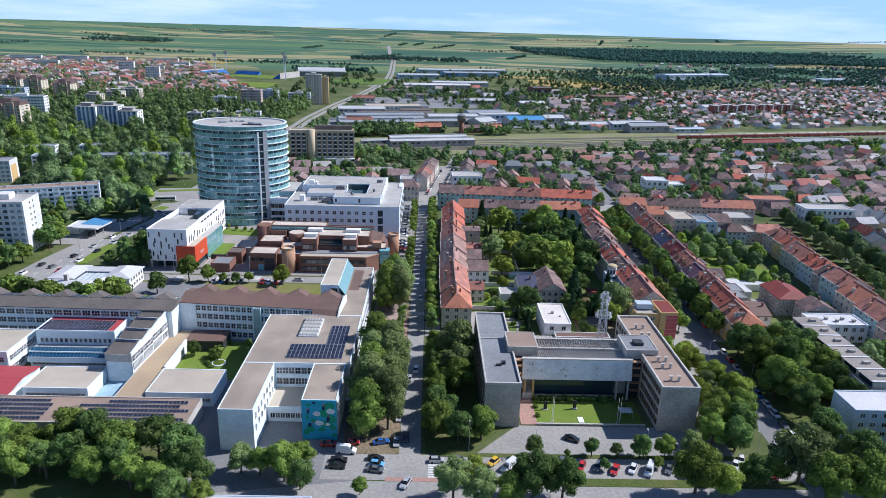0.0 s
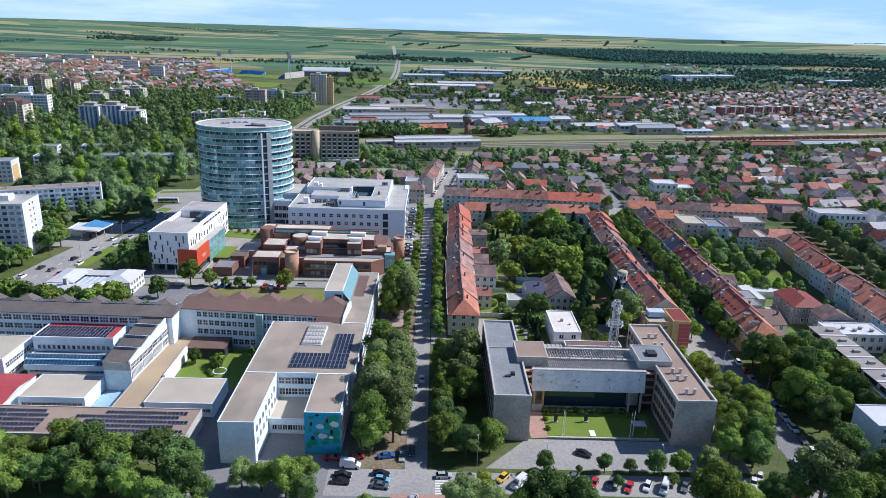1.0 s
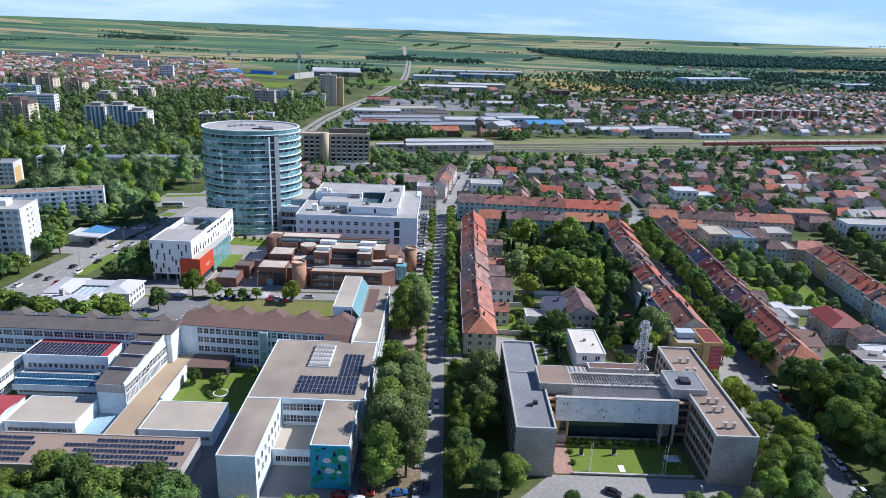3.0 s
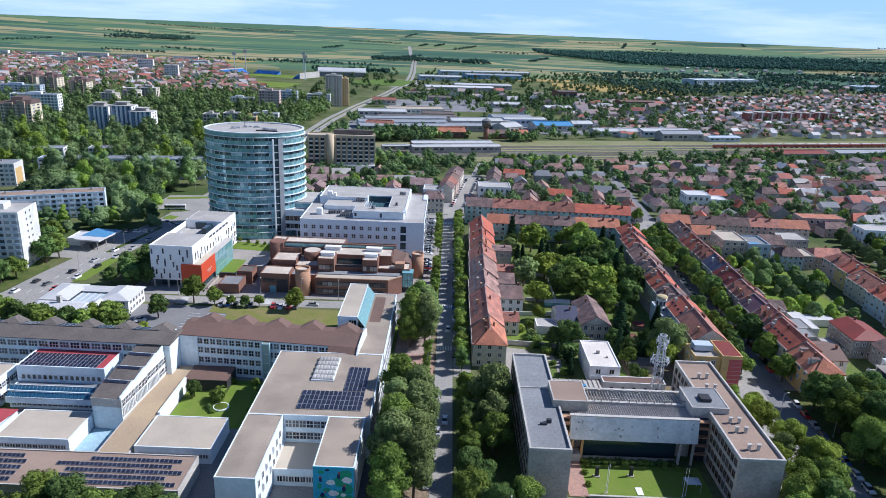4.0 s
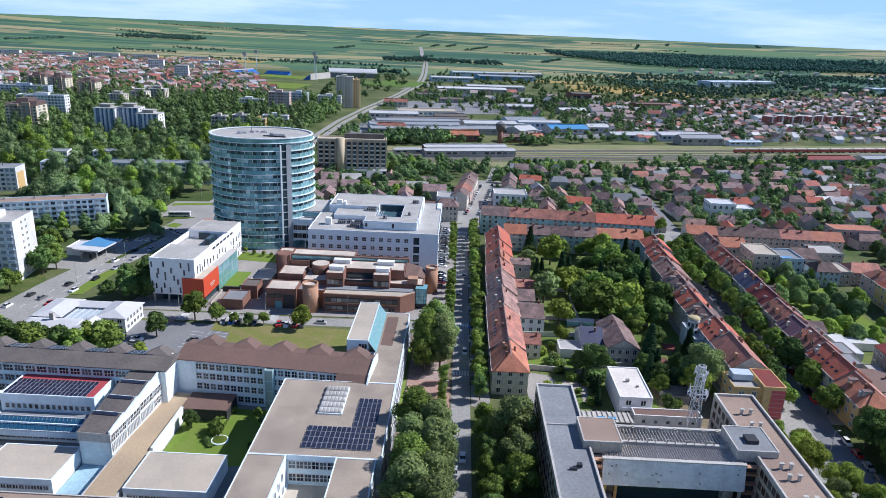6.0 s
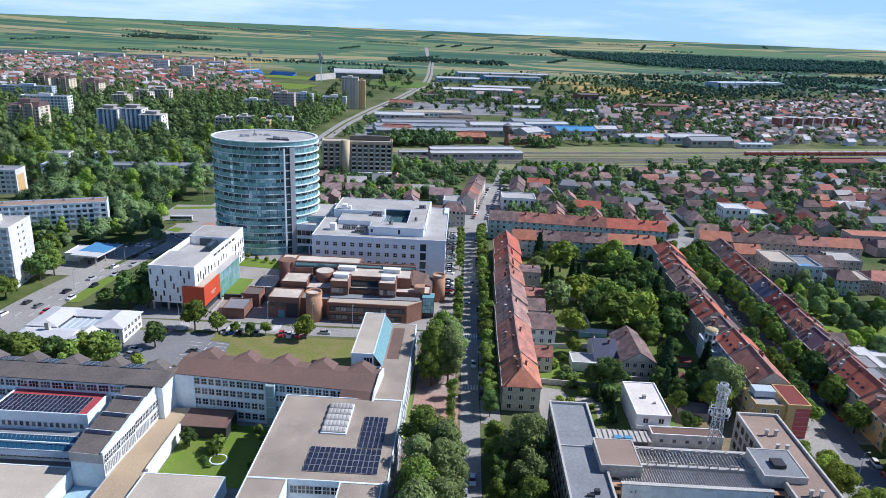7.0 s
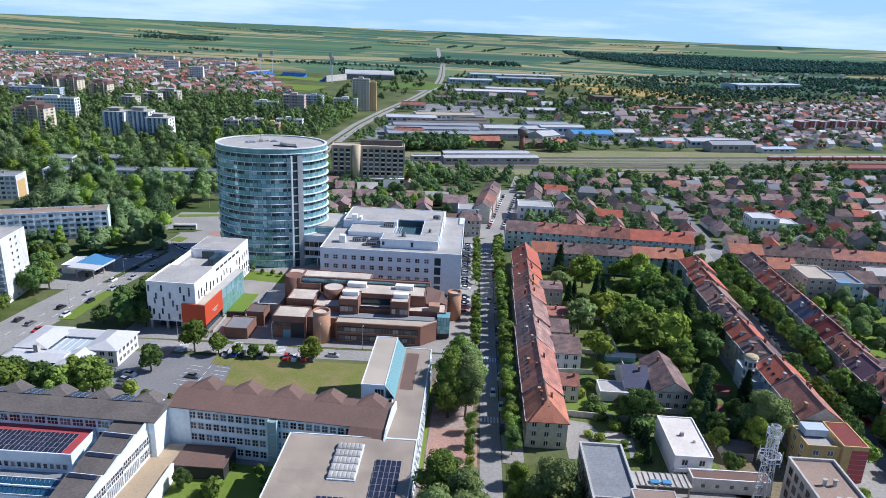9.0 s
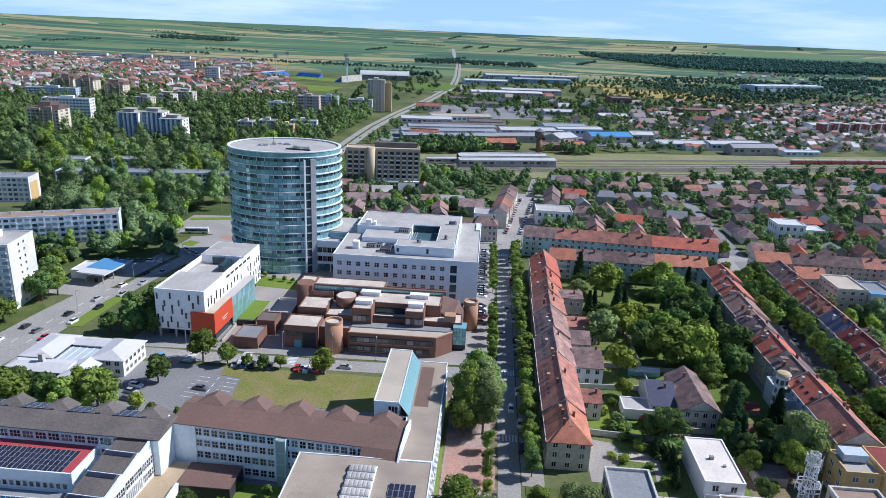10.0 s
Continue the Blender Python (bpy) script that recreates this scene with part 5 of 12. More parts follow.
def white_cube():
    ob = thing("white_building", -118.6, 300.2, "white cube building with scattered slot windows and an orange-red corner box", "building", rz=-1.5)
    a, L, h = 9.0, 55.0, 18.7
    part("wall", boxes((-a, 0, 3.6, a, L, h - 3.6)), M_WHITE, ob)
    part("upper_wall", boxes((-a, 0, h - 3.6, a, 19, h - 0.5), (-a, 19, h - 3.6, -a + 0.4, 38, h - 0.3), (a - 1.6, 19, h - 3.6, a, 38, h - 0.5), (-a, 38, h - 3.6, a, L, h + 0.2)), M_WHITE, ob)
    part("terrace", boxes((-a + 0.4, 19, h - 3.59, a - 1.6, 38, h - 3.5)), M_LROOF, ob)
    part("roof", boxes((-a + 0.4, 0.4, h - 0.5, a - 0.4, 18.9, h - 0.42)), M_LROOF, ob)
    part("roof", boxes((-a + 0.4, 38.4, h + 0.2, a - 0.4, L - 0.4, h + 0.28)), M_LROOF, ob)
    part("parapet", boxes((-a - 0.05, -0.05, h - 0.52, a + 0.05, 0.4, h), (-a - 0.05, 0.4, h - 0.52, -a + 0.4, 19, h), (a - 0.4, 0.4, h - 0.52, a + 0.05, 38, h)), M_WHITE, ob)
    part("undercroft", boxes((-a + 2.5, 3.5, 0, a - 2, L - 1, 3.6)), M_DARKGLASS, ob)
    for x in (-a + 0.6, -2.5, 3.0):
        part("column", boxes((x - 0.35, 0.6, 0, x + 0.35, 1.3, 3.6)), M_CONC, ob)
    rng = random.Random(3)
    slot = window_mesh(0.36, 2.0, 1, 1, M_DARK)
    long_slot = window_mesh(0.36, 3.1, 1, 1, M_DARK)
    for x, z, me in ((-8.2, 14.9, slot), (-5.6, 12.2, slot), (-6.2, 10.3, slot), (-6.8, 6.0, slot), (-8.3, 6.9, slot), (-3.4, 15.2, slot), (-2.9, 9.6, long_slot), (-3.5, 6.3, slot), (-0.4, 12.6, slot), (0.6, 9.5, slot), (3.6, 15.0, slot), (2.0, 8.0, slot), (6.8, 13.9, long_slot), (-1.3, 4.4, slot), (4.8, 12.0, slot), (2.8, 4.6, slot), (-4.9, 4.2, slot)):
        set_piece("slot_window", me, ob, pose(x, 0, z))
    for y in (3, 5.5, 8, 10, 13.5, 16.5, 20, 24, 27, 30, 33.5, 41, 44, 48, 50.5, 53):
        set_piece("slot_window", long_slot if rng.random() < 0.4 else slot, ob, pose(a, y, rng.uniform(11.0, 12.6), 0, 0, 90))
    for y in (40, 43.5, 47, 49.5, 52, 54):
        for z in (4.5, 7.8):
            set_piece("slot_window", slot, ob, pose(a, y, z + rng.uniform(-0.4, 0.6), 0, 0, 90))
    for i in range(6):
        part("roof_slit", boxes((a + 0.005, 19.5 + 4.2 * i, h - 2.2, a + 0.06, 22.6 + 4.2 * i, h - 1.3)), M_DARK, ob)
    # red box on the street corner and glazed side hall
    part("red_box", boxes((3.9, -0.7, 3.1, 12.6, 15.5, 10.9)), M_RED, ob, "orange-red clad corner box")
    part("red_box_roof", boxes((4.4, -0.2, 10.9, 12.2, 15.4, 10.98)), M_GRAVEL, ob)
    for x, y in ((4.2, 0), (8, 0), (12, 0), (12, 14.8)):
        part("box_leg", boxes((x, y, 0, x + 0.4, y + 0.4, 3.1)), M_DARK, ob)
    part("box_entrance", boxes((4.6, 1.5, 0, 11.8, 15, 3.1)), M_DARKGLASS, ob)
    part("box_lettering", boxes((12.6, 5.5, 6.3, 12.66, 10.8, 6.7), (12.6, 6.6, 5.4, 12.66, 9.6, 5.8)), M_LCONC, ob)
    bm = bmesh.new()
    for i in range(18):
        for j in range(3):
            y0 = 15.7 + i * 1.3
            face(bm, [(12.4, y0, 0.3 + 3.4 * j), (12.4, y0 + 1.2, 0.3 + 3.4 * j), (12.4, y0 + 1.2, 3.55 + 3.4 * j), (12.4, y0, 3.55 + 3.4 * j)])
    part("side_glazing", bm, M_TEALGLASS, ob)
    part("side_hall", boxes((9.0, 15.6, 0, 12.35, 39.2, 10.6)), M_GREYW, ob)
    part("side_hall_roof", boxes((9.05, 15.6, 10.6, 12.6, 39.4, 10.75)), M_LROOF, ob)
    part("railing", boxes((-a + 0.45, 20, h - 3.5, -a + 0.5, 37, h - 2.4)), M_STEEL, ob)
    for r in ((-6, 21, h - 3.5, -2.5, 22.5, h - 1.9), (2, 29, h - 3.5, 4, 37.5, h - 0.8), (-4, 37.2, h - 3.5, 1, 38, h - 0.6)):
        part("terrace_screen", boxes(r), M_DARKGLASS, ob)


white_cube()


M_CREAMROOF = surf("pale_cream_roof", (0.78, 0.73, 0.66), (0.64, 0.59, 0.53), 0.85, 0.12, 1.4, 0.8, 0.08, 0.1)
M_HALLROOF = surf("cream_flat_roof", (0.68, 0.60, 0.50), (0.50, 0.44, 0.37), 0.9, 0.1, 1.6, 0.9, 0.14, 0.15, cell=(0.2, 0.09))


def brick_hall():
    lab = "stepped red brick public hall with pale flat roofs"
    ob = thing("brick_hall", -50.0, 310.0, lab, "building")
    X, Y = -50.0, 310.0

    def blk(x0, x1, y0, y1, z0, z1, mat=M_BRICK, roof=M_HALLROOF, lip=0.35):
        x0, x1, y0, y1 = x0 - X, x1 - X, y0 - Y, y1 - Y
        part("wall", boxes((x0, y0, z0, x1, y1, z1)), mat, ob)
        part("roof", boxes((x0 + 0.3, y0 + 0.3, z1, x1 - 0.3, y1 - 0.3, z1 + 0.07)), roof, ob)
        part("parapet", boxes((x0 - 0.04, y0 - 0.04, z1 - 0.03, x1 + 0.04, y0 + 0.3, z1 + lip), (x0 - 0.04, y1 - 0.3, z1 - 0.03, x1 + 0.04, y1 + 0.04, z1 + lip), (x0 - 0.04, y0 + 0.3, z1 - 0.03, x0 + 0.3, y1 - 0.3, z1 + lip), (x1 - 0.3, y0 + 0.3, z1 - 0.03, x1 + 0.04, y1 - 0.3, z1 + lip)), mat, ob)

    def poly(name, pts, z0, z1, mat):
        bm = bmesh.new()
        prism(bm, [(x - X, y - Y) for x, y in pts], z0, z1)
        bmesh.ops.recalc_face_normals(bm, faces=bm.faces)
        part(name, bm, mat, ob)
    # low front range with its slanting east end
    poly("wall", [(-58.6, 299.0), (-28.0, 299.0), (-22.6, 304.5), (-22.6, 307.9), (-58.6, 307.9)], 0, 7.4, M_BRICK)
    poly("parapet", [(-58.7, 298.9), (-27.9, 298.9), (-22.5, 304.4), (-22.5, 304.8), (-28.1, 299.3), (-58.7, 299.3)], 7.41, 7.75, M_BRICKL)
    poly("roof", [(-58.4, 299.35), (-28.2, 299.35), (-22.7, 304.9), (-22.7, 307.7), (-58.4, 307.7)], 7.41, 7.5, M_GRAVEL)
    poly("roof_fold", [(-58.4, 303.4), (-24.6, 304.2), (-23.0, 305.2), (-23.0, 307.6), (-58.4, 307.6)], 7.5, 7.85, M_GROOF)
    blk(-81.6, -69.6, 299.6, 309.5, 0, 8.1)
    blk(-69.5, -58.7, 302.2, 309.0, 0, 7.2, M_BRICK, M_GROOF)
    blk(-69.0, -19.6, 309.1, 324.0, 0, 8.9, M_BRICK, M_HALLROOF)
    blk(-79.5, -69.1, 311.5, 322.5, 0, 10.2)
    blk(-58.8, -51.8, 306.4, 315.0, 6.6, 13.3)
    blk(-39.8, -33.2, 306.4, 315.0, 6.6, 13.3)
    blk(-59.0, -27.8, 314.0, 324.2, 8.95, 12.9)
    blk(-77.0, -50.0, 325.4, 333.0, 0, 14.2)
    blk(-49.9, -26.6, 325.4, 327.4, 0, 14.2, M_BRICK, M_BROOF)
    blk(-83.2, -77.1, 322.6, 333.2, 0, 14.3)
    blk(-76.8, -69.2, 322.6, 325.2, 0, 12.2, M_BRICK, M_GROOF)
    # round stair drums
    for cx, cy, r, h in ((-63.6, 299.0, 3.1, 11.0), (-16.9, 325.6, 2.7, 10.6)):
        bm = bmesh.new()
        prism(bm, ring(cx - X, cy - Y, r, 28), 0, h, 0, True)
        part("stair_drum", bm, M_BRICKL, ob, "round light brick stair drum")
        bm = bmesh.new()
        o, i_ = ring(cx - X, cy - Y, r + 0.05, 28), ring(cx - X, cy - Y, r - 0.35, 28)
        for k in range(28):
            j = (k + 1) % 28
            face(bm, [(*o[k], h + 0.9), (*o[j], h + 0.9), (*i_[j], h + 0.9), (*i_[k], h + 0.9)])
            face(bm, [(*o[k], h - 0.05), (*o[j], h - 0.05), (*o[j], h + 0.9), (*o[k], h + 0.9)])
            face(bm, [(*i_[j], h), (*i_[k], h), (*i_[k], h + 0.9), (*i_[j], h + 0.9)])
        part("drum_rim", bm, M_BRICKL, ob)
        bm = bmesh.new()
        prism(bm, ring(cx - X, cy - Y, r - 0.3, 24), h, h + 0.1)
        part("drum_roof", bm, M_HALLROOF, ob)
    bm = bmesh.new()
    prism(bm, ring(-63.4 - X, 319.6 - Y, 3.9, 28), 8.9, 12.9, 0, True)
    part("round_room", bm, M_BRICK, ob)
    bm = bmesh.new()
    prism(bm, ring(-63.4 - X, 319.6 - Y, 3.5, 28), 12.9, 13.0)
    part("round_room_roof", bm, M_HALLROOF, ob)
    bm = bmesh.new()
    prism(bm, ring(-80.2 - X, 325.2 - Y, 3.4, 24), 0, 14.9, 0, True)
    part("corner_drum", bm, M_BRICK, ob)
    # glazed ridge over the inner street
    me = mesh_of("ridge_pane", boxes((0, 0, 0, 1.15, 0.2, 1.6)), M_TEALGLASS)
    for i in range(40):
        set_piece("ridge_pane", me, ob, pose(-76.8 + 1.25 * i - X, 324.3 - Y, 12.6))
    part("ridge_cap", boxes((-77.0 - X, 324.25 - Y, 14.2, -26.6 - X, 325.35 - Y, 14.75)), M_BROOF, ob)
    part("ridge_wall", boxes((-77.0 - X, 324.55 - Y, 8.9, -26.6 - X, 325.35 - Y, 14.2)), M_BROOF, ob)
    # folded brown roofs over the east stair
    for pts, h0, h1 in (([(-27.6, 315.0), (-23.0, 313.0), (-22.0, 323.5), (-27.6, 324.0)], 9.0, 13.6), ([(-22.8, 317.0), (-19.8, 317.0), (-19.8, 325.0), (-22.0, 327.0)], 8.9, 11.2)):
        bm = bmesh.new()
        lo = [(x - X, y - Y, h0) for x, y in pts]
        hi = [(pts[0][0] - X, pts[0][1] - Y, h0 + 1.2), (pts[1][0] - X, pts[1][1] - Y, h0 + 0.3), (pts[2][0] - X, pts[2][1] - Y, h1 - 1.4), (pts[3][0] - X, pts[3][1] - Y, h1)]
        for i in range(4):
            j = (i + 1) % 4
            face(bm, [lo[i], lo[j], hi[j], hi[i]])
        face(bm, [hi[0], hi[1], hi[2]])
        face(bm, [hi[0], hi[2], hi[3]])
        part("folded_roof", bm, M_BROOF, ob)
    part("side_room", boxes((-26.0 - X, 309.5 - Y, 8.95, -22.0 - X, 313.5 - Y, 11.4)), M_BRICKL, ob)
    # ribbon windows of the low range, with pale sills
    for x0, x1, z, n in ((-58.0, -29.0, 4.3, 13), (-58.0, -30.0, 1.0, 12)):
        part("window_band", boxes((x0 - X, 298.93 - Y, z - 0.2, x1 - X, 298.99 - Y, z + 1.9)), M_DARK, ob)
        windows(ob, "S", 298.92 - Y, x0 + 0.3 - X, x1 - 0.3 - X, n, [z], 1.85, 1.5, 2, 1, M_BFRAME, glass=M_PALEPANE)
        part("band_sill", boxes((x0 - X, 298.75 - Y, z - 0.45, x1 - X, 299.0 - Y, z - 0.2)), M_BRICKL, ob)
    windows(ob, "S", 299.55 - Y, -81 - X, -75 - X, 3, [4.6], 1.6, 1.6, 1, 1, M_BFRAME)
    part("window_recess", boxes((-74.8 - X, 299.45 - Y, 0.4, -70.2 - X, 299.58 - Y, 6.0)), M_DARK, ob)
    part("door", boxes((-77.8 - X, 299.35 - Y, 0, -75.3 - X, 299.58 - Y, 3.2)), M_AQUA, ob, "glazed entrance door")
    for x0 in (-58.4, -39.5):
        part("bay_glass", boxes((x0 - X, 306.25 - Y, 8.6, x0 + 6.2 - X, 306.38 - Y, 11.0)), M_DARK, ob)
        windows(ob, "S", 306.24 - Y, x0 - X, x0 + 6.2 - X, 4, [8.8], 1.3, 2.0, 1, 1, M_BFRAME, glass=M_PALEPANE)
    part("terrace_glass", boxes((-51.6 - X, 313.8 - Y, 9.2, -40.0 - X, 313.97 - Y, 11.4)), M_DARKGLASS, ob)
    part("terrace_rail", boxes((-51.7 - X, 309.2 - Y, 9.0, -40.0 - X, 309.35 - Y, 10.1)), M_DARK, ob)
    # glass box on the street corner
    bm = bmesh.new()
    for i in range(4):
        for j in range(4):
            x0, z0 = -22.4 + i * 1.1 - X, 2.2 + j * 1.6
            face(bm, [(x0, 306.0 - Y, z0), (x0 + 1.0, 306.0 - Y, z0), (x0 + 1.0, 306.0 - Y, z0 + 1.5), (x0, 306.0 - Y, z0 + 1.5)])
            y0 = 306.1 + i * 1.2 - Y
            face(bm, [(-17.95 - X, y0, z0), (-17.95 - X, y0 + 1.1, z0), (-17.95 - X, y0 + 1.1, z0 + 1.5), (-17.95 - X, y0, z0 + 1.5)])
    part("corner_glazing", bm, M_TEALGLASS, ob)
    part("corner_core", boxes((-22.5 - X, 306.08 - Y, 0.5, -18.05 - X, 311.0 - Y, 8.5)), M_DARK, ob)
    part("corner_roof", boxes((-22.6 - X, 305.9 - Y, 8.5, -17.9 - X, 311.2 - Y, 8.7)), M_AQUA, ob)
    for x, y, z, w in ((-54.5, 321.4, 12.98, 3.4), (-36.2, 321.4, 12.98, 3.4), (-55.3, 311.6, 13.38, 2.9), (-36.5, 311.6, 13.38, 2.7), (-61.6, 322.6, 9.0, 1.6)):
        t = thing("roof_vent", x, y, "white boxy roof ventilator on the brick hall", "roof vent", "hall ventilators", z=z)
        part("housing", boxes((-w, -1.2, 0, w, 1.2, 1.4)), M_WHITE, t)
        part("cap", boxes((-w - 0.2, -1.4, 1.4, w + 0.2, 1.4, 1.6)), M_WHITE, t)


M_PALEPANE = glassy("curtained_glass", (0.05, 0.055, 0.06), (0.42, 0.42, 0.40), 0.1, island=False)
brick_hall()


def brick_sheds():
    for x0, x1, y0, y1, h, lab in ((-98.5, -90.0, 296.5, 307.0, 3.8, "low red brick ramp building with a grey roof"), (-94.0, -87.5, 308.0, 316.0, 5.4, "small brick store with a dark roof"), (-93.0, -84.5, 318.0, 332.0, 4.6, "small pale shed with a tan flat roof")):
        ob, a, b = flat_block("brick_shed", x0, x1, y0, y1, h, M_BRICK if "brick" in lab else M_LCONC, M_GROOF if "grey" in lab else M_LROOF if "tan" in lab else M_DROOF, lab, "shed", lip=0.4)
    patch("grass_by_cube", (-105.5, -99.0, 317, 338), 0.5, M_LAWN, "raised bright green lawn strip", "grass")
    ob = thing("ramp_wall", -100.5, 306, "dark underground ramp mouth", "ramp")
    part("mouth", boxes((-3.5, 8.5, 0.06, 3.5, 9.5, 2.2)), M_DARK, ob)
    part("side_wall", boxes((-3.8, -6, 0, -3.5, 10, 1.0), (3.5, -6, 0, 3.8, 10, 1.0)), M_CONC, ob)


brick_sheds()


def clinic_like_low():
    """White low building with wide sheet roofs beside the avenue."""
    X, Y = -141.0, 273.0
    ob = thing("white_pavilion", X, Y, "low dark-walled building with white hipped sheet roofs round a court", "building")

    def wing(x0, x1, y0, y1, eave, ridge, axis, hip0, hip1, wall):
        x0, x1, y0, y1 = x0 - X, x1 - X, y0 - Y, y1 - Y
        part("wall", boxes((x0, y0, 0, x1, y1, eave - 0.1)), wall, ob)
        bm = bmesh.new()
        gable_roof(bm, x0, x1, y0, y1, eave, ridge, axis, hip0, hip1, 0.7)
        bmesh.ops.recalc_face_normals(bm, faces=bm.faces)
        part("roof", bm, M_WROOF, ob, "white sheet roof")
    wing(-134.5, -124.4, 270.8, 285.0, 6.1, 7.7, "y", 4.0, 4.0, M_WHITE)
    wing(-138.4, -131.2, 259.8, 270.2, 5.2, 6.4, "y", 3.0, 0.1, M_DARKWALL)
    wing(-158.0, -138.8, 262.8, 270.0, 5.0, 6.0, "x", 3.0, 0.1, M_DARKWALL)
    wing(-157.2, -147.4, 270.4, 286.0, 5.7, 6.8, "y", 3.0, 4.0, M_DARKWALL)
    wing(-147.0, -134.9, 281.4, 286.2, 5.2, 6.0, "x", 0.1, 0.1, M_WHITE)
    part("court_roof", boxes((-147.2 - X, 270.4 - Y, 0, -134.9 - X, 281.0 - Y, 4.2)), M_COURTROOF, ob)
    part("court_ribs", boxes(*[(-146.6 + 2.4 * i - X, 270.5 - Y, 4.2, -146.3 + 2.4 * i - X, 280.9 - Y, 4.4) for i in range(5)]), M_WROOF, ob)
    windows(ob, "E", -124.4 - X, 271.6 - Y, 284.4 - Y, 5, [1.2, 3.8], 1.2, 1.3, 2)
    windows(ob, "S", 270.8 - Y, -130.6 - X, -125.0 - X, 2, [1.2, 3.8], 1.4, 1.4, 2)
    windows(ob, "S", 262.8 - Y, -157.0 - X, -139.4 - X, 7, [1.6], 1.5, 1.7, 2)
    windows(ob, "S", 259.8 - Y, -137.8 - X, -131.8 - X, 2, [1.6], 1.5, 1.7, 2)
    part("chimney", boxes((-148.8 - X, 266.2 - Y, 5.6, -147.4 - X, 267.6 - Y, 8.4)), M_GREYW, ob)


M_COURTROOF = surf("pale_blue_court_roof", (0.50, 0.58, 0.62), (0.42, 0.5, 0.54), 0.7, 0.1, 1.2, 0.6, 0.08, 0.05)
M_DARKWALL = surf("dark_blue_wall", (0.10, 0.12, 0.15), (0.07, 0.08, 0.10), 0.6, 0.3, 2, 0.6, 0.1, 0.05)
M_WROOF = surf("white_roof_sheet", (0.64, 0.64, 0.64), (0.52, 0.52, 0.52), 0.6, 0.06, 0.8, 0.6, 0.06, 0.05)
clinic_like_low()


def filling_station():
    ob = thing("filling_station", -176.5, 353.0, "petrol station canopy, white with a blue half, on columns", "petrol station", rz=-6)
    part("canopy", boxes((-6.5, -9.5, 4.6, 6.5, 9.5, 5.3)), M_WROOF, ob)
    part("blue_roof", boxes((-6.3, -3.5, 5.3, 6.3, 9.4, 5.36)), M_BLUESHEET, ob, "blue roof half")
    for x in (-4, 4):
        for y in (-7, 0, 7):
            part("column", boxes((x - 0.2, y - 0.2, 0, x + 0.2, y + 0.2, 4.6)), M_STEEL, ob)
    for y in (-6, 1, 6):
        part("fuel_pump", boxes((-0.5, y - 0.4, 0, 0.5, y + 0.4, 1.9)), M_DARK, ob)
    flat_block("station_shop", -190, -184, 350, 362, 3.6, M_WHITE, M_WROOF, "small white petrol station shop", "shop", lip=0.4)
    patch("pavement_station", (-193, -168, 332, 374), 0.075, M_OLDROAD, "grey petrol station yard", "road")


filling_station()
# ---- concrete office with the front court ----
def office_wing(x0, x1, y0, y1, h, roof, label, name="office_wing"):
    ob, a, b = flat_block(name, x0, x1, y0, y1, h, M_CONC, roof, label, "office building", "office wings", lip=0.7, lipmat=M_LCONC, thick=0.45)
    return ob, a, b


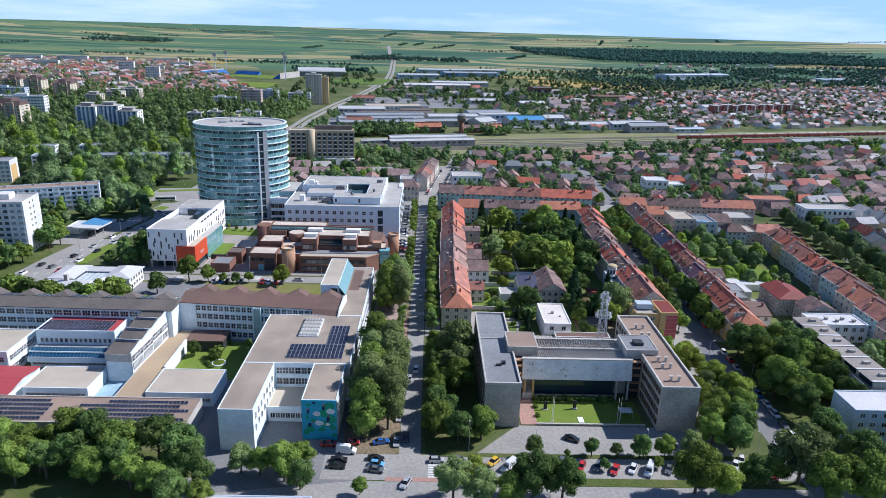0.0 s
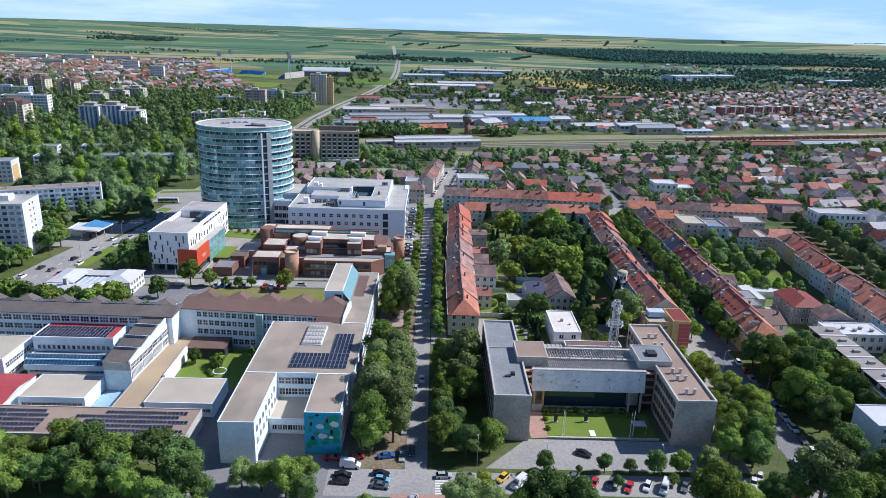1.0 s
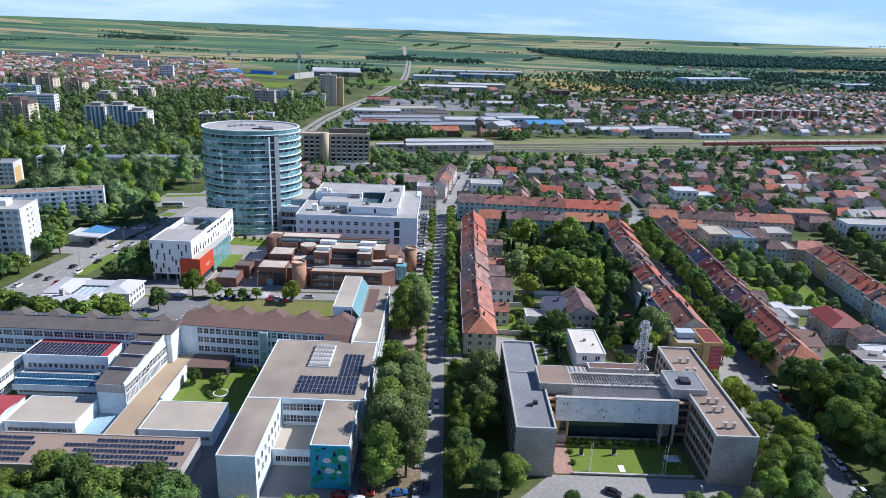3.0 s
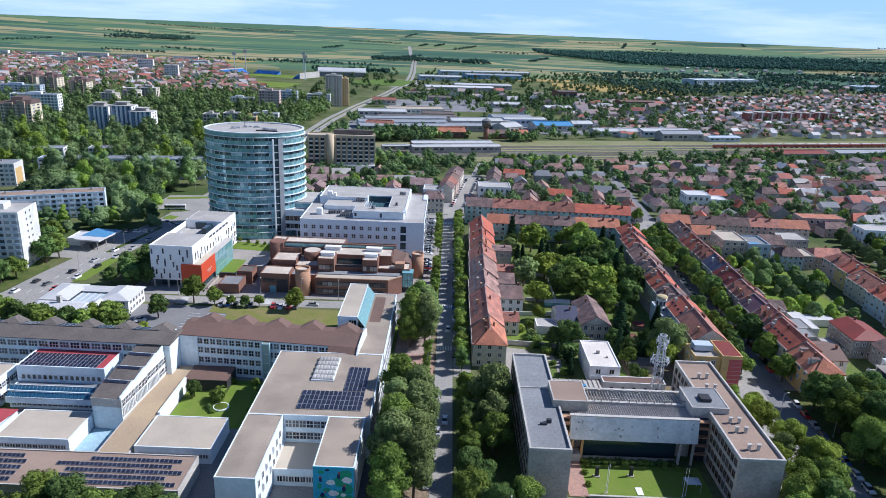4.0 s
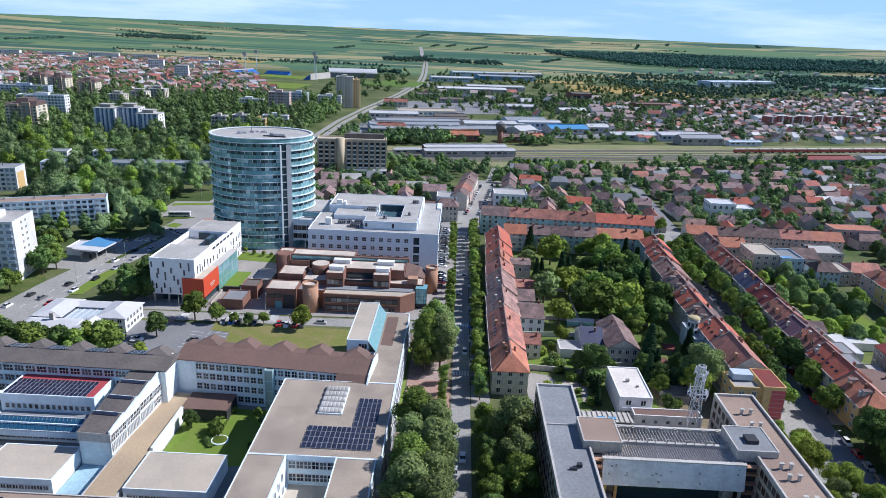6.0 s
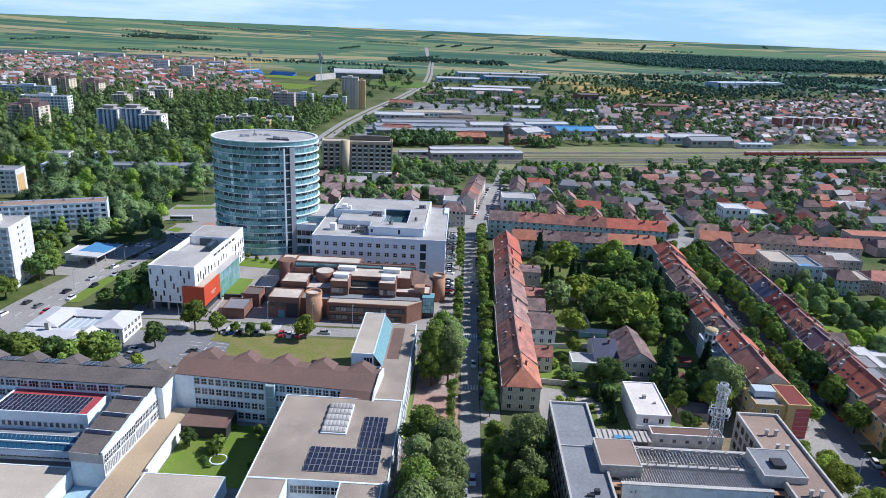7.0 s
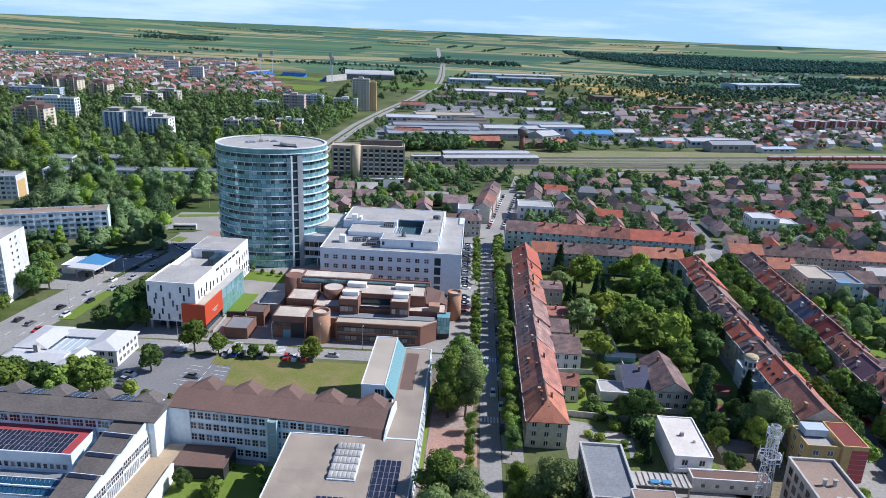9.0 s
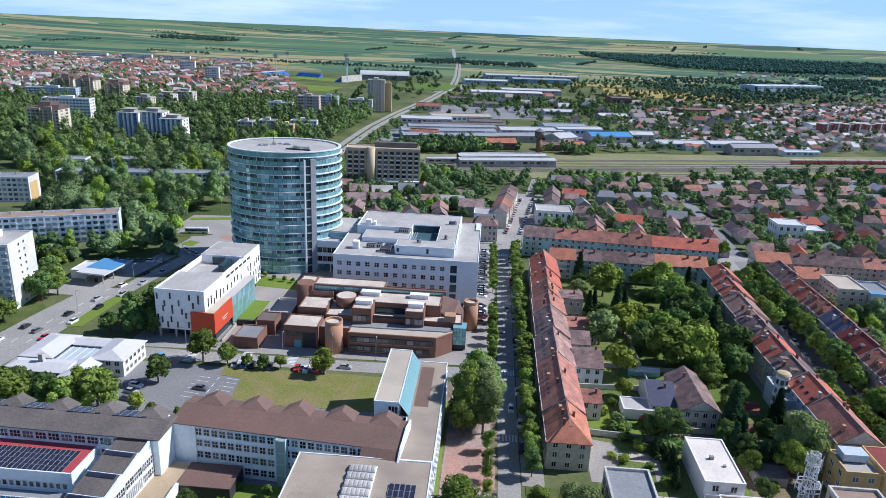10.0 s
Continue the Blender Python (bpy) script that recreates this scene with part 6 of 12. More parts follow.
def concrete_office():
    ob, a, b = office_wing(17.2, 27.4, 172.2, 222.6, 13.6, M_GROOF, "concrete office wing with grey bitumen roof")
    windows(ob, "W", -a, -b + 1, b - 1, 15, [1.6, 5.0, 8.4, 11.0], 1.5, 1.5, 1, 1, M_BFRAME)
    part("vent", boxes((0.6, -13, 13.6, 1.8, -12, 14.6), (-1.2, -14.0, 13.6, 0.5, -13.4, 14.2)), M_DARK, ob)
    part("roof_seam", boxes((-a + 0.5, 4.9, 13.66, a - 0.5, 5.2, 13.95)), M_LCONC, ob)
    ob, a, b = office_wing(67.2, 78.0, 171.0, 221.6, 13.8, M_GRAVELR, "concrete office wing with gravel roof and slim vents")
    windows(ob, "W", -a, -b + 1, -b + 18, 8, [1.6, 4.8, 8.0, 11.2], 1.35, 1.7, 2, 1, M_BFRAME)
    windows(ob, "W", -a, -b + 32, b - 1, 6, [1.6, 4.8, 8.0, 11.2], 1.35, 1.7, 2, 1, M_BFRAME)
    for y in (-20.5, -12.8, -8.5, 9.0, 15.5):
        for dx in (-1.3, 1.0):
            t = thing("roof_vent", 72.4 + dx, 196.3 + y, "slim grey vent pipe pair on the gravel roof", "roof vent", "wing vents", z=13.86)
            part("pipe", boxes((-0.3, -0.3, 0, 0.3, 0.3, 1.5)), M_LCONC, t)
            part("cap", boxes((-0.55, -0.42, 1.5, 0.55, 0.42, 1.66)), M_LCONC, t)
    # middle: big blank front slab over a glazed lobby
    ob = thing("office_lobby", 47.2, 196.0, "concrete lobby with a long blank front slab", "office building", "office wings")
    def leaning(x0, x1, z0, z1, d0, d1):
        """A plate along the front that leans back with height."""
        bm = boxes((x0, -8.2 + d0, z0, x1, -8.2 + d1, z1))
        for v in bm.verts:
            v.co.y += (v.co.z - 7.0) * 0.21
        return bm
    part("front_slab", leaning(-17.2, 16.6, 7.0, 13.2, 0, 0.7), M_STAINED, ob, "long blank stained grey front slab")
    part("repainted_patch", leaning(-3.4, 3.8, 8.8, 12.6, -0.03, 0), M_WHITE, ob)
    srng = random.Random(12)
    for i in range(16):
        x, z, w, h = srng.uniform(-16, 15.5), srng.uniform(8.2, 12.4), srng.uniform(0.12, 0.4), srng.uniform(0.1, 0.3)
        part("peeled_spot", leaning(x - w, x + w, z - h, z + h, -0.035, 0), M_GREYW, ob)
    part("slab_cap", boxes((-17.4, -7.0, 13.2, 16.8, -5.9, 13.5)), M_LCONC, ob)
    part("body", boxes((-17, -3.5, 0, 16.4, 9.0, 11.6)), M_CONC, ob)
    part("lobby_soffit", boxes((-17.2, -7.2, 6.6, 16.6, -3.5, 7.0)), M_OCHRE, ob)
    part("lobby_glass", boxes((-13.5, -5.0, 0.3, 12.2, -4.8, 6.6)), M_DARKGLASS, ob)
    for x in (-16.2, -13.6, 12.4, 15.9):
        part("column", boxes((x - 0.3, -7.6, 0, x + 0.3, -7.0, 7.0)), M_OCHRE if x < 0 else M_LCONC, ob)
    part("planter", boxes((-13.2, -7.4, 0, 11.8, -6.2, 1.0)), M_CONC, ob)
    part("stair_block", boxes((-16.8, -7.9, 0, -13.8, -5.0, 2.2)), M_LCONC, ob)
    part("roof", boxes((-16.6, -3.2, 11.6, 16.2, 8.5, 11.68)), M_DROOF, ob)
    for y in (-6.8, 0.6, 7.6):
        part("cross_beam", boxes((-17.2, y, 12.4, 16.6, y + 0.9, 13.4)), M_LCONC, ob)
    fin = mesh_of("louvre_fin", boxes((-0.07, -2.9, 0, 0.07, 2.9, 0.45)), M_LCONC)
    for i in range(56):
        set_piece("louvre_fin", fin, ob, pose(-16.6 + 0.6 * i, -2.7, 12.6, 0, 35, 0))
    for i in range(40):
        set_piece("louvre_fin", fin, ob, pose(-16.3 + 0.82 * i, 4.5, 12.6, 0, 35, 0))
    for i in range(9):
        part("skylight_post", boxes((-14.5 + 3.6 * i, 7.2, 11.7, -13.9 + 3.6 * i, 7.9, 13.4)), M_CONC, ob)
    part("back_parapet", boxes((-17, 8.6, 11.61, 16.4, 9.02, 12.4)), M_LCONC, ob)
    for i in range(7):
        part("roof_trestle", boxes((-14.6 + 4.8 * i, 0.7, 13.4, -14.4 + 4.8 * i, 0.9, 14.3), (-12.6 + 4.8 * i, 0.7, 13.4, -12.4 + 4.8 * i, 0.9, 14.3), (-14.6 + 4.8 * i, 0.68, 14.3, -12.4 + 4.8 * i, 0.92, 14.45)), M_CONC, ob)
    # corner boxes where the wings meet the middle
    t, a, b = flat_block("stair_box", 25.6, 35.0, 192.6, 203.5, 15.6, M_CONC, M_GRAVELR, "brown-roofed concrete stair box on the roof", "office building", lip=0.15, lipmat=M_LCONC, z0=10)
    t, a, b = flat_block("stair_box", 62.5, 72.4, 192.0, 203.0, 15.4, M_LCONC, M_GROOF, "grey concrete stair box with a roof hatch", "office building", lip=0.2, lipmat=M_LCONC, z0=10)
    part("hatch", boxes((-1.6, -2.4, 15.4, 1.2, 0.6, 16.4)), M_DARK, t)
    # stair stack with open floors by each wing
    for x0, x1 in ((27.5, 30.0), (64.0, 67.1)):
        t = thing("open_stair", (x0 + x1) / 2, 190.5, "open concrete stair with dark brown landings", "stairs")
        w = (x1 - x0) / 2
        part("shaft", boxes((-w, 0, 0, w, 8, 12.5)), M_DARK, t)
        for z in (2.6, 5.2, 7.8, 10.4, 12.4):
            part("landing", boxes((-w, -1.2, z, w, 0.1, z + 0.3)), M_BRICKL, t)
    # long low outbuilding behind
    t, a, b = flat_block("outbuilding", 47.0, 66.8, 225.2, 229.4, 3.9, M_OLDWHITE, M_BROOF, "low white outbuilding behind the office", "outbuilding", lip=0.25)
    windows(t, "S", -b, -a + 1, a - 1, 5, [1.6], 1.0, 1.0, 1)


M_STAINED = surf("stained_grey_slab", (0.84, 0.85, 0.84), (0.60, 0.61, 0.59), 0.9, 0.35, 1.2, 0.7, 0.1, 0.1)
M_OCHRE = surf("ochre_stone", (0.50, 0.32, 0.12), (0.40, 0.27, 0.12), 0.8, 0.3, 2, 0.6, 0.12, 0.1)
concrete_office()


def court_things():
    ob = thing("court_canopy", 59.8, 178.0, "small white tent canopy on slim poles", "canopy")
    bm = bmesh.new()
    for i in range(4):
        p = ((-1.9, -1.5), (1.9, -1.5), (1.9, 1.5), (-1.9, 1.5))
        face(bm, [(*p[i], 2.7), (*p[(i + 1) % 4], 2.7), (0, 0, 3.3)])
    part("cloth", bm, M_WROOF, ob)
    for x, y in ((-1.8, -1.4), (1.8, -1.4), (1.8, 1.4), (-1.8, 1.4)):
        part("pole", boxes((x - 0.05, y - 0.05, 0.1, x + 0.05, y + 0.05, 2.7)), M_STEEL, ob)
    for i, x in enumerate((56.6, 57.5, 37.4, 37.9)):
        t = thing("flag_pole", x, 175.0 + 0.5 * (i % 2), "slim white flagpole on the lawn", "flagpole", "court flagpoles")
        bm = bmesh.new()
        tube(bm, (0, 0, 0.1), (0, 0, 8.5), 0.07, 6, 0.04)
        part("pole", bm, M_WHITE, t)
        part("base", boxes((-0.25, -0.25, 0.1, 0.25, 0.25, 0.25)), M_CONC, t)
    for x, y in ((45.6, 182.6), (36.6, 182.0)):
        t = thing("memorial_stone", x, y, "dark upright memorial stone on the lawn", "monument")
        part("slab", boxes((-0.5, -0.2, 0.35, 0.5, 0.2, 2.9)), M_DARK, t)
        part("plinth", boxes((-0.8, -0.5, 0.1, 0.8, 0.5, 0.35)), M_LCONC, t)
    t = thing("memorial_slab", 46.4, 176.4, "pale stone slab lying on the lawn", "monument")
    part("slab", boxes((-0.9, -1.5, 0.1, 0.7, 1.5, 0.22)), M_WHITE, t)
    t = thing("garden_wall", 47.0, 173.6, "low dark kerb wall along the court", "wall")
    part("wall", boxes((-14, -0.2, 0, 17.5, 0.2, 0.55)), M_CONC, t)
    part("coping", boxes((-14.1, -0.27, 0.55, 17.6, 0.27, 0.63)), M_LCONC, t)


court_things()


def lattice_mast():
    ob = thing("lattice_mast", 62.0, 220.0, "white steel lattice mast with antenna rings", "mast")
    H = 23.6
    for sx, sy in ((-1, -1), (1, -1), (1, 1), (-1, 1)):
        bm = bmesh.new()
        tube(bm, (1.5 * sx, 1.5 * sy, 0), (0.75 * sx, 0.75 * sy, H), 0.13, 5)
        part("leg", bm, M_STEELW, ob)
    for k in range(8):
        z0, z1 = H * k / 8, H * (k + 1) / 8
        r0, r1 = 1.5 - 0.75 * k / 8, 1.5 - 0.75 * (k + 1) / 8
        c = ((-1, -1), (1, -1), (1, 1), (-1, 1))
        for i in range(4):
            p, q = c[i], c[(i + 1) % 4]
            for e0, e1 in (((r0 * p[0], r0 * p[1], z0), (r1 * q[0], r1 * q[1], z1)), ((r0 * q[0], r0 * q[1], z0), (r1 * p[0], r1 * p[1], z1)), ((r1 * p[0], r1 * p[1], z1), (r1 * q[0], r1 * q[1], z1))):
                bm = bmesh.new()
                tube(bm, e0, e1, 0.07, 4)
                part("brace", bm, M_STEELW, ob)
    for z, r, n in ((14.8, 2.9, 6), (15.8, 2.6, 6), (19.4, 1.5, 6), (21.6, 1.9, 6), (23.4, 1.1, 6)):
        bm = bmesh.new()
        pts = ring(0, 0, r, n)
        for i in range(n):
            sections = [[bm.verts.new((x * k, y * k, z + dz)) for k, dz in ((1 - 0.1 / r, -0.1), (1 + 0.1 / r, -0.1), (1 + 0.1 / r, 0.1), (1 - 0.1 / r, 0.1))] for x, y in pts] if i == 0 else sections
            for k in range(4):
                bm.faces.new((sections[i][k], sections[(i + 1) % n][k], sections[(i + 1) % n][(k + 1) % 4], sections[i][(k + 1) % 4]))
        part("antenna_ring", bm, M_STEELW, ob)
    for i in range(6):
        bm = bmesh.new()
        p, q = ring(0, 0, 2.9, 6)[i], ring(0, 0, 1.9, 6)[i]
        tube(bm, (*p, 14.0), (*p, 16.6), 0.09, 4)
        part("aerial", bm, M_STEELW, ob)
        bm = bmesh.new()
        tube(bm, (*q, 20.6), (*q, 22.8), 0.09, 4)
        part("aerial", bm, M_STEELW, ob)
    for x, y, z in ((1.4, 0, 20.2), (-1.2, 0.8, 21.0), (0.2, -1.5, 19.6), (2.4, 0.6, 14.2), (-2.3, -0.8, 14.4)):
        bm = bmesh.new()
        prism(bm, ring(x, y, 0.28, 8), z, z + 1.7)
        part("antenna", bm, M_WHITE, ob)


M_STEELW = surf("pale_painted_steel", (0.62, 0.63, 0.64), (0.5, 0.5, 0.5), 0.5, 0.5, 4, 0.5, 0.08, 0)
lattice_mast()

# ---- houses along the streets ----
M_OCHREROOF = surf("ochre_roof_screed", (0.56, 0.46, 0.26), (0.45, 0.37, 0.22), 0.9, 0.1, 1.2, 0.7, 0.1, 0.1)
ROOFS = (M_TILE, M_TILE, M_TILEO, M_TILEO, M_TILEN, M_BROOF)
WALLS = (M_CREAM, M_CREAM, M_GREYW, M_GREYW, M_PINKW, M_OLDWHITE, M_TEAL)
ROOF_WORD = {"grey_bitumen_roof": "grey sheet", "red_roof_tiles": "weathered red tile", "old_brown_roof_tiles": "old brown tile", "new_orange_roof_tiles": "bright orange tile", "light_roof_sheet": "pale sheet", "brown_sheet_roof": "brown sheet", "bright_red_roof_tiles": "bright red tile", "dusty_mauve_roof_tiles": "dusty mauve tile", "faded_pink_roof_tiles": "faded pinkish tile", "dark_red_sheet": "dark red sheet", "purple_sheet": "dark purple sheet", "navy_sheet": "dark blue sheet"}
WALL_WORD = {"cream_plaster": "cream", "grey_plaster": "grey", "pink_plaster": "pink", "stained_white_plaster": "white", "faded_green_plaster": "pale green", "white_plaster": "white", "ochre_plaster": "ochre", "orange_plaster": "orange", "pale_blue_plaster": "pale blue", "light_concrete": "grey"}


def words(wall, roof, rest):
    return f"{WALL_WORD[wall.name]} plastered {rest} with {ROOF_WORD[roof.name]} roof"


def roof_windows(ob, pts, side, slope):
    me = mesh_of("roof_window", boxes((-0.45, -0.6, 0, 0.45, 0.6, 0.1)), M_CARGLASS)
    for x, y, z in pts:
        set_piece("roof_window", me, ob, pose(x, y, z, 0, slope * side, 0))


def street_row(x0, x1, segs, eave, ridge, wins, group, seed, lean=0.0, vary=0.5, bend=None):
    """Attached houses in a row along y, each with its own roof; past the bend the row leans east."""
    rng = random.Random(seed)
    made = []
    for y0, y1, wall, roof, hip0, hip1 in segs:
        e = eave + rng.uniform(-vary, vary)
        r = e + ridge - eave + rng.uniform(-0.4, 0.4)
        mid = (y0 + y1) / 2
        off = lean * (mid - 252) if bend is None else lean * max(0.0, mid - bend)
        made.append(house(x0 + off + rng.uniform(-0.2, 0.2), x1 + off + rng.uniform(-0.4, 0.4), y0, y1 - 0.05, e, r, "y", wall, roof, words(wall, roof, "terraced house"), hip0, hip1, wins if not made else wins.replace("S", ""), group, 2 if eave < 8.5 else 3, rng.choice((1, 2, 2, 3)), name="terraced_house", pitch=3.2))
    return made


def trims(row, side, seed):
    """Ridge tiles, pale cornices, party walls and gabled dormer fronts on the terraces."""
    rng = random.Random(seed)
    for h in row:
        roof = [c for c in h.children if c.name.startswith("roof") and "window" not in c.name][0]
        bb = [Vector(c) for c in roof.bound_box]
        ridge, y0, y1 = max(v.z for v in bb), min(v.y for v in bb), max(v.y for v in bb)
        x0, x1 = min(v.x for v in bb), max(v.x for v in bb)
        eave = min(v.z for v in bb)
        part("ridge_tiles", boxes((-0.22, y0 + 0.3, ridge - 0.08, 0.22, y1 - 0.3, ridge + 0.12)), M_TILEP, h)
        part("cornice", boxes((x0 - 0.08, y0 + 0.2, eave + 0.02, x0 + 0.18, y1 - 0.2, eave + 0.3)), M_LCONC, h)
        gable = any(v.co.z > ridge - 0.4 and v.co.y > y1 - 0.8 for v in roof.data.vertices)
        if rng.random() < 0.75 and gable:
            bm = bmesh.new()
            t = 0.22
            lo = [bm.verts.new(p) for p in ((x0 + 0.3, y1 - 0.35, eave + 0.1), (x1 - 0.3, y1 - 0.35, eave + 0.1), (x1 - 0.3, y1 - 0.35, eave + 0.55), (0, y1 - 0.35, ridge + 0.45), (x0 + 0.3, y1 - 0.35, eave + 0.55))]
            hi = [bm.verts.new((v.co.x, v.co.y + t, v.co.z)) for v in lo]
            bm.faces.new(lo), bm.faces.new(hi[::-1])
            for i in range(5):
                bm.faces.new((lo[i], hi[i], hi[(i + 1) % 5], lo[(i + 1) % 5]))
            bmesh.ops.recalc_face_normals(bm, faces=bm.faces)
            part("party_wall", bm, M_LCONC, h)
        for k in range(rng.choice((1, 2, 2))):
            y = rng.uniform(y0 + 1.5, y1 - 1.5)
            f = rng.uniform(0.25, 0.7)
            x = side * (x1 - x0) / 2 * f
            z = ridge - (ridge - eave) * f
            part("chimney", boxes((x - 0.35, y - 0.5, z - 0.6, x + 0.35, y + 0.5, z + 1.7), (x - 0.43, y - 0.58, z + 1.7, x + 0.43, y + 0.58, z + 1.85)), rng.choice((M_BRICKL, M_LCONC, M_BRICK)), h)


def gablets(h, side, n):
    """Triangular dormers in a row on one slope."""
    roof = [c for c in h.children if c.name.startswith("roof") and "window" not in c.name][0]
    bb = [Vector(c) for c in roof.bound_box]
    ridge, eave, y0, y1, half = max(v.z for v in bb), min(v.z for v in bb), min(v.y for v in bb), max(v.y for v in bb), max(v.x for v in bb)
    for i in range(n):
        y = y0 + (y1 - y0) * (i + 0.5) / n
        xf, zf = side * half * 0.62, ridge - (ridge - eave) * 0.62
        xb = side * half * 0.1
        bm = bmesh.new()
        w, top = 1.35, zf + 2.3
        a, b, c, d = (xf, y - w, zf - 0.1), (xf, y + w, zf - 0.1), (xf, y, top), (xb, y, top)
        face(bm, [a, b, c], 1)
        face(bm, [(xf + side * 0.25, y - w - 0.25, zf - 0.25), (xf + side * 0.25, y, top + 0.12), (xb, y, top + 0.12), (xb, y - w - 0.25, zf - 0.25)])
        face(bm, [(xf + side * 0.25, y + w + 0.25, zf - 0.25), (xb, y + w + 0.25, zf - 0.25), (xb, y, top + 0.12), (xf + side * 0.25, y, top + 0.12)])
        face(bm, [(xf + side * 0.02, y - 0.45, zf + 0.25), (xf + side * 0.02, y + 0.45, zf + 0.25), (xf + side * 0.02, y + 0.4, zf + 1.2), (xf + side * 0.02, y - 0.4, zf + 1.2)], 2)
        part("dormer", bm, [roof.data.materials[0], M_CREAM, M_CARGLASS], h, "gabled roof dormer")


def dormers(row, side, seed, eave, ridge, chance=0.6):
    """Small roof dormers on the street slope of some houses."""
    rng = random.Random(seed)
    for h in row:
        if rng.random() > chance:
            continue
        w = [c for c in h.children if c.name.startswith("wall")][0].dimensions
        n = max(1, int(w.y / 6))
        for i in range(n):
            y = -w.y / 2 + w.y * (i + 0.5) / n
            x = side * w.x * 0.30
            z = eave + (ridge - eave) * 0.40 - 0.3
            x2 = side * w.x * 0.06
            xs = sorted((x, x2))
            part("dormer", boxes((xs[0], y - 0.75, z, xs[1], y + 0.75, z + 1.45)), M_CREAM, h)
            part("dormer_roof", boxes((xs[0] - 0.25, y - 0.95, z + 1.45, xs[1] + 0.25, y + 0.95, z + 1.6)), M_TILEO, h)
            set_piece("dormer_window", window_mesh(0.8, 0.9, 2), h, pose(x, y, z + 0.3, 0, 0, 90 if side > 0 else 270))


rowA = street_row(5.8, 17.4, [
    (240.2, 254.0, M_CREAM, M_TILEN, 5.0, 0), (254.0, 283.0, M_GREYW, M_TILE, 0, 0), (283.0, 303.0, M_GREYW, M_TILEP, 0, 0), (303.0, 323.0, M_CREAM, M_TILEP, 0, 0),
    (323.0, 338.0, M_GREYW, M_TILE, 0, 0), (338.0, 350.0, M_CREAM, M_TILEN, 0, 0), (350.0, 364.0, M_PINKW, M_TILER, 0, 0), (364.0, 388.0, M_GREYW, M_TILER, 0, 0)], 9.0, 13.3, "S", "terrace along the main street", 1, 0.026, 0.5, 285)
for h_, off in ((rowA[1], 0), (rowA[2], 0), (rowA[3], 0)):
    roof_windows(h_, [(-4.0, -7 + 2.6 * i, 10.75) for i in range(6)], -1, 36)
for x0, x1, y0, y1, h, r, wall, roof in ((17.6, 27.5, 287, 302, 6.6, 9.2, M_WHITE, M_TILEO), (17.6, 25.5, 304, 315, 6.8, 9.5, M_OLDWHITE, M_TILEO), (17.6, 30.0, 318, 327, 7.2, 8.6, M_GREYW, M_TILE), (17.6, 27.0, 340, 349, 9.6, 10.4, M_GREYW, M_TILEO), (17.6, 24.0, 266, 274, 6.0, 8.0, M_CREAM, M_TILE)):
    house(x0, x1, y0, y1, h, r, "x", wall, roof, words(wall, roof, "rear wing"), wins="SE", nchim=1, name="rear_wing", category="house", group="rear wings of the terrace")


def apartment_row(x0, x1, y0, y1, eave, ridge, wall, roofs, label, wins="S", rz=0.0, storeys=4, name="apartment_row", balconies=True):
    cx, cy = (x0 + x1) / 2, (y0 + y1) / 2
    a, b = (x1 - x0) / 2, (y1 - y0) / 2
    ob = thing(name, cx, cy, label, "apartment building", rz=rz)
    bm = bmesh.new()
    gable_walls(bm, -a, a, -b, b, eave, ridge, "x")
    part("wall", bm, wall, ob)
    n = len(roofs)
    for i, m in enumerate(roofs):
        u0, u1 = -a + 2 * a * i / n, -a + 2 * a * (i + 1) / n - 0.02
        bm = bmesh.new()
        gable_roof(bm, u0 + 0.15, u1 - 0.15, -b, b, eave, ridge, "x", 0, 0, 0.5)
        bmesh.ops.recalc_face_normals(bm, faces=bm.faces)
        part("roof", bm, m, ob)
        for k in (0.25, 0.7):
            chimney(ob, u0 + (u1 - u0) * k, b * 0.25 * (-1) ** i, ridge - (ridge - eave) * 0.25 - 0.3, 1.9, 0.8)
    st = eave / storeys
    for s in wins:
        plane = {"S": -b, "N": b, "E": a, "W": -a}[s]
        span = a if s in "SN" else b
        windows(ob, s, plane, -span + 0.6, span - 0.6, int(span * 2 / 3.2), [st * i + st * 0.3 for i in range(storeys)], 1.2, 1.35, skip=0.05)
    if balconies:
        for i in range(int(a / 6)):
            x = -a + 6 + 12 * i
            for k in range(1, storeys):
                part("balcony", boxes((x - 1.6, -b - 1.2, st * k - 0.15, x + 1.6, -b, st * k), (x - 1.6, -b - 1.2, st * k, x + 1.6, -b - 1.12, st * k + 1.0)), M_LCONC, ob)
    return ob


apartment_row(17.6, 90.0, 388.6, 400.0, 9.8, 13.2, M_TEAL, [M_TILEN, M_TILEO, M_TILEO, M_TILEO, M_TILEN, M_TILEN], "long faded green apartment row with patched tile roof")
apartment_row(6.6, 102.0, 416.0, 427.5, 10.8, 14.6, M_TEAL, [M_TILEO, M_TILE, M_TILE, M_TILE, M_TILER, M_TILER], "long grey-green apartment row with red tile roofs", "SW", rz=-4.5)
t = thing("wall_poster", 6.1, 425.4, "tall faded red and white poster on a gable wall", "poster", rz=-4.5)
part("sheet", boxes((-0.12, -3.6, 1.2, 0, 3.6, 10.4)), M_LCONC, t)
part("red_band", boxes((-0.2, -3.5, 8.6, -0.121, 3.5, 10.3), (-0.2, -2.2, 4.6, -0.121, 1.6, 6.2)), M_REDSHEET, t)
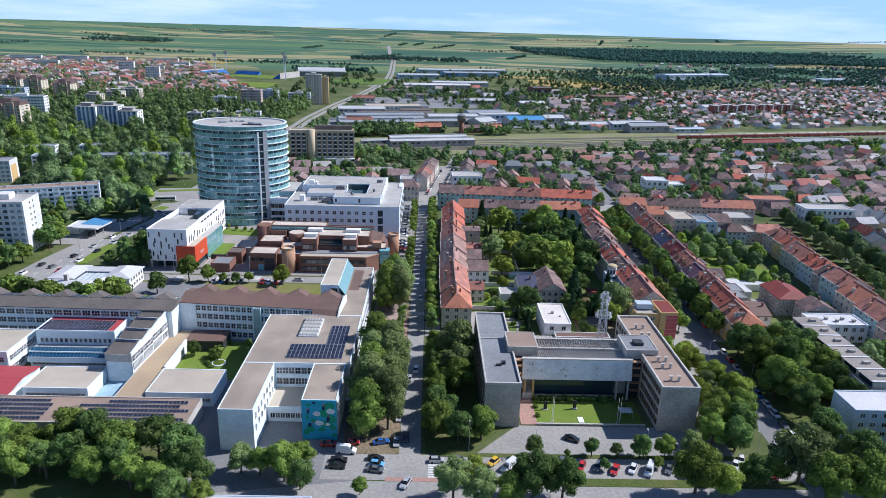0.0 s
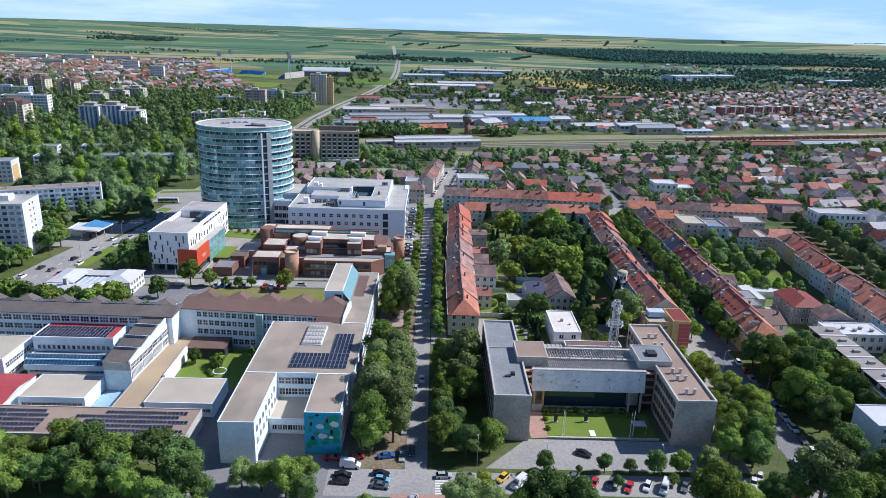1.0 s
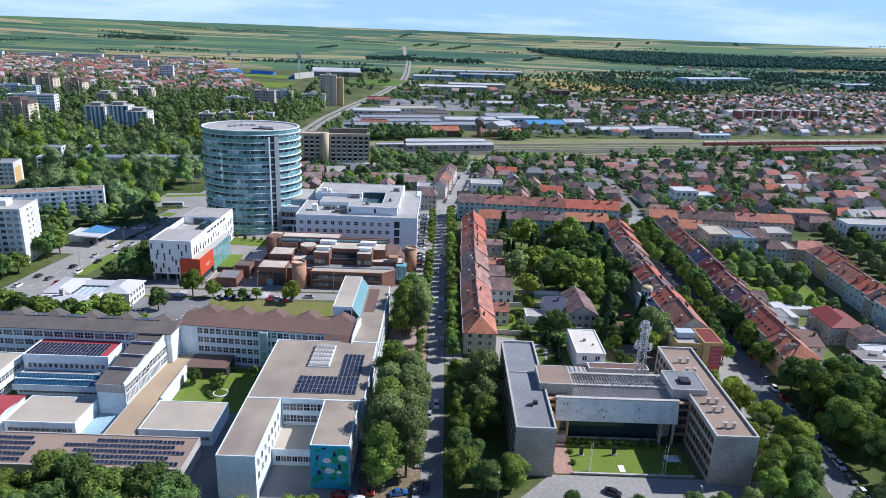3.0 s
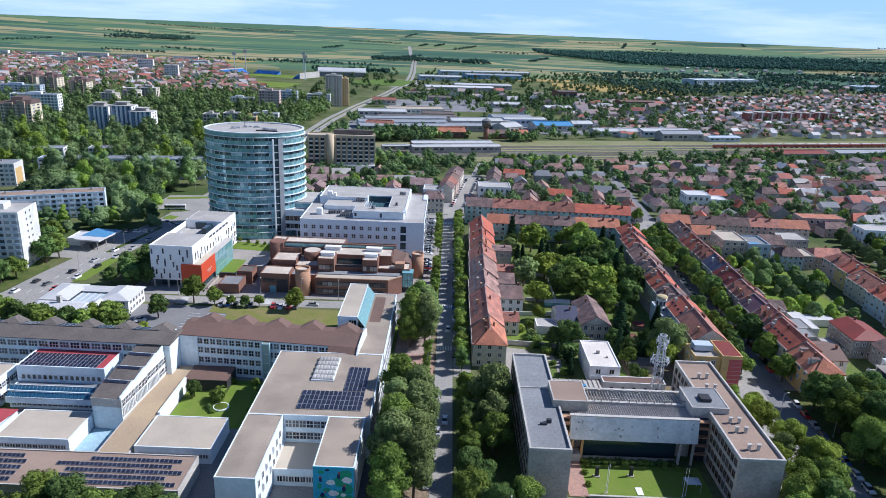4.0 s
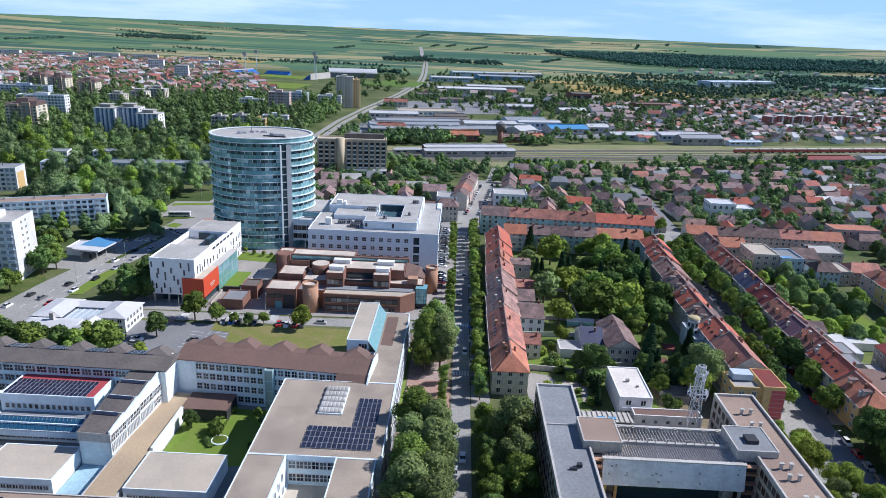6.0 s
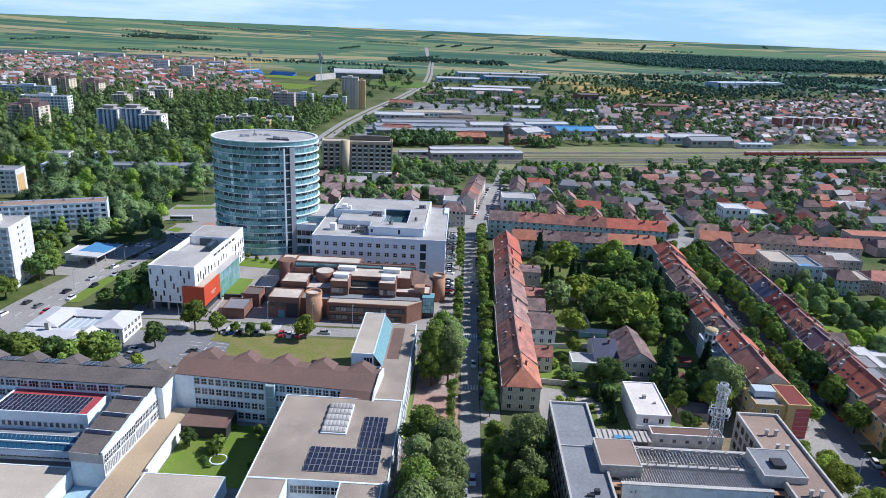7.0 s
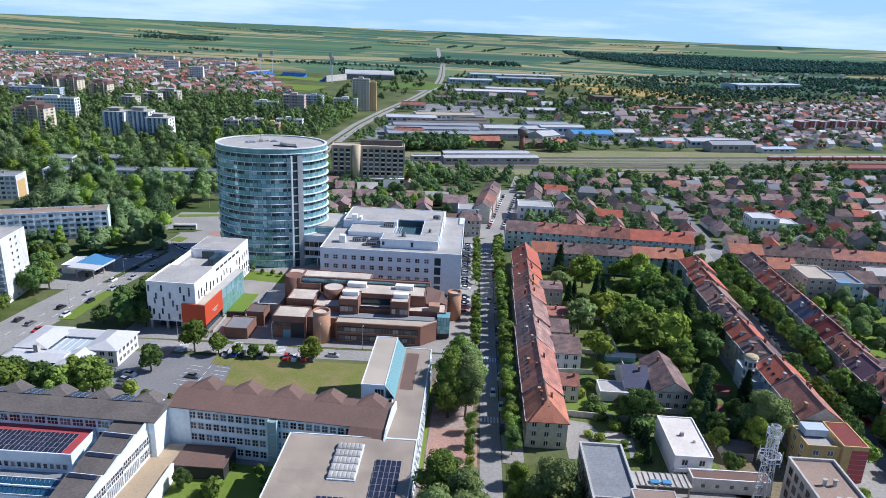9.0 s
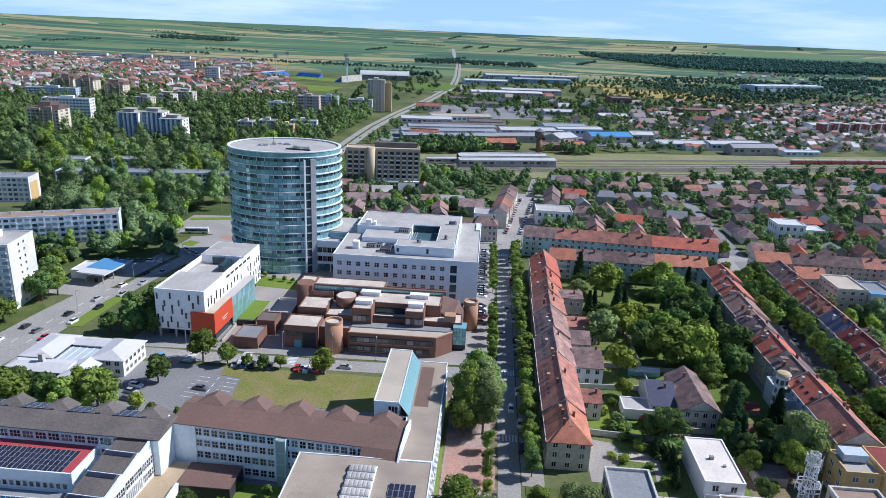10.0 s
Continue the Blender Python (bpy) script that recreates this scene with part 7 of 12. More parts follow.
rowC = street_row(82.4, 94.2, [
    (247, 266, M_CREAM, M_TILE, 0, 0), (266, 281, M_BLUEW, M_TILER, 0, 0), (281, 297, M_GREYW, M_TILEO, 0, 4), (297, 313, M_CREAM, M_TILER, 0, 0),
    (313, 331, M_CREAM, M_TILEO, 5, 5), (331, 350, M_GREYW, M_TILEP, 4, 0), (350, 370, M_CREAM, M_TILER, 0, 0), (370, 387.5, M_TEAL, M_TILER, 0, 4)], 9.3, 13.0, "SW", "terrace on the side street", 2, 0.07, 0.8, 315)
rowD = street_row(112.6, 124.0, [
    (228, 243, M_YELLOW, M_TILEN, 4.5, 0), (243, 262, M_CREAM, M_TILER, 0, 0), (262, 274, M_CREAM, M_TILE, 0, 0), (274, 288, M_ORANGE, M_PURPLE, 0, 0), (288, 303, M_PINKW, M_TILE, 0, 0),
    (303, 320, M_CREAM, M_REDSHEET, 0, 0), (320, 336, M_CREAM, M_NAVY, 4, 0), (336, 351, M_PINKW, M_TILE, 0, 0), (351, 374, M_CREAM, M_TILER, 0, 0), (374, 398, M_GREYW, M_TILEO, 0, 3)], 9.4, 13.2, "SW", "terrace on the far side of the side street", 3, 0.036, 0.9, 245)
roof_windows(rowC[1], [(-4.0, -5 + 3.4 * i, 11.0) for i in range(4)], -1, 36)
roof_windows(rowD[1], [(-4.4, -7 + 2.8 * i, 11.2) for i in range(6)], -1, 32)
for k_, n_ in ((2, 3), (4, 3), (7, 3)):
    gablets(rowD[k_], -1, n_)
dormers([rowD[0], rowD[5], rowD[8]], -1, 5, 9.4, 13.2, 1.0)
dormers(rowC, -1, 6, 9.3, 13.0, 0.5)
trims(rowA, -1, 31)
trims(rowC, -1, 32)
trims(rowD, -1, 33)
apartment_row(117.0, 200.0, 404.0, 415.0, 9.4, 12.8, M_PINKW, [M_TILEN, M_TILEO, M_TILEO, M_TILE, M_TILEN], "apartment row of cream and pink houses with tile roofs", "SW", rz=-1.5, balconies=False)
rowF = street_row(171.0, 185.0, [
    (190, 214, M_GREYW, M_TILE, 0, 0), (214, 232, M_PINKW, M_TILEO, 0, 0), (232, 250, M_TEAL, M_TILE, 0, 0), (250, 266, M_CREAM, M_TILEN, 0, 0), (266, 281, M_TEAL, M_TILE, 0, 0), (281, 290, M_GREYW, M_TILEO, 0, 0),
    (292, 307, M_BLUEW, M_TILER, 4, 4), (308, 326, M_CREAM, M_TILE, 0, 0), (326, 338, M_YELLOW, M_TILER, 0, 3), (338, 352, M_PINKW, M_TILE, 0, 4)], 9.6, 13.4, "SW", "terrace by the tree-lined street", 4, 0.11, 1.3)
trims(rowF, -1, 34)
gablets(rowF[6], -1, 2)
# mixed houses between the terrace and the far apartment row
house(163, 174, 356, 368, 7.6, 10.6, "x", M_BLUEW, M_TILEO, "pale blue house with an old brown tile roof", 3, 3, "SW", storeys=3)
house(181, 196, 360, 372, 6.6, 9.6, "x", M_GREYW, M_TILE, "grey house with a weathered red tile roof", 3, 0, "SW")
ob, a, b = flat_block("flat_house", 174.5, 180.5, 358, 372, 6.8, M_GREYW, M_GRAVEL, "narrow grey house with a gravel flat roof", "house", lip=0.5)
windows(ob, "S", -b, -a + 0.5, a - 0.5, 2, [1.2, 4.2], 1.3, 1.4)


def modern_block(x0, x1, y0, y1, h, wall, roof, label, wins="SW", storeys=3, lip=0.5, category="house", name="flat_house"):
    ob, a, b = flat_block(name, x0, x1, y0, y1, h, wall, roof, label, category, lip=lip)
    for s in wins:
        plane = {"S": -b, "N": b, "E": a, "W": -a}[s]
        span = a if s in "SN" else b
        st = h / storeys
        windows(ob, s, plane, -span + 0.5, span - 0.5, max(1, int(span * 2 / 3.3)), [st * i + st * 0.3 for i in range(storeys)], 1.4, st * 0.45)
    return ob, a, b


# white flat house with a balcony front
ob, a, b = modern_block(43.6, 53.4, 230.4, 249.6, 6.6, M_WHITE, M_CREAMROOF, "white flat-roofed house with a pale patched roof", "S", 2, 0.35)
part("balcony", boxes((-a, -b - 1.6, 3.1, a, -b, 3.3), (-a, -b - 1.6, 3.3, a, -b - 1.5, 4.2)), M_WHITE, ob)
part("roof_vent", boxes((-1, 0, 6.66, 0, 0.8, 7.6), (1.6, -3, 6.66, 2.2, -2.4, 7.2)), M_GREYW, ob)
house(47.0, 58.0, 265, 287, 6.2, 9.6, "y", M_CREAM, M_TILEO, "cream plastered house with old brown tile roof", wins="SE", nchim=1)
house(39.0, 47.0, 270, 286, 4.4, 8.2, "x", M_WHITE, M_NAVY, "white house with a dark slate-blue roof", wins="S", nchim=1)
modern_block(31.0, 41.0, 268, 275.5, 3.2, M_WHITE, M_LROOF, "low white garage block in the gardens", "", 1, 0.3, "garage", "garage")
# ochre block at the end of the side-street terrace
ob, a, b = modern_block(78.5, 87.0, 234.6, 244.0, 9.2, M_YELLOW, M_LROOF, "ochre house with a white flat roof terrace", "SW", 3, 0.7)
part("roof_cabin", boxes((-3, 0, 9.66, 3, 4, 11.6)), M_BLUEW, ob)
ob, a, b = modern_block(87.1, 93.6, 233.6, 245.4, 10.6, M_YELLOW, M_REDSHEET, "ochre house with a dark red sheet roof", "", 3, 0.2)
part("red_panel", boxes((-1.0, -b - 0.08, 0, a, -b, 9.6)), M_PINKRED, ob)
windows(ob, "E", a, -b + 0.5, b - 0.5, 4, [1.2, 4.8, 8.2], 1.3, 1.5)
for i in range(6):
    part("panel_joint", boxes((-1.0, -b - 0.1, 1.5 * i + 0.9, a, -b - 0.081, 1.5 * i + 1.0)), M_LCONC, ob)
ob = thing("turret_house", 80.2, 279.5, "white stair turret with balconies and a domed ochre roof", "house")
bm = bmesh.new()
prism(bm, ring(0, 0, 1.9, 8), 0, 12.6)
part("wall", bm, M_OLDWHITE, ob)
for k in range(4):
    bm = bmesh.new()
    prism(bm, ring(0, 0, 2.2, 8), 3.0 * k + 2.6, 3.0 * k + 3.0)
    part("floor_band", bm, M_WHITE, ob)
    for ang in (157.5, 202.5, 247.5, 292.5):
        set_piece("window", window_mesh(1.0, 1.7, 1), ob, pose(1.77 * math.cos(math.radians(ang)), 1.77 * math.sin(math.radians(ang)), 3.0 * k + 0.7, 0, 0, ang + 90))
bm = bmesh.new()
prev = None
for r, z in ((2.3, 12.6), (2.3, 12.8), (1.9, 13.3), (1.1, 13.6), (0.15, 13.7)):
    cur = [(*p, z) for p in ring(0, 0, r, 16)]
    if prev:
        for i in range(16):
            face(bm, [prev[i], prev[(i + 1) % 16], cur[(i + 1) % 16], cur[i]], 0, True)
    prev = cur
part("roof", bm, M_OCHREROOF, ob)
for y0, y1 in ((272.6, 277.2), (281.8, 287.5)):
    flat_block("rear_annex", 79.0, 82.2, y0, y1, 7.4, M_BLUEW, M_LROOF, "pale blue rear annex behind the terrace with a flat roof", "shed", lip=0.25)
house(69.5, 73.5, 275.0, 279.0, 2.4, 3.2, "x", M_GREYW, M_REDSHEET, "open garden shelter with a small red roof", nchim=0, name="garden_shed", category="shed")
modern_block(77.5, 82.2, 256.5, 265.5, 7.6, M_GREYW, M_WROOF, "rear annex with a bright white sheet roof", "S", 2, 0.15)
house(60.0, 68.0, 240, 247, 3.2, 4.2, "x", M_GREYW, M_DROOF, "small dark-roofed garden shed", nchim=0, name="garden_shed", category="shed")
house(64.0, 73.0, 251, 257, 3.0, 4.2, "x", M_GREYW, M_TILEO, "garden shed with an old roof", nchim=0, name="garden_shed", category="shed")
house(62.0, 67.0, 262, 266, 2.8, 3.8, "x", M_GREYW, M_TILE, "small garden shed with a red roof", nchim=0, name="garden_shed", category="shed")
# buildings along the gardens further right
modern_block(137, 149, 366, 384, 11.0, M_CREAM, M_GRAVEL, "cream flat-roofed apartment house", "SW", 4, 0.6)
ob, a, b = modern_block(149.4, 160, 364, 380, 10.0, M_BLUEW, M_GROOF, "pale blue-white apartment house with a small blue roof terrace", "SWE", 3, 0.8)
part("blue_terrace", boxes((-4.2, -7, 10.08, 1.0, -3, 10.14)), M_BLUESHEET, ob)
house(160.4, 172, 372, 388, 8.5, 11.6, "x", M_CREAM, M_TILEO, "cream house with an old tile roof", wins="SW")
house(128, 141, 384, 397, 9.2, 12.4, "x", M_CREAM, M_TILEN, "cream house with a bright tile roof", wins="S")
ob, a, b = modern_block(176, 190, 384, 398, 7.8, M_GREYW, M_LROOF, "grey house with a patched pale flat roof", "SW", 3, 0.4)
house(144.0, 157.0, 258, 275, 7.6, 9.6, "y", M_GREYW, M_REDSHEET, "grey house with a dark red sheet roof", hip0=5, wins="SW")
ob = house(150, 162, 247, 257, 7.0, 9.8, "y", M_GREYW, M_TILEO, "grey house with an old tile roof", wins="SW")
house(126.2, 134, 243, 258, 6.4, 8.6, "x", M_WHITE, M_BROOF, "white rear house with a brown roof", wins="SE")
house(126.4, 135, 290, 300, 5.4, 7.6, "x", M_GREYW, M_TILEO, "grey rear house with an old tile roof", wins="E")
house(127.6, 135, 328, 338, 5.4, 7.6, "x", M_GREYW, M_TILEO, "grey rear house with an old tile roof", wins="E")


for x0_, x1_, y0_, y1_, h_, rf, lb in ((126.3, 133, 262, 270, 6.0, M_GROOF, "low grey rear annex with a flat roof"), (126.3, 136, 272, 281, 5.2, M_GROOF, "long dark rear annex with a flat roof"), (136.5, 141, 262, 268, 3.2, M_LROOF, "small rear store with a pale roof"), (126.3, 131, 283, 289, 7.0, M_DROOF, "narrow grey rear annex with dark roof"), (126.3, 132, 304, 312, 6.2, M_TILEO, "rear annex with an old roof"), (94.5, 98.0, 262, 268, 5.0, M_WROOF, "small white-roofed lean-to behind the terrace")):
    flat_block("rear_annex", x0_, x1_, y0_, y1_, h_, M_GREYW, rf, lb, "shed", lip=0.25)
for x0_, x1_, y0_, y1_, h_, wl, lb in ((136, 141.5, 276, 302, 3.4, M_OLDWHITE, "long low white shed in the gardens"), (141.8, 153, 286, 291, 3.0, M_OLDWHITE, "low white garage roof in the gardens"), (158, 166, 262, 270, 3.2, M_OLDWHITE, "small white garden house")):
    flat_block("garden_shed", x0_, x1_, y0_, y1_, h_, wl, M_WROOF, lb, "shed", lip=0.15)


M_SLABROOF = surf("warm_grey_roof", (0.33, 0.30, 0.27), (0.25, 0.23, 0.21), 0.9, 0.1, 1.8, 0.9, 0.18, 0.2, cell=(0.14, 0.08))


def slab_with_sheds():
    """Long apartment slab with shed roofs on top, by the park."""
    ob, a, b = flat_block("park_apartments", 133.2, 145.0, 182.0, 232.0, 8.6, M_CREAM, M_SLABROOF, "long cream apartment slab with dark roof and white roof sheds", "apartment building", lip=0.3)
    windows(ob, "W", -a, -b + 1, b - 1, 17, [1.2, 4.0, 6.6], 1.5, 1.3)
    windows(ob, "S", -b, -a + 0.6, a - 0.6, 4, [1.2, 4.0, 6.6], 1.5, 1.3)
    for i in range(6):
        y = -b + 4.3 + 8.2 * i
        part("roof_shed", boxes((-a + 2.3, y - 3.7, 8.66, a - 1.2, y + 3.7, 10.9)), M_CREAM, ob, "set-back roof storey")
        bm = bmesh.new()
        prism(bm, [(-a + 1.7, y - 4.0), (a - 0.8, y - 4.0), (a - 0.8, y + 3.9), (-a + 1.7, y + 3.9)], 10.9, 11.1)
        part("shed_roof", bm, M_SLABROOF, ob)
        part("fascia", boxes((-a + 1.7, y - 4.06, 11.1, a - 0.8, y - 3.2, 11.24)), M_WROOF, ob, "white sheet edging")
        part("roof_hatch", boxes((0.2, y - 0.5, 11.1, 2.4, y + 0.6, 11.9)), M_GREYW, ob)
        part("glazed_front", boxes((-a + 2.22, y - 3.2, 9.0, -a + 2.3, y + 3.2, 10.6)), M_DARKGLASS, ob)
    part("terrace_rail", boxes((-a + 0.1, -b + 0.4, 8.95, -a + 0.2, b - 0.4, 9.7)), M_BLUEW, ob)
    part("balcony_strip", boxes((-a - 1.1, -b + 0.5, 3.1, -a, b - 0.5, 3.3), (-a - 1.1, -b + 0.5, 5.9, -a, b - 0.5, 6.1)), M_BLUEW, ob)
    ob, a, b = modern_block(146.0, 166.0, 233.5, 244.0, 7.0, M_PALEW, M_WROOF, "pale block with a white gravel roof and vents", "SW", 2, 0.4, "building", "flat_building")
    for i in range(5):
        t = thing("roof_vent", 149.5 + 3.2 * i, 237 + (i % 2) * 2, "small white roof ventilator", "roof vent", "park ventilators", z=7.06)
        part("housing", boxes((-0.5, -0.5, 0, 0.5, 0.5, 0.8)), M_GREYW, t)
        part("cap", boxes((-0.7, -0.7, 0.8, 0.7, 0.7, 0.95)), M_LROOF, t)
    ob, a, b = modern_block(119.2, 140.0, 164.6, 175.6, 11.6, M_BLUEW, M_WROOF, "pale blue-white school-like block with white roof", "S", 4, 0.35, "building", "flat_building")


slab_with_sheds()


def gardens():
    """Walls, beds, paths and a gazebo in the back gardens."""
    patch("pavement_drive", [(17.6, 236), (21.5, 236), (28.2, 249.5), (25.5, 254.5), (17.6, 256)], 0.07, M_PAVING, "pale paved garden drive")
    patch("pavement_terrace", [(28.5, 246.5), (34.5, 246.0), (35.5, 250.5), (30.0, 251.0)], 0.09, M_GRAVEL, "round gravelled garden terrace")
    patch("pavement_garden_path", [(34.6, 238), (36.6, 238), (37.4, 252), (35.4, 252)], 0.08, M_PAVING, "pale garden path")
    patch("grass_garden_lawn", [(31.5, 257.6), (39.0, 257.0), (41.5, 268.5), (37.5, 272.5), (33.5, 268.0)], 0.1, M_LAWN, "small bright garden lawn", "grass")
    patch("grass_garden_plot", [(19.5, 259.0), (30.0, 259.0), (28.0, 272.5), (19.5, 272.5)], 0.1, M_LAWN, "bright grass plot behind the houses", "grass")
    patch("pavement_plot", [(42.0, 251), (57.5, 251), (57.5, 262), (43.0, 262)], 0.06, M_DIRT, "bare earth yard between gardens")
    patch("grass_middle_lawn", [(47.0, 352.5), (56.0, 353.0), (58.0, 366.0), (48.0, 366.0)], 0.1, M_LAWN, "sunlit lawn between garden trees", "grass")
    runs = (((18.0, 258.0), (39.0, 256.4), 1.9, M_LCONC, "grey concrete garden wall"), ((42.5, 250.6), (42.5, 262.5), 1.6, M_GREYW, "low grey garden wall"), ((42.5, 262.8), (60.0, 262.8), 1.7, M_LCONC, "concrete garden wall between plots"), ((19.0, 284.5), (44.0, 286.5), 1.8, M_OLDWHITE, "white garden wall between plots"), ((60.5, 238.0), (60.5, 262.0), 1.6, M_GREYW, "low grey garden wall"), ((30.0, 301.2), (70.0, 299.2), 1.6, M_GREYW, "low grey garden wall"), ((28.0, 333.0), (78.0, 331.0), 1.6, M_LCONC, "concrete garden wall between plots"), ((43.0, 287.5), (43.0, 330.0), 1.5, M_GREYW, "low grey garden wall"))
    for (xa, ya), (xb, yb), h, mat, lab in runs:
        L, a = math.hypot(xb - xa, yb - ya), math.degrees(math.atan2(yb - ya, xb - xa))
        t = thing("garden_wall", xa, ya, lab, "wall", "garden walls", rz=a)
        part("wall", boxes((0, -0.1, 0, L, 0.1, h)), mat, t)
        part("coping", boxes((-0.05, -0.17, h, L + 0.05, 0.17, h + 0.08)), M_LCONC, t)
        for i in range(int(L / 8) + 1):
            part("pier", boxes((8 * i - 0.15, -0.16, 0, 8 * i + 0.15, 0.16, h - 0.01)), mat, t)
    t = thing("gazebo", 36.6, 264.6, "small red-roofed wooden garden gazebo", "gazebo")
    pts = ring(0, 0, 2.1, 6)
    bm = bmesh.new()
    for i in range(6):
        face(bm, [(*pts[i], 2.3), (*pts[(i + 1) % 6], 2.3), (0, 0, 4.0)])
    part("roof", bm, M_REDSHEET, t)
    for i in range(6):
        x, y = pts[i]
        part("post", boxes((x * 0.86 - 0.07, y * 0.86 - 0.07, 0.1, x * 0.86 + 0.07, y * 0.86 + 0.07, 2.35)), M_WOOD, t)
    part("floor_deck", boxes((-1.7, -1.7, 0.1, 1.7, 1.7, 0.22)), M_WOOD, t)
    t = thing("greenhouse", 42.9, 297.6, "low pale greenhouse among garden trees", "greenhouse")
    part("glass_wall", boxes((-5.2, -1.6, 0, 5.2, 1.6, 1.9)), M_AQUA, t)
    bm = bmesh.new()
    gable_roof(bm, -5.2, 5.2, -1.6, 1.6, 1.9, 2.8, "x", 0, 0, 0.1, 0.06)
    bmesh.ops.recalc_face_normals(bm, faces=bm.faces)
    part("roof", bm, M_WROOF, t)


gardens()

def yard_canopy():
    ob = thing("yard_canopy", 28.6, 222.2, "low ribbed concrete canopy with two blue skylights", "canopy")
    part("deck", boxes((0, 0, 3.0, 17.6, 5.4, 3.25)), M_LCONC, ob)
    for i in range(12):
        part("rib", boxes((0.2 + 1.5 * i, 0, 3.25, 0.45 + 1.5 * i, 5.4, 3.5)), M_CONC, ob)
    for x in (7.4, 10.4):
        part("skylight", boxes((x, 0.5, 3.5, x + 2.2, 1.9, 3.8)), M_BLUESHEET, ob, "bright blue skylight")
    for x in (0.3, 8.6, 16.9):
        part("post", boxes((x, 0.3, 0, x + 0.4, 0.7, 3.0)), M_CONC, ob)
    ob = thing("garden_wall", 29.0, 229.3, "grey stone garden wall behind the office", "wall", "garden walls")
    part("wall", boxes((0, 0, 0, 26, 0.3, 1.9)), M_CONC, ob)
    part("coping", boxes((-0.05, -0.06, 1.9, 26.05, 0.36, 2.0)), M_LCONC, ob)


yard_canopy()
patch("pavement_office_yard", [(30.5, 205.5), (66.5, 205.5), (66.5, 231), (30.5, 229)], 0.07, M_PAVING, "pale paved yard behind the office")
# ---- trees ----
def cards(bm, centre, n, size, rng, mi=0):
    """Leaf sprays scattered over a lobe: small bent quads, mostly facing outward and up."""
    c, r = Vector(centre[:3]), Vector(centre[3:6])
    for _ in range(n):
        while True:
            d = Vector((rng.gauss(0, 1), rng.gauss(0, 1), rng.gauss(0.25, 1)))
            if d.length > 0.1:
                break
        d.normalize()
        p = c + Vector((d.x * r.x, d.y * r.y, d.z * r.z)) * rng.uniform(0.82, 1.13)
        nrm = (d + Vector((rng.uniform(-1, 1), rng.uniform(-1, 1), rng.uniform(-0.5, 1.1))) * 0.7).normalized()
        u = nrm.orthogonal().normalized()
        u = Matrix.Rotation(rng.uniform(0, 6.28), 3, nrm) @ u
        v = nrm.cross(u)
        s = size * rng.uniform(0.6, 1.3)
        q = [p + u * s * 1.2, p - u * s * 0.6 + v * s * 0.9 + nrm * s * 0.12, p - u * s * 0.6 - v * s * 0.9]
        f = bm.faces.new([bm.verts.new(k) for k in q])
        f.material_index = mi


def lump(bm, c, r, rng, mi=0):
    res = bmesh.ops.create_icosphere(bm, subdivisions=1, radius=1.0)
    for v in res["verts"]:
        k = rng.uniform(0.7, 0.95)
        v.co = Vector((c[0] + v.co.x * r[0] * k, c[1] + v.co.y * r[1] * k, c[2] + v.co.z * r[2] * k))


def crown_mesh(kind, seed, fine=False):
    rng = random.Random(seed)
    bm = bmesh.new()
    lobes, leaf, n = [], 0.42, 60
    if kind in ("broad", "wide"):
        R, H0, H1 = (4.6, 3.0, 11.5) if kind == "broad" else (5.6, 3.2, 12.5)
        for i in range(17):
            t = rng.uniform(0.0, 1.0)
            a, rad = i * 2.4 + rng.uniform(-0.4, 0.4), R * math.sqrt(max(0.05, 1 - (2 * t - 0.85) ** 2 * 0.85)) * rng.uniform(0.45, 0.78)
            s = rng.uniform(1.4, 2.3)
            lobes.append((rad * math.cos(a), rad * math.sin(a), H0 + 1.2 + (H1 - H0 - 2.6) * t, s, s, s * 0.85))
        lobes.append((0, 0, (H0 + H1) / 2, R * 0.6, R * 0.6, (H1 - H0) * 0.4))
        n, leaf = 82, 0.5
    elif kind == "plane":
        for i in range(24):
            t = (i + 0.5) / 24
            a, rad = i * 2.4, (3.9 * math.sin(math.pi * min(1, 0.18 + t * 0.8)) ** 0.7) * rng.uniform(0.4, 0.8)
            s = rng.uniform(1.3, 2.1)
            lobes.append((rad * math.cos(a), rad * math.sin(a), 4.0 + 11.5 * t, s, s, s))
        lobes.append((0, 0, 9.5, 2.6, 2.6, 5.0))
        n, leaf = 82, 0.46
    elif kind == "small":
        for i in range(8):
            t = (i + 0.5) / 8
            a, rad = i * 2.4, 1.15 * rng.uniform(0.4, 1)
            s = rng.uniform(0.75, 1.15)
            lobes.append((rad * math.cos(a), rad * math.sin(a), 2.3 + 3.9 * t, s, s, s))
        lobes.append((0, 0, 4.2, 1.2, 1.2, 1.9))
        n, leaf = 55, 0.3
    elif kind == "conifer":
        for i in range(15):
            t = i / 15
            for k in range(4):
                a, rad = i * 1.1 + k * 1.57, 2.5 * (1 - t) * rng.uniform(0.5, 0.75)
                s = 0.55 + 1.0 * (1 - t)
                lobes.append((rad * math.cos(a), rad * math.sin(a), 2.0 + 11.5 * t, s, s, s * 0.6))
        n, leaf = 20, 0.36
    elif kind == "shrub":
        for i in range(5):
            a, rad = i * 2.4, rng.uniform(0.2, 0.9)
            lobes.append((rad * math.cos(a), rad * math.sin(a), 0.9 + rng.uniform(-0.2, 0.4), 0.9, 0.9, 0.8))
        n, leaf = 55, 0.28
    for l in lobes:
        lump(bm, l[:3], l[3:6], rng)
    if fine:
        n, leaf = int(n * 3.6), leaf * 0.50
    for l in lobes:
        cards(bm, l, int(n * rng.uniform(0.8, 1.2)), leaf, rng)
    return bm


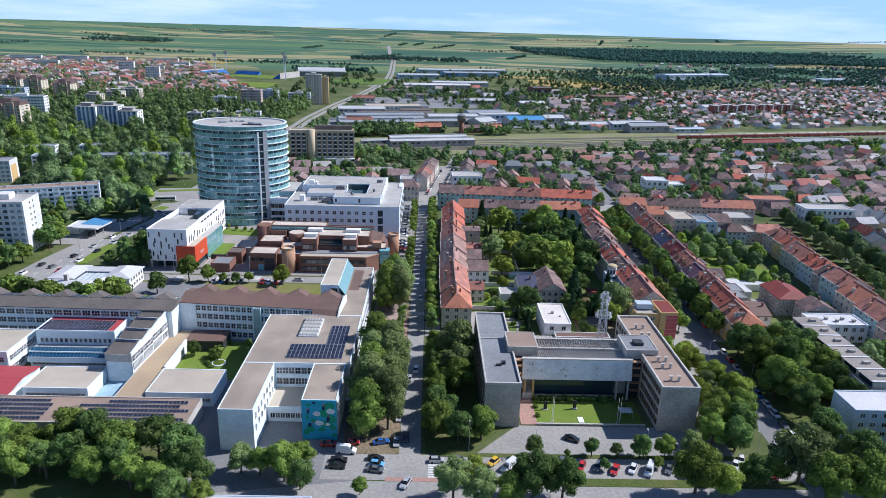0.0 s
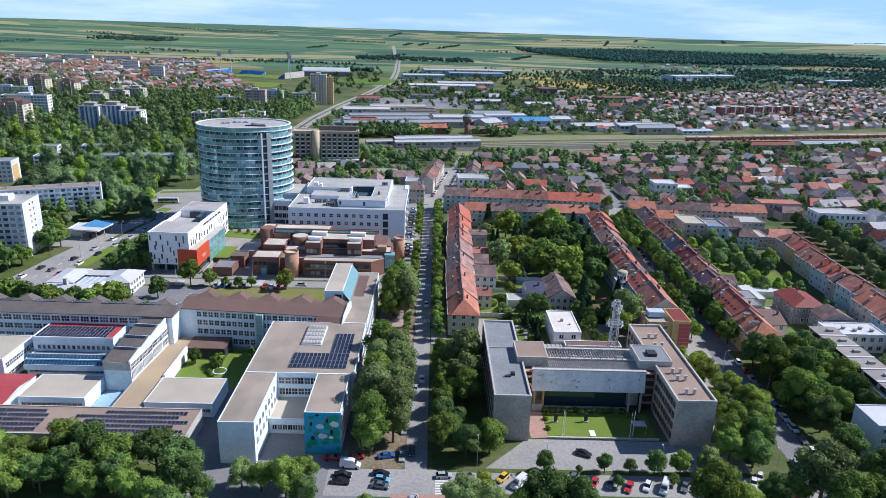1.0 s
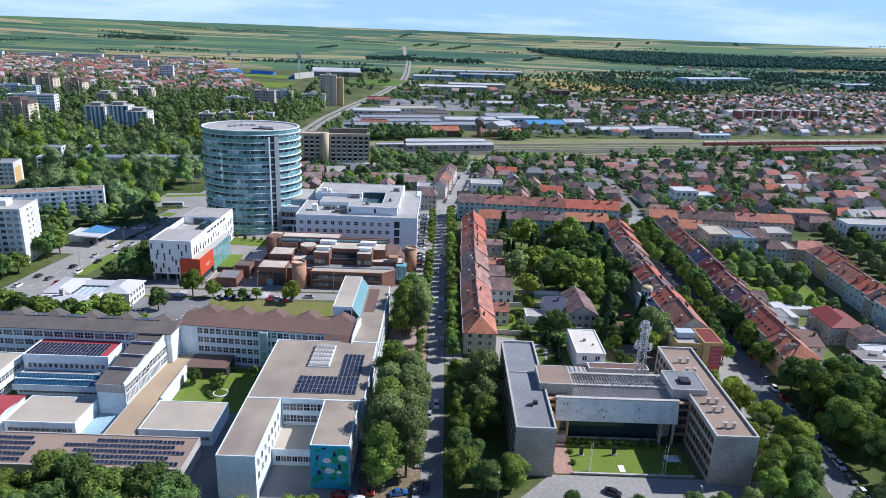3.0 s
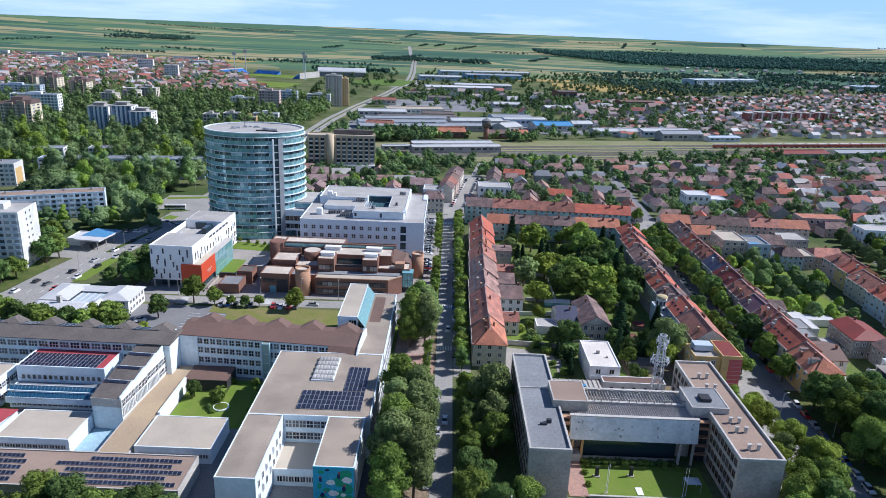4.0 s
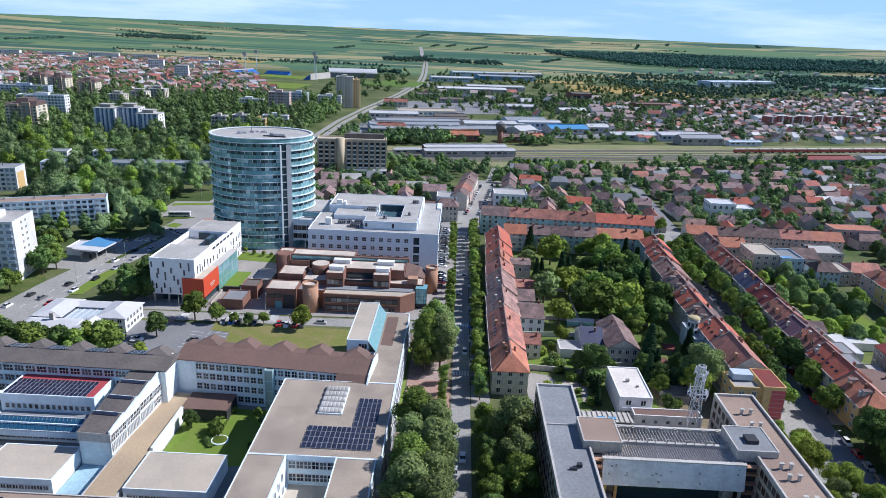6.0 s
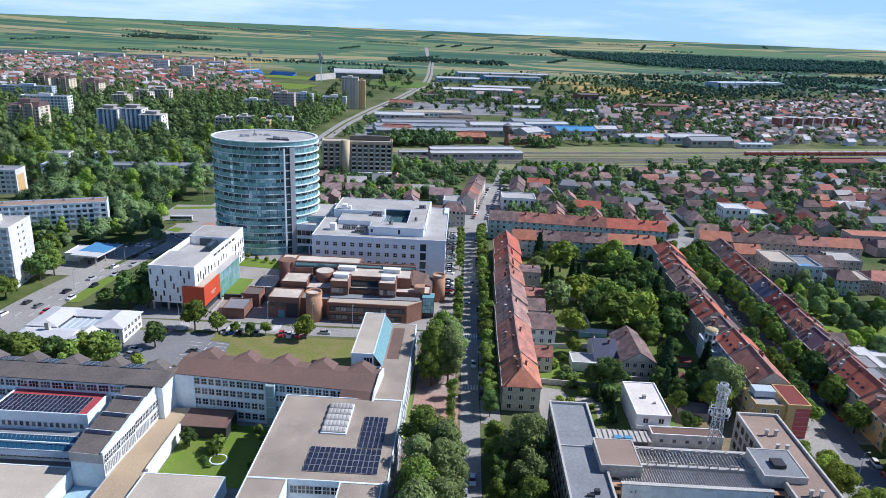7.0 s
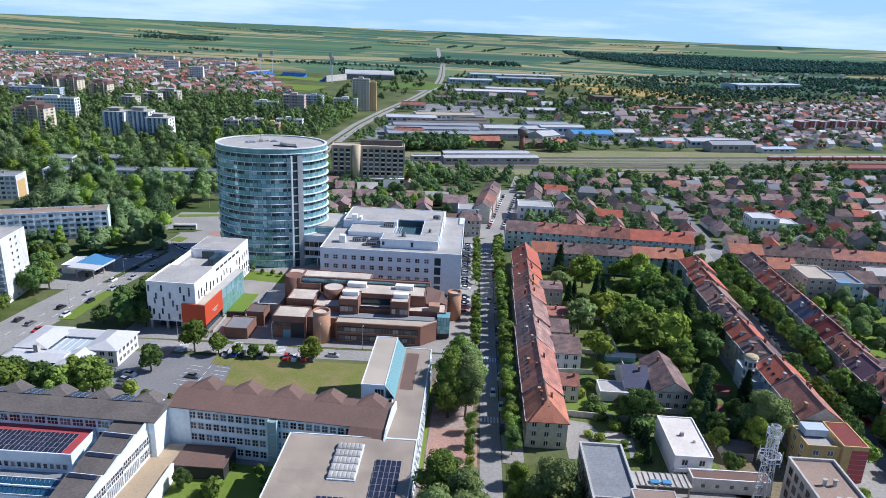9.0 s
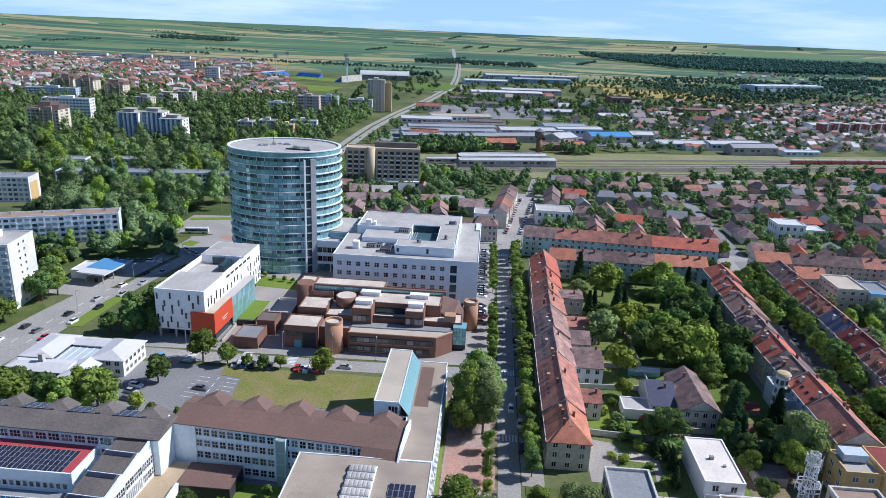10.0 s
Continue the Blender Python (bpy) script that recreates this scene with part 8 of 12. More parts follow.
def trunk_mesh(kind, seed):
    rng = random.Random(seed)
    bm = bmesh.new()
    top, r = {"broad": (6.5, 0.32), "wide": (7.0, 0.38), "plane": (11.0, 0.3), "small": (4.0, 0.1), "conifer": (11.0, 0.22), "shrub": (0.9, 0.08)}[kind]
    tube(bm, (0, 0, 0), (0, 0, top * 0.5), r, 8, r * 0.7)
    tube(bm, (0, 0, top * 0.48), (0.1, 0, top), r * 0.7, 7, r * 0.3)
    if kind != "conifer":
        for i in range(5):
            a = i * 1.3 + rng.uniform(-0.3, 0.3)
            z = top * rng.uniform(0.4, 0.7)
            l = top * rng.uniform(0.25, 0.4)
            tube(bm, (0, 0, z), (l * math.cos(a), l * math.sin(a), z + l * 0.9), r * 0.4, 5, r * 0.12)
    return bm


LEAVES = {"fresh": M_LEAFY, "mid": M_LEAF, "dark": M_LEAFD, "grey": M_LEAFS, "needle": M_CONIF}
TREES = {}
TREE_LABEL = {"broad": "broadleaf tree with an uneven", "wide": "large spreading tree with a", "plane": "tall street tree with a", "small": "small trimmed street tree with a", "conifer": "dark conifer with a narrow", "shrub": "low rounded shrub with a"}
TONE_WORD = {"fresh": "light green", "mid": "green", "dark": "dark green", "grey": "grey-green", "needle": "blackish green"}
trng = random.Random(77)


def plant(kind, x, y, s=1.0, tone="mid", variant=None, z=0.02, tall=1.0):
    v = trng.randrange(3) if variant is None else variant
    fine = y < 232 or (y < 290 and -20 < x < 90)
    key = (kind, tone, v, fine)
    m = pose(x, y, z, 0, 0, trng.uniform(0, 360)) @ Matrix.Diagonal((s, s, s * tall, 1))
    if kind == "shrub":
        key = (kind, tone, v, False)
        if key not in TREES:
            TREES[key] = mesh_of("shrub", crown_mesh(kind, v * 13 + 1, False), LEAVES[tone])
        ob = tagged(new("shrub", TREES[key]), f"{TREE_LABEL[kind]} {TONE_WORD[tone]} crown", "shrub")
        ob.matrix_world = m
        return ob
    if key not in TREES:
        ob = thing("tree" if kind != "shrub" else "shrub", x, y, f"{TREE_LABEL[kind]} {TONE_WORD[tone]} crown", "tree" if kind != "shrub" else "shrub", {"plane": "street trees", "small": "small street trees"}.get(kind, ""))
        part("trunk", trunk_mesh(kind, v + 5), M_WOOD, ob)
        part("crown", crown_mesh(kind, v * 13 + 1, fine), LEAVES[tone], ob)
        TREES[key] = ob
        ob.matrix_basis = m
        return ob
    src = TREES[key]
    ob = copy_thing(src, m)
    ob.matrix_basis = m
    return ob


JOINED = {}


def grove(x0, x1, y0, y1, gap, kinds, smin=0.8, smax=1.2, seed=1, avoid=(), tones=("mid", "dark", "mid", "fresh"), joined=None):
    """Trees spread loosely over a rectangle on a shaken grid."""
    rng = random.Random(seed)
    y = y0 + gap / 2
    row = 0
    while y < y1:
        x = x0 + gap / 2 + (gap / 2 if row % 2 else 0)
        while x < x1:
            px, py = x + rng.uniform(-0.3, 0.3) * gap, y + rng.uniform(-0.3, 0.3) * gap
            if not any(a0 < px < a1 and b0 < py < b1 for a0, a1, b0, b1 in avoid):
                k = rng.choice(kinds)
                if joined:
                    JOINED.setdefault(joined, []).append((px, py, rng.uniform(smin, smax) * 4.9))
                    x += gap
                    continue
                plant(k, px, py, rng.uniform(smin, smax), "needle" if k == "conifer" else rng.choice(tones))
            x += gap
        y += gap
        row += 1


# main street: tall row on the school side, low trimmed rows further on
for i, y in enumerate((165, 170, 175, 180, 185, 190, 195, 200, 205)):
    plant("plane", -12.2 + (2.0 if i % 2 else -3.8), y, 1.22 + 0.08 * (i % 3), "grey" if i % 4 else "mid", tall=0.92)
for i, (x, y) in enumerate(((-16.0, 252.5), (-10.8, 254.0), (-15.2, 258.5), (-10.6, 260.5), (-13.4, 265.0))):
    plant("plane", x, y, 1.24, "grey" if i % 2 else "mid")
for i in range(19):
    if not 343 < 299 + 6.6 * i < 363:
        plant("small", -8.4, 299 + 6.6 * i, 1.08 + 0.1 * (i % 3), "mid", tall=0.9)
for i in range(30):
    plant("small", 2.2 + 0.3 * (i % 2), 236 + 6.2 * i, 1.42 + 0.1 * (i % 3), "mid" if i % 3 else "dark", tall=0.85)
for y, s in ((226.0, 0.85), (232.5, 1.0), (238.5, 0.9), (245.5, 1.05)):
    plant("small", -9.3, y, s, "mid" if y > 230 else "fresh")
# corner trees by the concrete office
for x, y, s, k, tn in ((3.5, 167, 0.9, "wide", "mid"), (9.5, 163.5, 0.85, "wide", "dark"), (16.0, 165.5, 0.85, "wide", "mid"), (7, 172.5, 0.85, "broad", "dark"), (3.5, 178, 0.85, "broad", "dark"), (4.0, 186, 0.8, "broad", "mid"), (10.0, 190, 1.05, "wide", "mid"), (11.0, 198, 1.0, "wide", "grey"), (3.0, 196, 0.7, "broad", "mid"), (3.0, 205, 0.7, "broad", "dark"), (10.4, 211, 1.35, "wide", "grey"), (3.0, 214, 0.65, "broad", "mid"), (9, 217, 0.75, "broad", "dark"), (3, 223, 0.6, "broad", "mid"), (13, 225, 0.5, "broad", "mid")):
    plant(k, x, y, s, tn)
for x, y, s, k, tn in ((74.0, 250.5, 1.3, "wide", "grey"), (60.5, 262.8, 1.3, "conifer", "needle"), (76.0, 269.5, 1.0, "conifer", "needle"), (66.5, 249, 0.7, "broad", "dark"), (57.0, 256.5, 0.75, "broad", "dark"), (61.0, 250.0, 0.75, "broad", "dark"), (70.5, 262.0, 0.6, "broad", "dark"), (40.5, 256.0, 0.95, "wide", "dark"), (59.0, 233.0, 0.6, "broad", "dark")):
    plant(k, x, y, s, tn)
# dense park below the school
for x, y, s, tn in ((-126, 153, 1.1, "mid"), (-118, 152, 1.0, "mid"), (-108, 154, 0.9, "mid"), (-101, 152, 0.8, "mid"), (-92, 156, 0.95, "mid"), (-84, 153, 1.05, "dark"), (-76, 150, 1.0, "mid"), (-68, 153, 1.0, "dark"), (-61, 149, 1.0, "dark"), (-56, 143, 0.9, "dark"), (-46, 149, 0.62, "grey"), (-41, 148, 0.62, "mid"), (-34.5, 146, 0.78, "mid"), (-31.5, 150.5, 0.62, "mid"), (-30, 143, 0.6, "dark")):
    plant("wide", x, y, s * 1.12, tn)
for x, y, s_, tn in ((-64, 139, 0.85, "mid"), (-59, 136, 0.8, "dark"), (-71, 142, 0.8, "mid"), (-52, 136, 0.6, "mid"), (-112, 147, 0.75, "dark"), (-96, 148, 0.8, "mid")):
    plant("wide", x, y, s_, tn)
for i in range(8):
    plant("wide", -118 + 6.2 * i, 143.5 + 2.4 * (i % 3), 0.85 + 0.08 * (i % 2), "dark" if i % 3 else "mid")
patch("grass_street_lawn", (-62, -14, 133.5, 139.7), 0.1, M_LAWN, "bright lawn strip below the street", "grass")
flat_block("kiosk_row", -56.0, -26.0, 127.0, 136.2, 3.1, M_OLDWHITE, M_WROOF, "low white flat-roofed kiosk row by the lawn", "kiosk", lip=0.2, lipmat=M_BLUEW)
grove(-190, -126, 148, 162, 9, ("wide", "broad"), 0.8, 1.1, 12, joined="park_edge_grove")
plant("shrub", -37, 151, 1.5, "fresh")
plant("broad", -15.2, 141.3, 0.42, "mid")
# south of the crossing, and along the car park
for x, y, s, k, tn in ((7.5, 139.5, 0.95, "wide", "grey"), (14, 138.0, 0.8, "wide", "grey"), (13, 147.3, 0.62, "broad", "fresh"), (27, 140.3, 1.05, "wide", "dark"), (34, 139.5, 1.0, "wide", "dark"), (21.4, 138.4, 0.8, "broad", "mid"), (96.5, 148, 1.35, "wide", "grey"), (88.5, 146.4, 0.8, "broad", "mid"), (99.5, 140.5, 1.1, "wide", "mid"), (113.5, 149.5, 1.15, "wide", "dark"), (124, 146, 1.1, "wide", "mid"), (131, 150, 1.0, "wide", "dark"), (108, 139, 1.2, "wide", "mid"), (68.2, 143.6, 1.1, "wide", "mid"), (83.7, 145.2, 0.85, "broad", "dark"), (40, 147.2, 0.30, "broad", "mid"), (47.5, 152.5, 0.32, "broad", "dark"), (62, 153.5, 0.32, "broad", "mid"), (71, 151, 0.42, "broad", "fresh"), (76, 148, 0.5, "broad", "mid"), (84, 150, 0.45, "broad", "mid"), (75, 142, 0.8, "broad", "fresh")):
    plant(k, x, y, s, tn)
for x, s, tn, k in ((29.8, 0.55, "dark", "broad"), (45.4, 0.5, "dark", "broad"), (52.0, 0.4, "grey", "broad"), (58.5, 0.62, "dark", "broad"), (65.2, 0.6, "mid", "broad"), (72.0, 0.72, "grey", "broad"), (38.8, 0.2, "dark", "broad")):
    plant(k, x, 158.2, s, tn)
for i in range(14):
    plant("shrub", 34.5 + 1.8 * i, 187.6 + 0.3 * (i % 2), 0.75, "dark" if i % 3 else "mid")
for x, y in ((33.8, 178), (33.8, 183), (35, 186), (59, 186), (60.5, 183), (55.5, 186.4)):
    plant("shrub", x, y, 0.6, "mid")
# round the east wing and the park beyond the side street
for x, y, s, tn in ((80, 163.5, 0.8, "mid"), (86, 162, 0.85, "dark"), (82.5, 170, 0.9, "mid"), (89.5, 168, 0.9, "dark"), (86, 176, 0.9, "mid"), (92, 178, 0.75, "dark"), (88, 192, 0.75, "grey"), (92.5, 197, 0.7, "mid"), (86, 205, 0.65, "fresh"), (84, 214, 0.55, "fresh"), (82, 222, 0.55, "fresh"), (85, 228, 0.5, "fresh")):
    plant("wide", x, y, s, tn)
grove(109, 133, 160, 226, 7.2, ("wide", "broad", "wide"), 0.9, 1.2, 21, avoid=((114.5, 142, 158, 180),), tones=("mid", "dark", "mid", "dark"))
grove(132, 200, 128, 162, 9.0, ("wide", "broad"), 0.8, 1.1, 23, joined="south_east_grove")
# back gardens inside the block
for x, y, w, tn in ((39.7, 368.9, 14, "fresh"), (65.4, 376.7, 14, "fresh"), (64.5, 354.8, 16, "mid"), (41.7, 329.6, 12, "fresh"), (31.0, 318.9, 12.5, "grey"), (34.3, 295.7, 10, "fresh"), (52.5, 304.2, 15, "mid"), (62.0, 305.7, 14.5, "fresh"), (53.7, 320.5, 13, "mid"), (73.8, 350.3, 13, "dark"), (76.2, 363, 10, "dark"), (74.4, 337, 12, "dark"), (75.5, 310.5, 14, "dark"), (72, 299, 11.5, "dark"), (45.6, 315.0, 11, "dark"), (27.6, 363.6, 8.5, "grey"), (66.9, 345.0, 11.5, "dark"), (55.1, 357.2, 8.5, "dark"), (61, 331, 10.5, "dark"), (69, 324, 9.5, "mid"), (49, 341, 8, "mid"), (63, 294.5, 10, "mid"), (35, 338, 8, "dark"), (47.5, 380, 8, "dark"), (57, 383, 7, "mid"), (30, 376, 7, "dark"), (73, 381, 8, "dark")):
    plant("wide" if w > 11 else "broad", x, y, w / (9.8 if w > 11 else 8.8), tn, tall=0.85)
for x, y, s in ((31, 386, 1.1), (78.5, 380, 0.95), (74, 329, 1.1), (42.5, 350.9, 1.0), (30.7, 347.5, 0.8), (46, 352.5, 0.8), (33.5, 352, 0.7), (70, 368, 1.0), (78, 356, 1.15), (59, 342, 0.9), (80.0, 345, 1.0)):
    plant("conifer", x, y, s, "needle")
for x, y, s, k, tn in ((33, 281, 0.6, "broad", "fresh"), (36, 258, 0.7, "broad", "dark"), (36, 249, 0.5, "conifer", "needle"), (39.5, 243, 0.55, "conifer", "needle"), (38.5, 236, 0.5, "conifer", "needle"), (58, 252, 0.85, "conifer", "needle"), (59.5, 244, 0.7, "broad", "mid"), (62, 272, 0.7, "broad", "mid"), (70, 244, 0.95, "wide", "fresh"), (66, 278, 0.8, "wide", "dark"), (24, 259, 0.28, "shrub", "mid"), (27, 262, 1.3, "shrub", "dark"), (30, 261, 1.2, "shrub", "mid"), (25, 270, 1.4, "shrub", "fresh"), (29, 276, 1.1, "shrub", "mid"), (23, 279, 1.2, "shrub", "dark"), (33, 252, 1.4, "shrub", "mid"), (56.5, 259, 1.4, "shrub", "dark"), (72, 262, 0.6, "conifer", "needle"), (61, 286, 0.8, "wide", "mid")):
    plant(k, x, y, s, tn)
# side street rows
for i in range(15):
    y = 192 + 14.0 * i
    if y < 300 or y > 340:
        plant("wide" if i % 3 else "broad", 98.0 + 0.5 * math.sin(i) + max(0, y - 300) * 0.09, y + 50 if y < 240 else y, 0.72 + 0.1 * (i % 3), ("mid", "dark", "mid")[i % 3])
    plant("broad" if i % 2 else "wide", 110.0 + 0.05 * i * i * 0.3, y + 46 if y < 235 else y + 5, 0.8 + 0.1 * (i % 3), ("mid", "mid", "dark")[i % 3])
    if y > 290:
        plant("wide", 110.5 + 0.05 * i * i * 0.3, y - 2, 0.8, ("mid", "dark", "mid")[i % 3])
# gardens between the terraces
grove(128, 170, 290, 366, 8.4, ("broad", "wide", "broad"), 0.35, 0.95, 41, avoid=((143, 164, 255, 290), (125, 136, 286, 302), (127, 143, 304, 326), (150, 160, 300, 318), (133, 146, 338, 352)), tones=("mid", "fresh", "dark", "fresh"), joined="terrace_garden_trees")
grove(148, 170, 188, 224, 9, ("broad", "wide"), 0.6, 0.9, 42, joined="terrace_garden_trees")
grove(163, 170, 240, 290, 8, ("broad",), 0.4, 0.6, 43, joined="terrace_garden_trees")
# tree-lined street further right
for i in range(24):
    y = 170 + 10.5 * i
    x = 196 + (y - 170) * 0.115
    JOINED.setdefault("tree_lined_street_rows", []).extend(((x - 1, y, 3.9), (x + 13, y + 4, 4.0)))
grove(190, 200, 186, 290, 8.0, ("broad",), 0.6, 0.9, 44, joined="tree_lined_street_gardens")
grove(222, 245, 180, 330, 8.5, ("broad", "wide"), 0.65, 1.0, 45, joined="tree_lined_street_gardens")
# lawn and car park behind the school
for x, y, s, k, tn in ((-104.5, 284.5, 1.05, "broad", "mid"), (-96, 284.0, 0.68, "broad", "mid"), (-89, 283, 0.42, "broad", "mid"), (-83.5, 282.5, 0.45, "broad", "dark"), (-78, 283.3, 0.45, "broad", "mid"), (-63.0, 281.5, 0.82, "broad", "fresh"), (-112.5, 269.0, 0.85, "broad", "dark"), (-129.5, 257.0, 0.85, "wide", "fresh"), (-147.5, 254.0, 0.85, "wide", "dark"), (-124, 254.5, 0.7, "broad", "grey"), (-119, 252.5, 0.6, "broad", "grey"), (-121, 250, 1.15, "wide", "mid"), (-128, 246, 1.0, "wide", "mid"), (-136, 249, 0.95, "wide", "dark"), (-144, 247, 1.1, "wide", "mid"), (-153, 250, 1.1, "wide", "dark"), (-162, 254, 1.05, "wide", "mid"), (-171, 246, 0.8, "wide", "dark"), (-180, 252, 0.8, "wide", "mid"), (-111, 253, 0.5, "broad", "fresh"), (-105, 250, 0.4, "broad", "mid"), (-98, 251, 0.3, "broad", "mid"),
                      (-78.6, 213, 0.5, "broad", "dark"), (-71.3, 211.6, 2.0, "shrub", "mid"), (-72.6, 207.4, 0.7, "shrub", "dark"), (-71.6, 206, 0.6, "shrub", "dark"), (-70.6, 204.8, 0.55, "shrub", "mid"), (-70, 222, 0.9, "shrub", "mid"), (-59, 215, 0.35, "broad", "dark"), (-62, 220, 0.3, "broad", "mid"),
                      (-110, 366, 0.25, "broad", "fresh"), (-105, 363, 0.22, "broad", "mid"), (-100, 362, 0.24, "broad", "fresh"), (-96, 361, 0.22, "broad", "mid"), (-91, 358, 0.25, "broad", "mid")):
    plant(k, x, y, s, tn)
grove(-148, -129, 298, 352, 7.0, ("broad", "wide"), 0.62, 0.9, 51, tones=("dark", "dark", "dark"), avoid=((-160, -141, 318, 360),))
# beside the avenue
for x, y, s, tn in ((-187, 303, 0.85, "mid"), (-190, 297, 0.9, "dark"), (-198, 303, 0.9, "mid"), (-186, 324, 1.0, "dark"), (-184, 331, 0.95, "mid"), (-193, 290, 0.8, "mid"), (-200, 284, 0.9, "dark"), (-190, 278, 0.8, "mid"), (-196, 345, 0.9, "dark"), (-190, 339, 0.8, "dark"), (-199, 355, 0.9, "mid"), (-205, 298, 1.0, "dark")):
    plant("wide", x, y, s, tn)
grove(-245, -162, 374, 400, 9.0, ("broad", "wide"), 0.75, 1.0, 52, avoid=((-250, -200, 384, 412), (-186, -150, 340, 382)), tones=("dark", "mid"), joined="avenue_grove")
grove(-260, -172, 418, 486, 9.5, ("wide", "wide", "broad"), 1.25, 1.8, 53, avoid=((-182, -140, 418, 470),), tones=("mid", "dark", "fresh", "mid"), joined="avenue_grove")
grove(-252, -196, 368, 379, 7.5, ("broad",), 0.62, 0.85, 59, tones=("dark", "mid"), joined="avenue_grove")
grove(-196, -166, 400, 424, 8.5, ("wide", "broad"), 0.8, 1.1, 54, avoid=((-172, -150, 396, 430),), tones=("mid", "dark"), joined="avenue_grove")
grove(-300, -206, 300, 380, 10.5, ("wide", "broad"), 0.85, 1.2, 55, avoid=((-240, -190, 310, 350),), tones=("dark", "mid"), joined="west_grove")
# between the clinic, hotel and station
grove(-80, -32, 470, 530, 9.5, ("broad", "wide"), 0.7, 1.1, 61, tones=("dark", "mid", "fresh"), avoid=((-62, -20, 440, 500),), joined="station_grove")
grove(-80, -30, 572, 612, 10, ("broad", "wide"), 0.8, 1.1, 62, tones=("dark", "mid"), joined="station_grove")
grove(10, 105, 598, 622, 9, ("broad", "wide"), 0.7, 1.0, 63, tones=("dark", "mid", "mid"), avoid=((15, 34, 590, 625),), joined="station_grove")
grove(-128, -112, 480, 540, 9, ("broad", "wide"), 0.9, 1.2, 64, joined="station_grove")

# corner planting east of the office wing, and the hedge by its lane
for x, y, sc, tn in ((84, 186, 0.75, "fresh"), (88, 212, 0.7, "fresh"), (86, 220, 0.6, "mid"), (93, 187, 0.7, "mid")):
    plant("wide", x, y, sc, tn)
for i in range(9):
    plant("shrub", 82.0 + 0.35 * (i % 2), 196 + 2.0 * i, 0.9, "dark" if i % 3 else "mid")

for x, y, sc, tn in ((27.5, 246.0, 1.1, "fresh"), (24.5, 247.5, 0.9, "fresh"), (29.5, 256.5, 1.3, "dark"), (33, 254.8, 1.2, "dark"), (31.0, 263.0, 1.1, "grey"), (28.8, 266.0, 1.5, "grey"), (40.5, 260.0, 1.3, "dark"), (22.0, 274.0, 1.4, "mid"), (36.5, 237.0, 1.2, "mid"), (38.5, 239.0, 1.0, "dark"), (45, 253, 1.0, "mid"), (55.5, 254.5, 1.2, "dark"), (49, 263.5, 1.1, "mid"), (62, 250, 1.3, "dark"), (64, 238, 1.2, "mid"), (69, 261, 1.3, "dark"), (72, 268, 1.6, "dark"), (40.5, 253, 2.6, "dark"), (34, 244.0, 0.8, "mid"), (36.8, 248.5, 0.8, "dark")):
    plant("shrub", x, y, sc, tn)
for x, y, sc in ((40.2, 246, 0.42), (38.6, 247.6, 0.36), (62, 257.9, 0.8), (64, 246.0, 0.7), (59, 258.5, 0.75)):
    plant("conifer", x, y, sc, "needle")

# corner of the side street and before the apartment rows
for x, y, sc, tn in ((101.5, 401, 0.8, "mid"), (97, 406, 0.7, "dark"), (118, 402.5, 0.75, "dark"), (112, 437, 0.8, "mid"), (40, 411, 0.5, "mid"), (52, 412, 0.55, "fresh"), (61, 410.5, 0.5, "mid"), (83, 411, 0.75, "dark"), (95, 410, 0.7, "mid"), (30, 412, 0.55, "dark")):
    plant("broad", x, y, sc, tn)

# shaded planting along the court wall
for i in range(5):
    plant("shrub", -57.5 - 1.4 * (i % 2), 200.5 + 4.4 * i, 0.8 + 0.2 * (i % 3), "dark")

for x, y, sc, tn in ((95.5, 187.5, 1.05, "fresh"), (92.5, 197, 0.9, "fresh"), (88.5, 207, 0.95, "fresh"), (91, 216, 0.7, "fresh"), (93, 177, 1.0, "mid")):
    plant("wide", x, y, sc, tn, tall=0.85)
# ---- vehicles ----
def car_shell(kind):
    """Profile sections along y (nose at -y), swept into a body with rounded shoulders."""
    L, W, belt, top = {"hatch": (4.1, 1.75, 0.92, 1.5), "saloon": (4.6, 1.8, 0.92, 1.45), "van": (5.4, 2.0, 1.15, 2.35)}[kind]
    h = L / 2
    if kind == "van":
        low = [(-h, 0.75), (-h + 0.25, 1.0), (-h + 0.9, 1.2), (h - 0.05, 1.25), (h, 0.6)]
        roof = [(-h + 0.8, 1.18), (-h + 1.7, 2.2), (-h + 2.1, top), (h - 0.15, top), (h - 0.02, 1.2)]
    elif kind == "saloon":
        low = [(-h, 0.55), (-h + 0.2, 0.75), (-h + 1.1, belt), (h - 0.7, belt + 0.04), (h - 0.05, 0.9), (h, 0.5)]
        roof = [(-h + 1.1, belt - 0.02), (-h + 1.85, top - 0.06), (-h + 2.3, top), (h - 1.45, top - 0.04), (h - 0.65, belt + 0.02)]
    else:
        low = [(-h, 0.55), (-h + 0.2, 0.75), (-h + 0.95, belt), (h - 0.1, belt + 0.06), (h, 0.55)]
        roof = [(-h + 0.95, belt - 0.02), (-h + 1.75, top - 0.05), (-h + 2.2, top), (h - 0.6, top - 0.05), (h - 0.12, belt + 0.04)]
    return L, W, low, roof


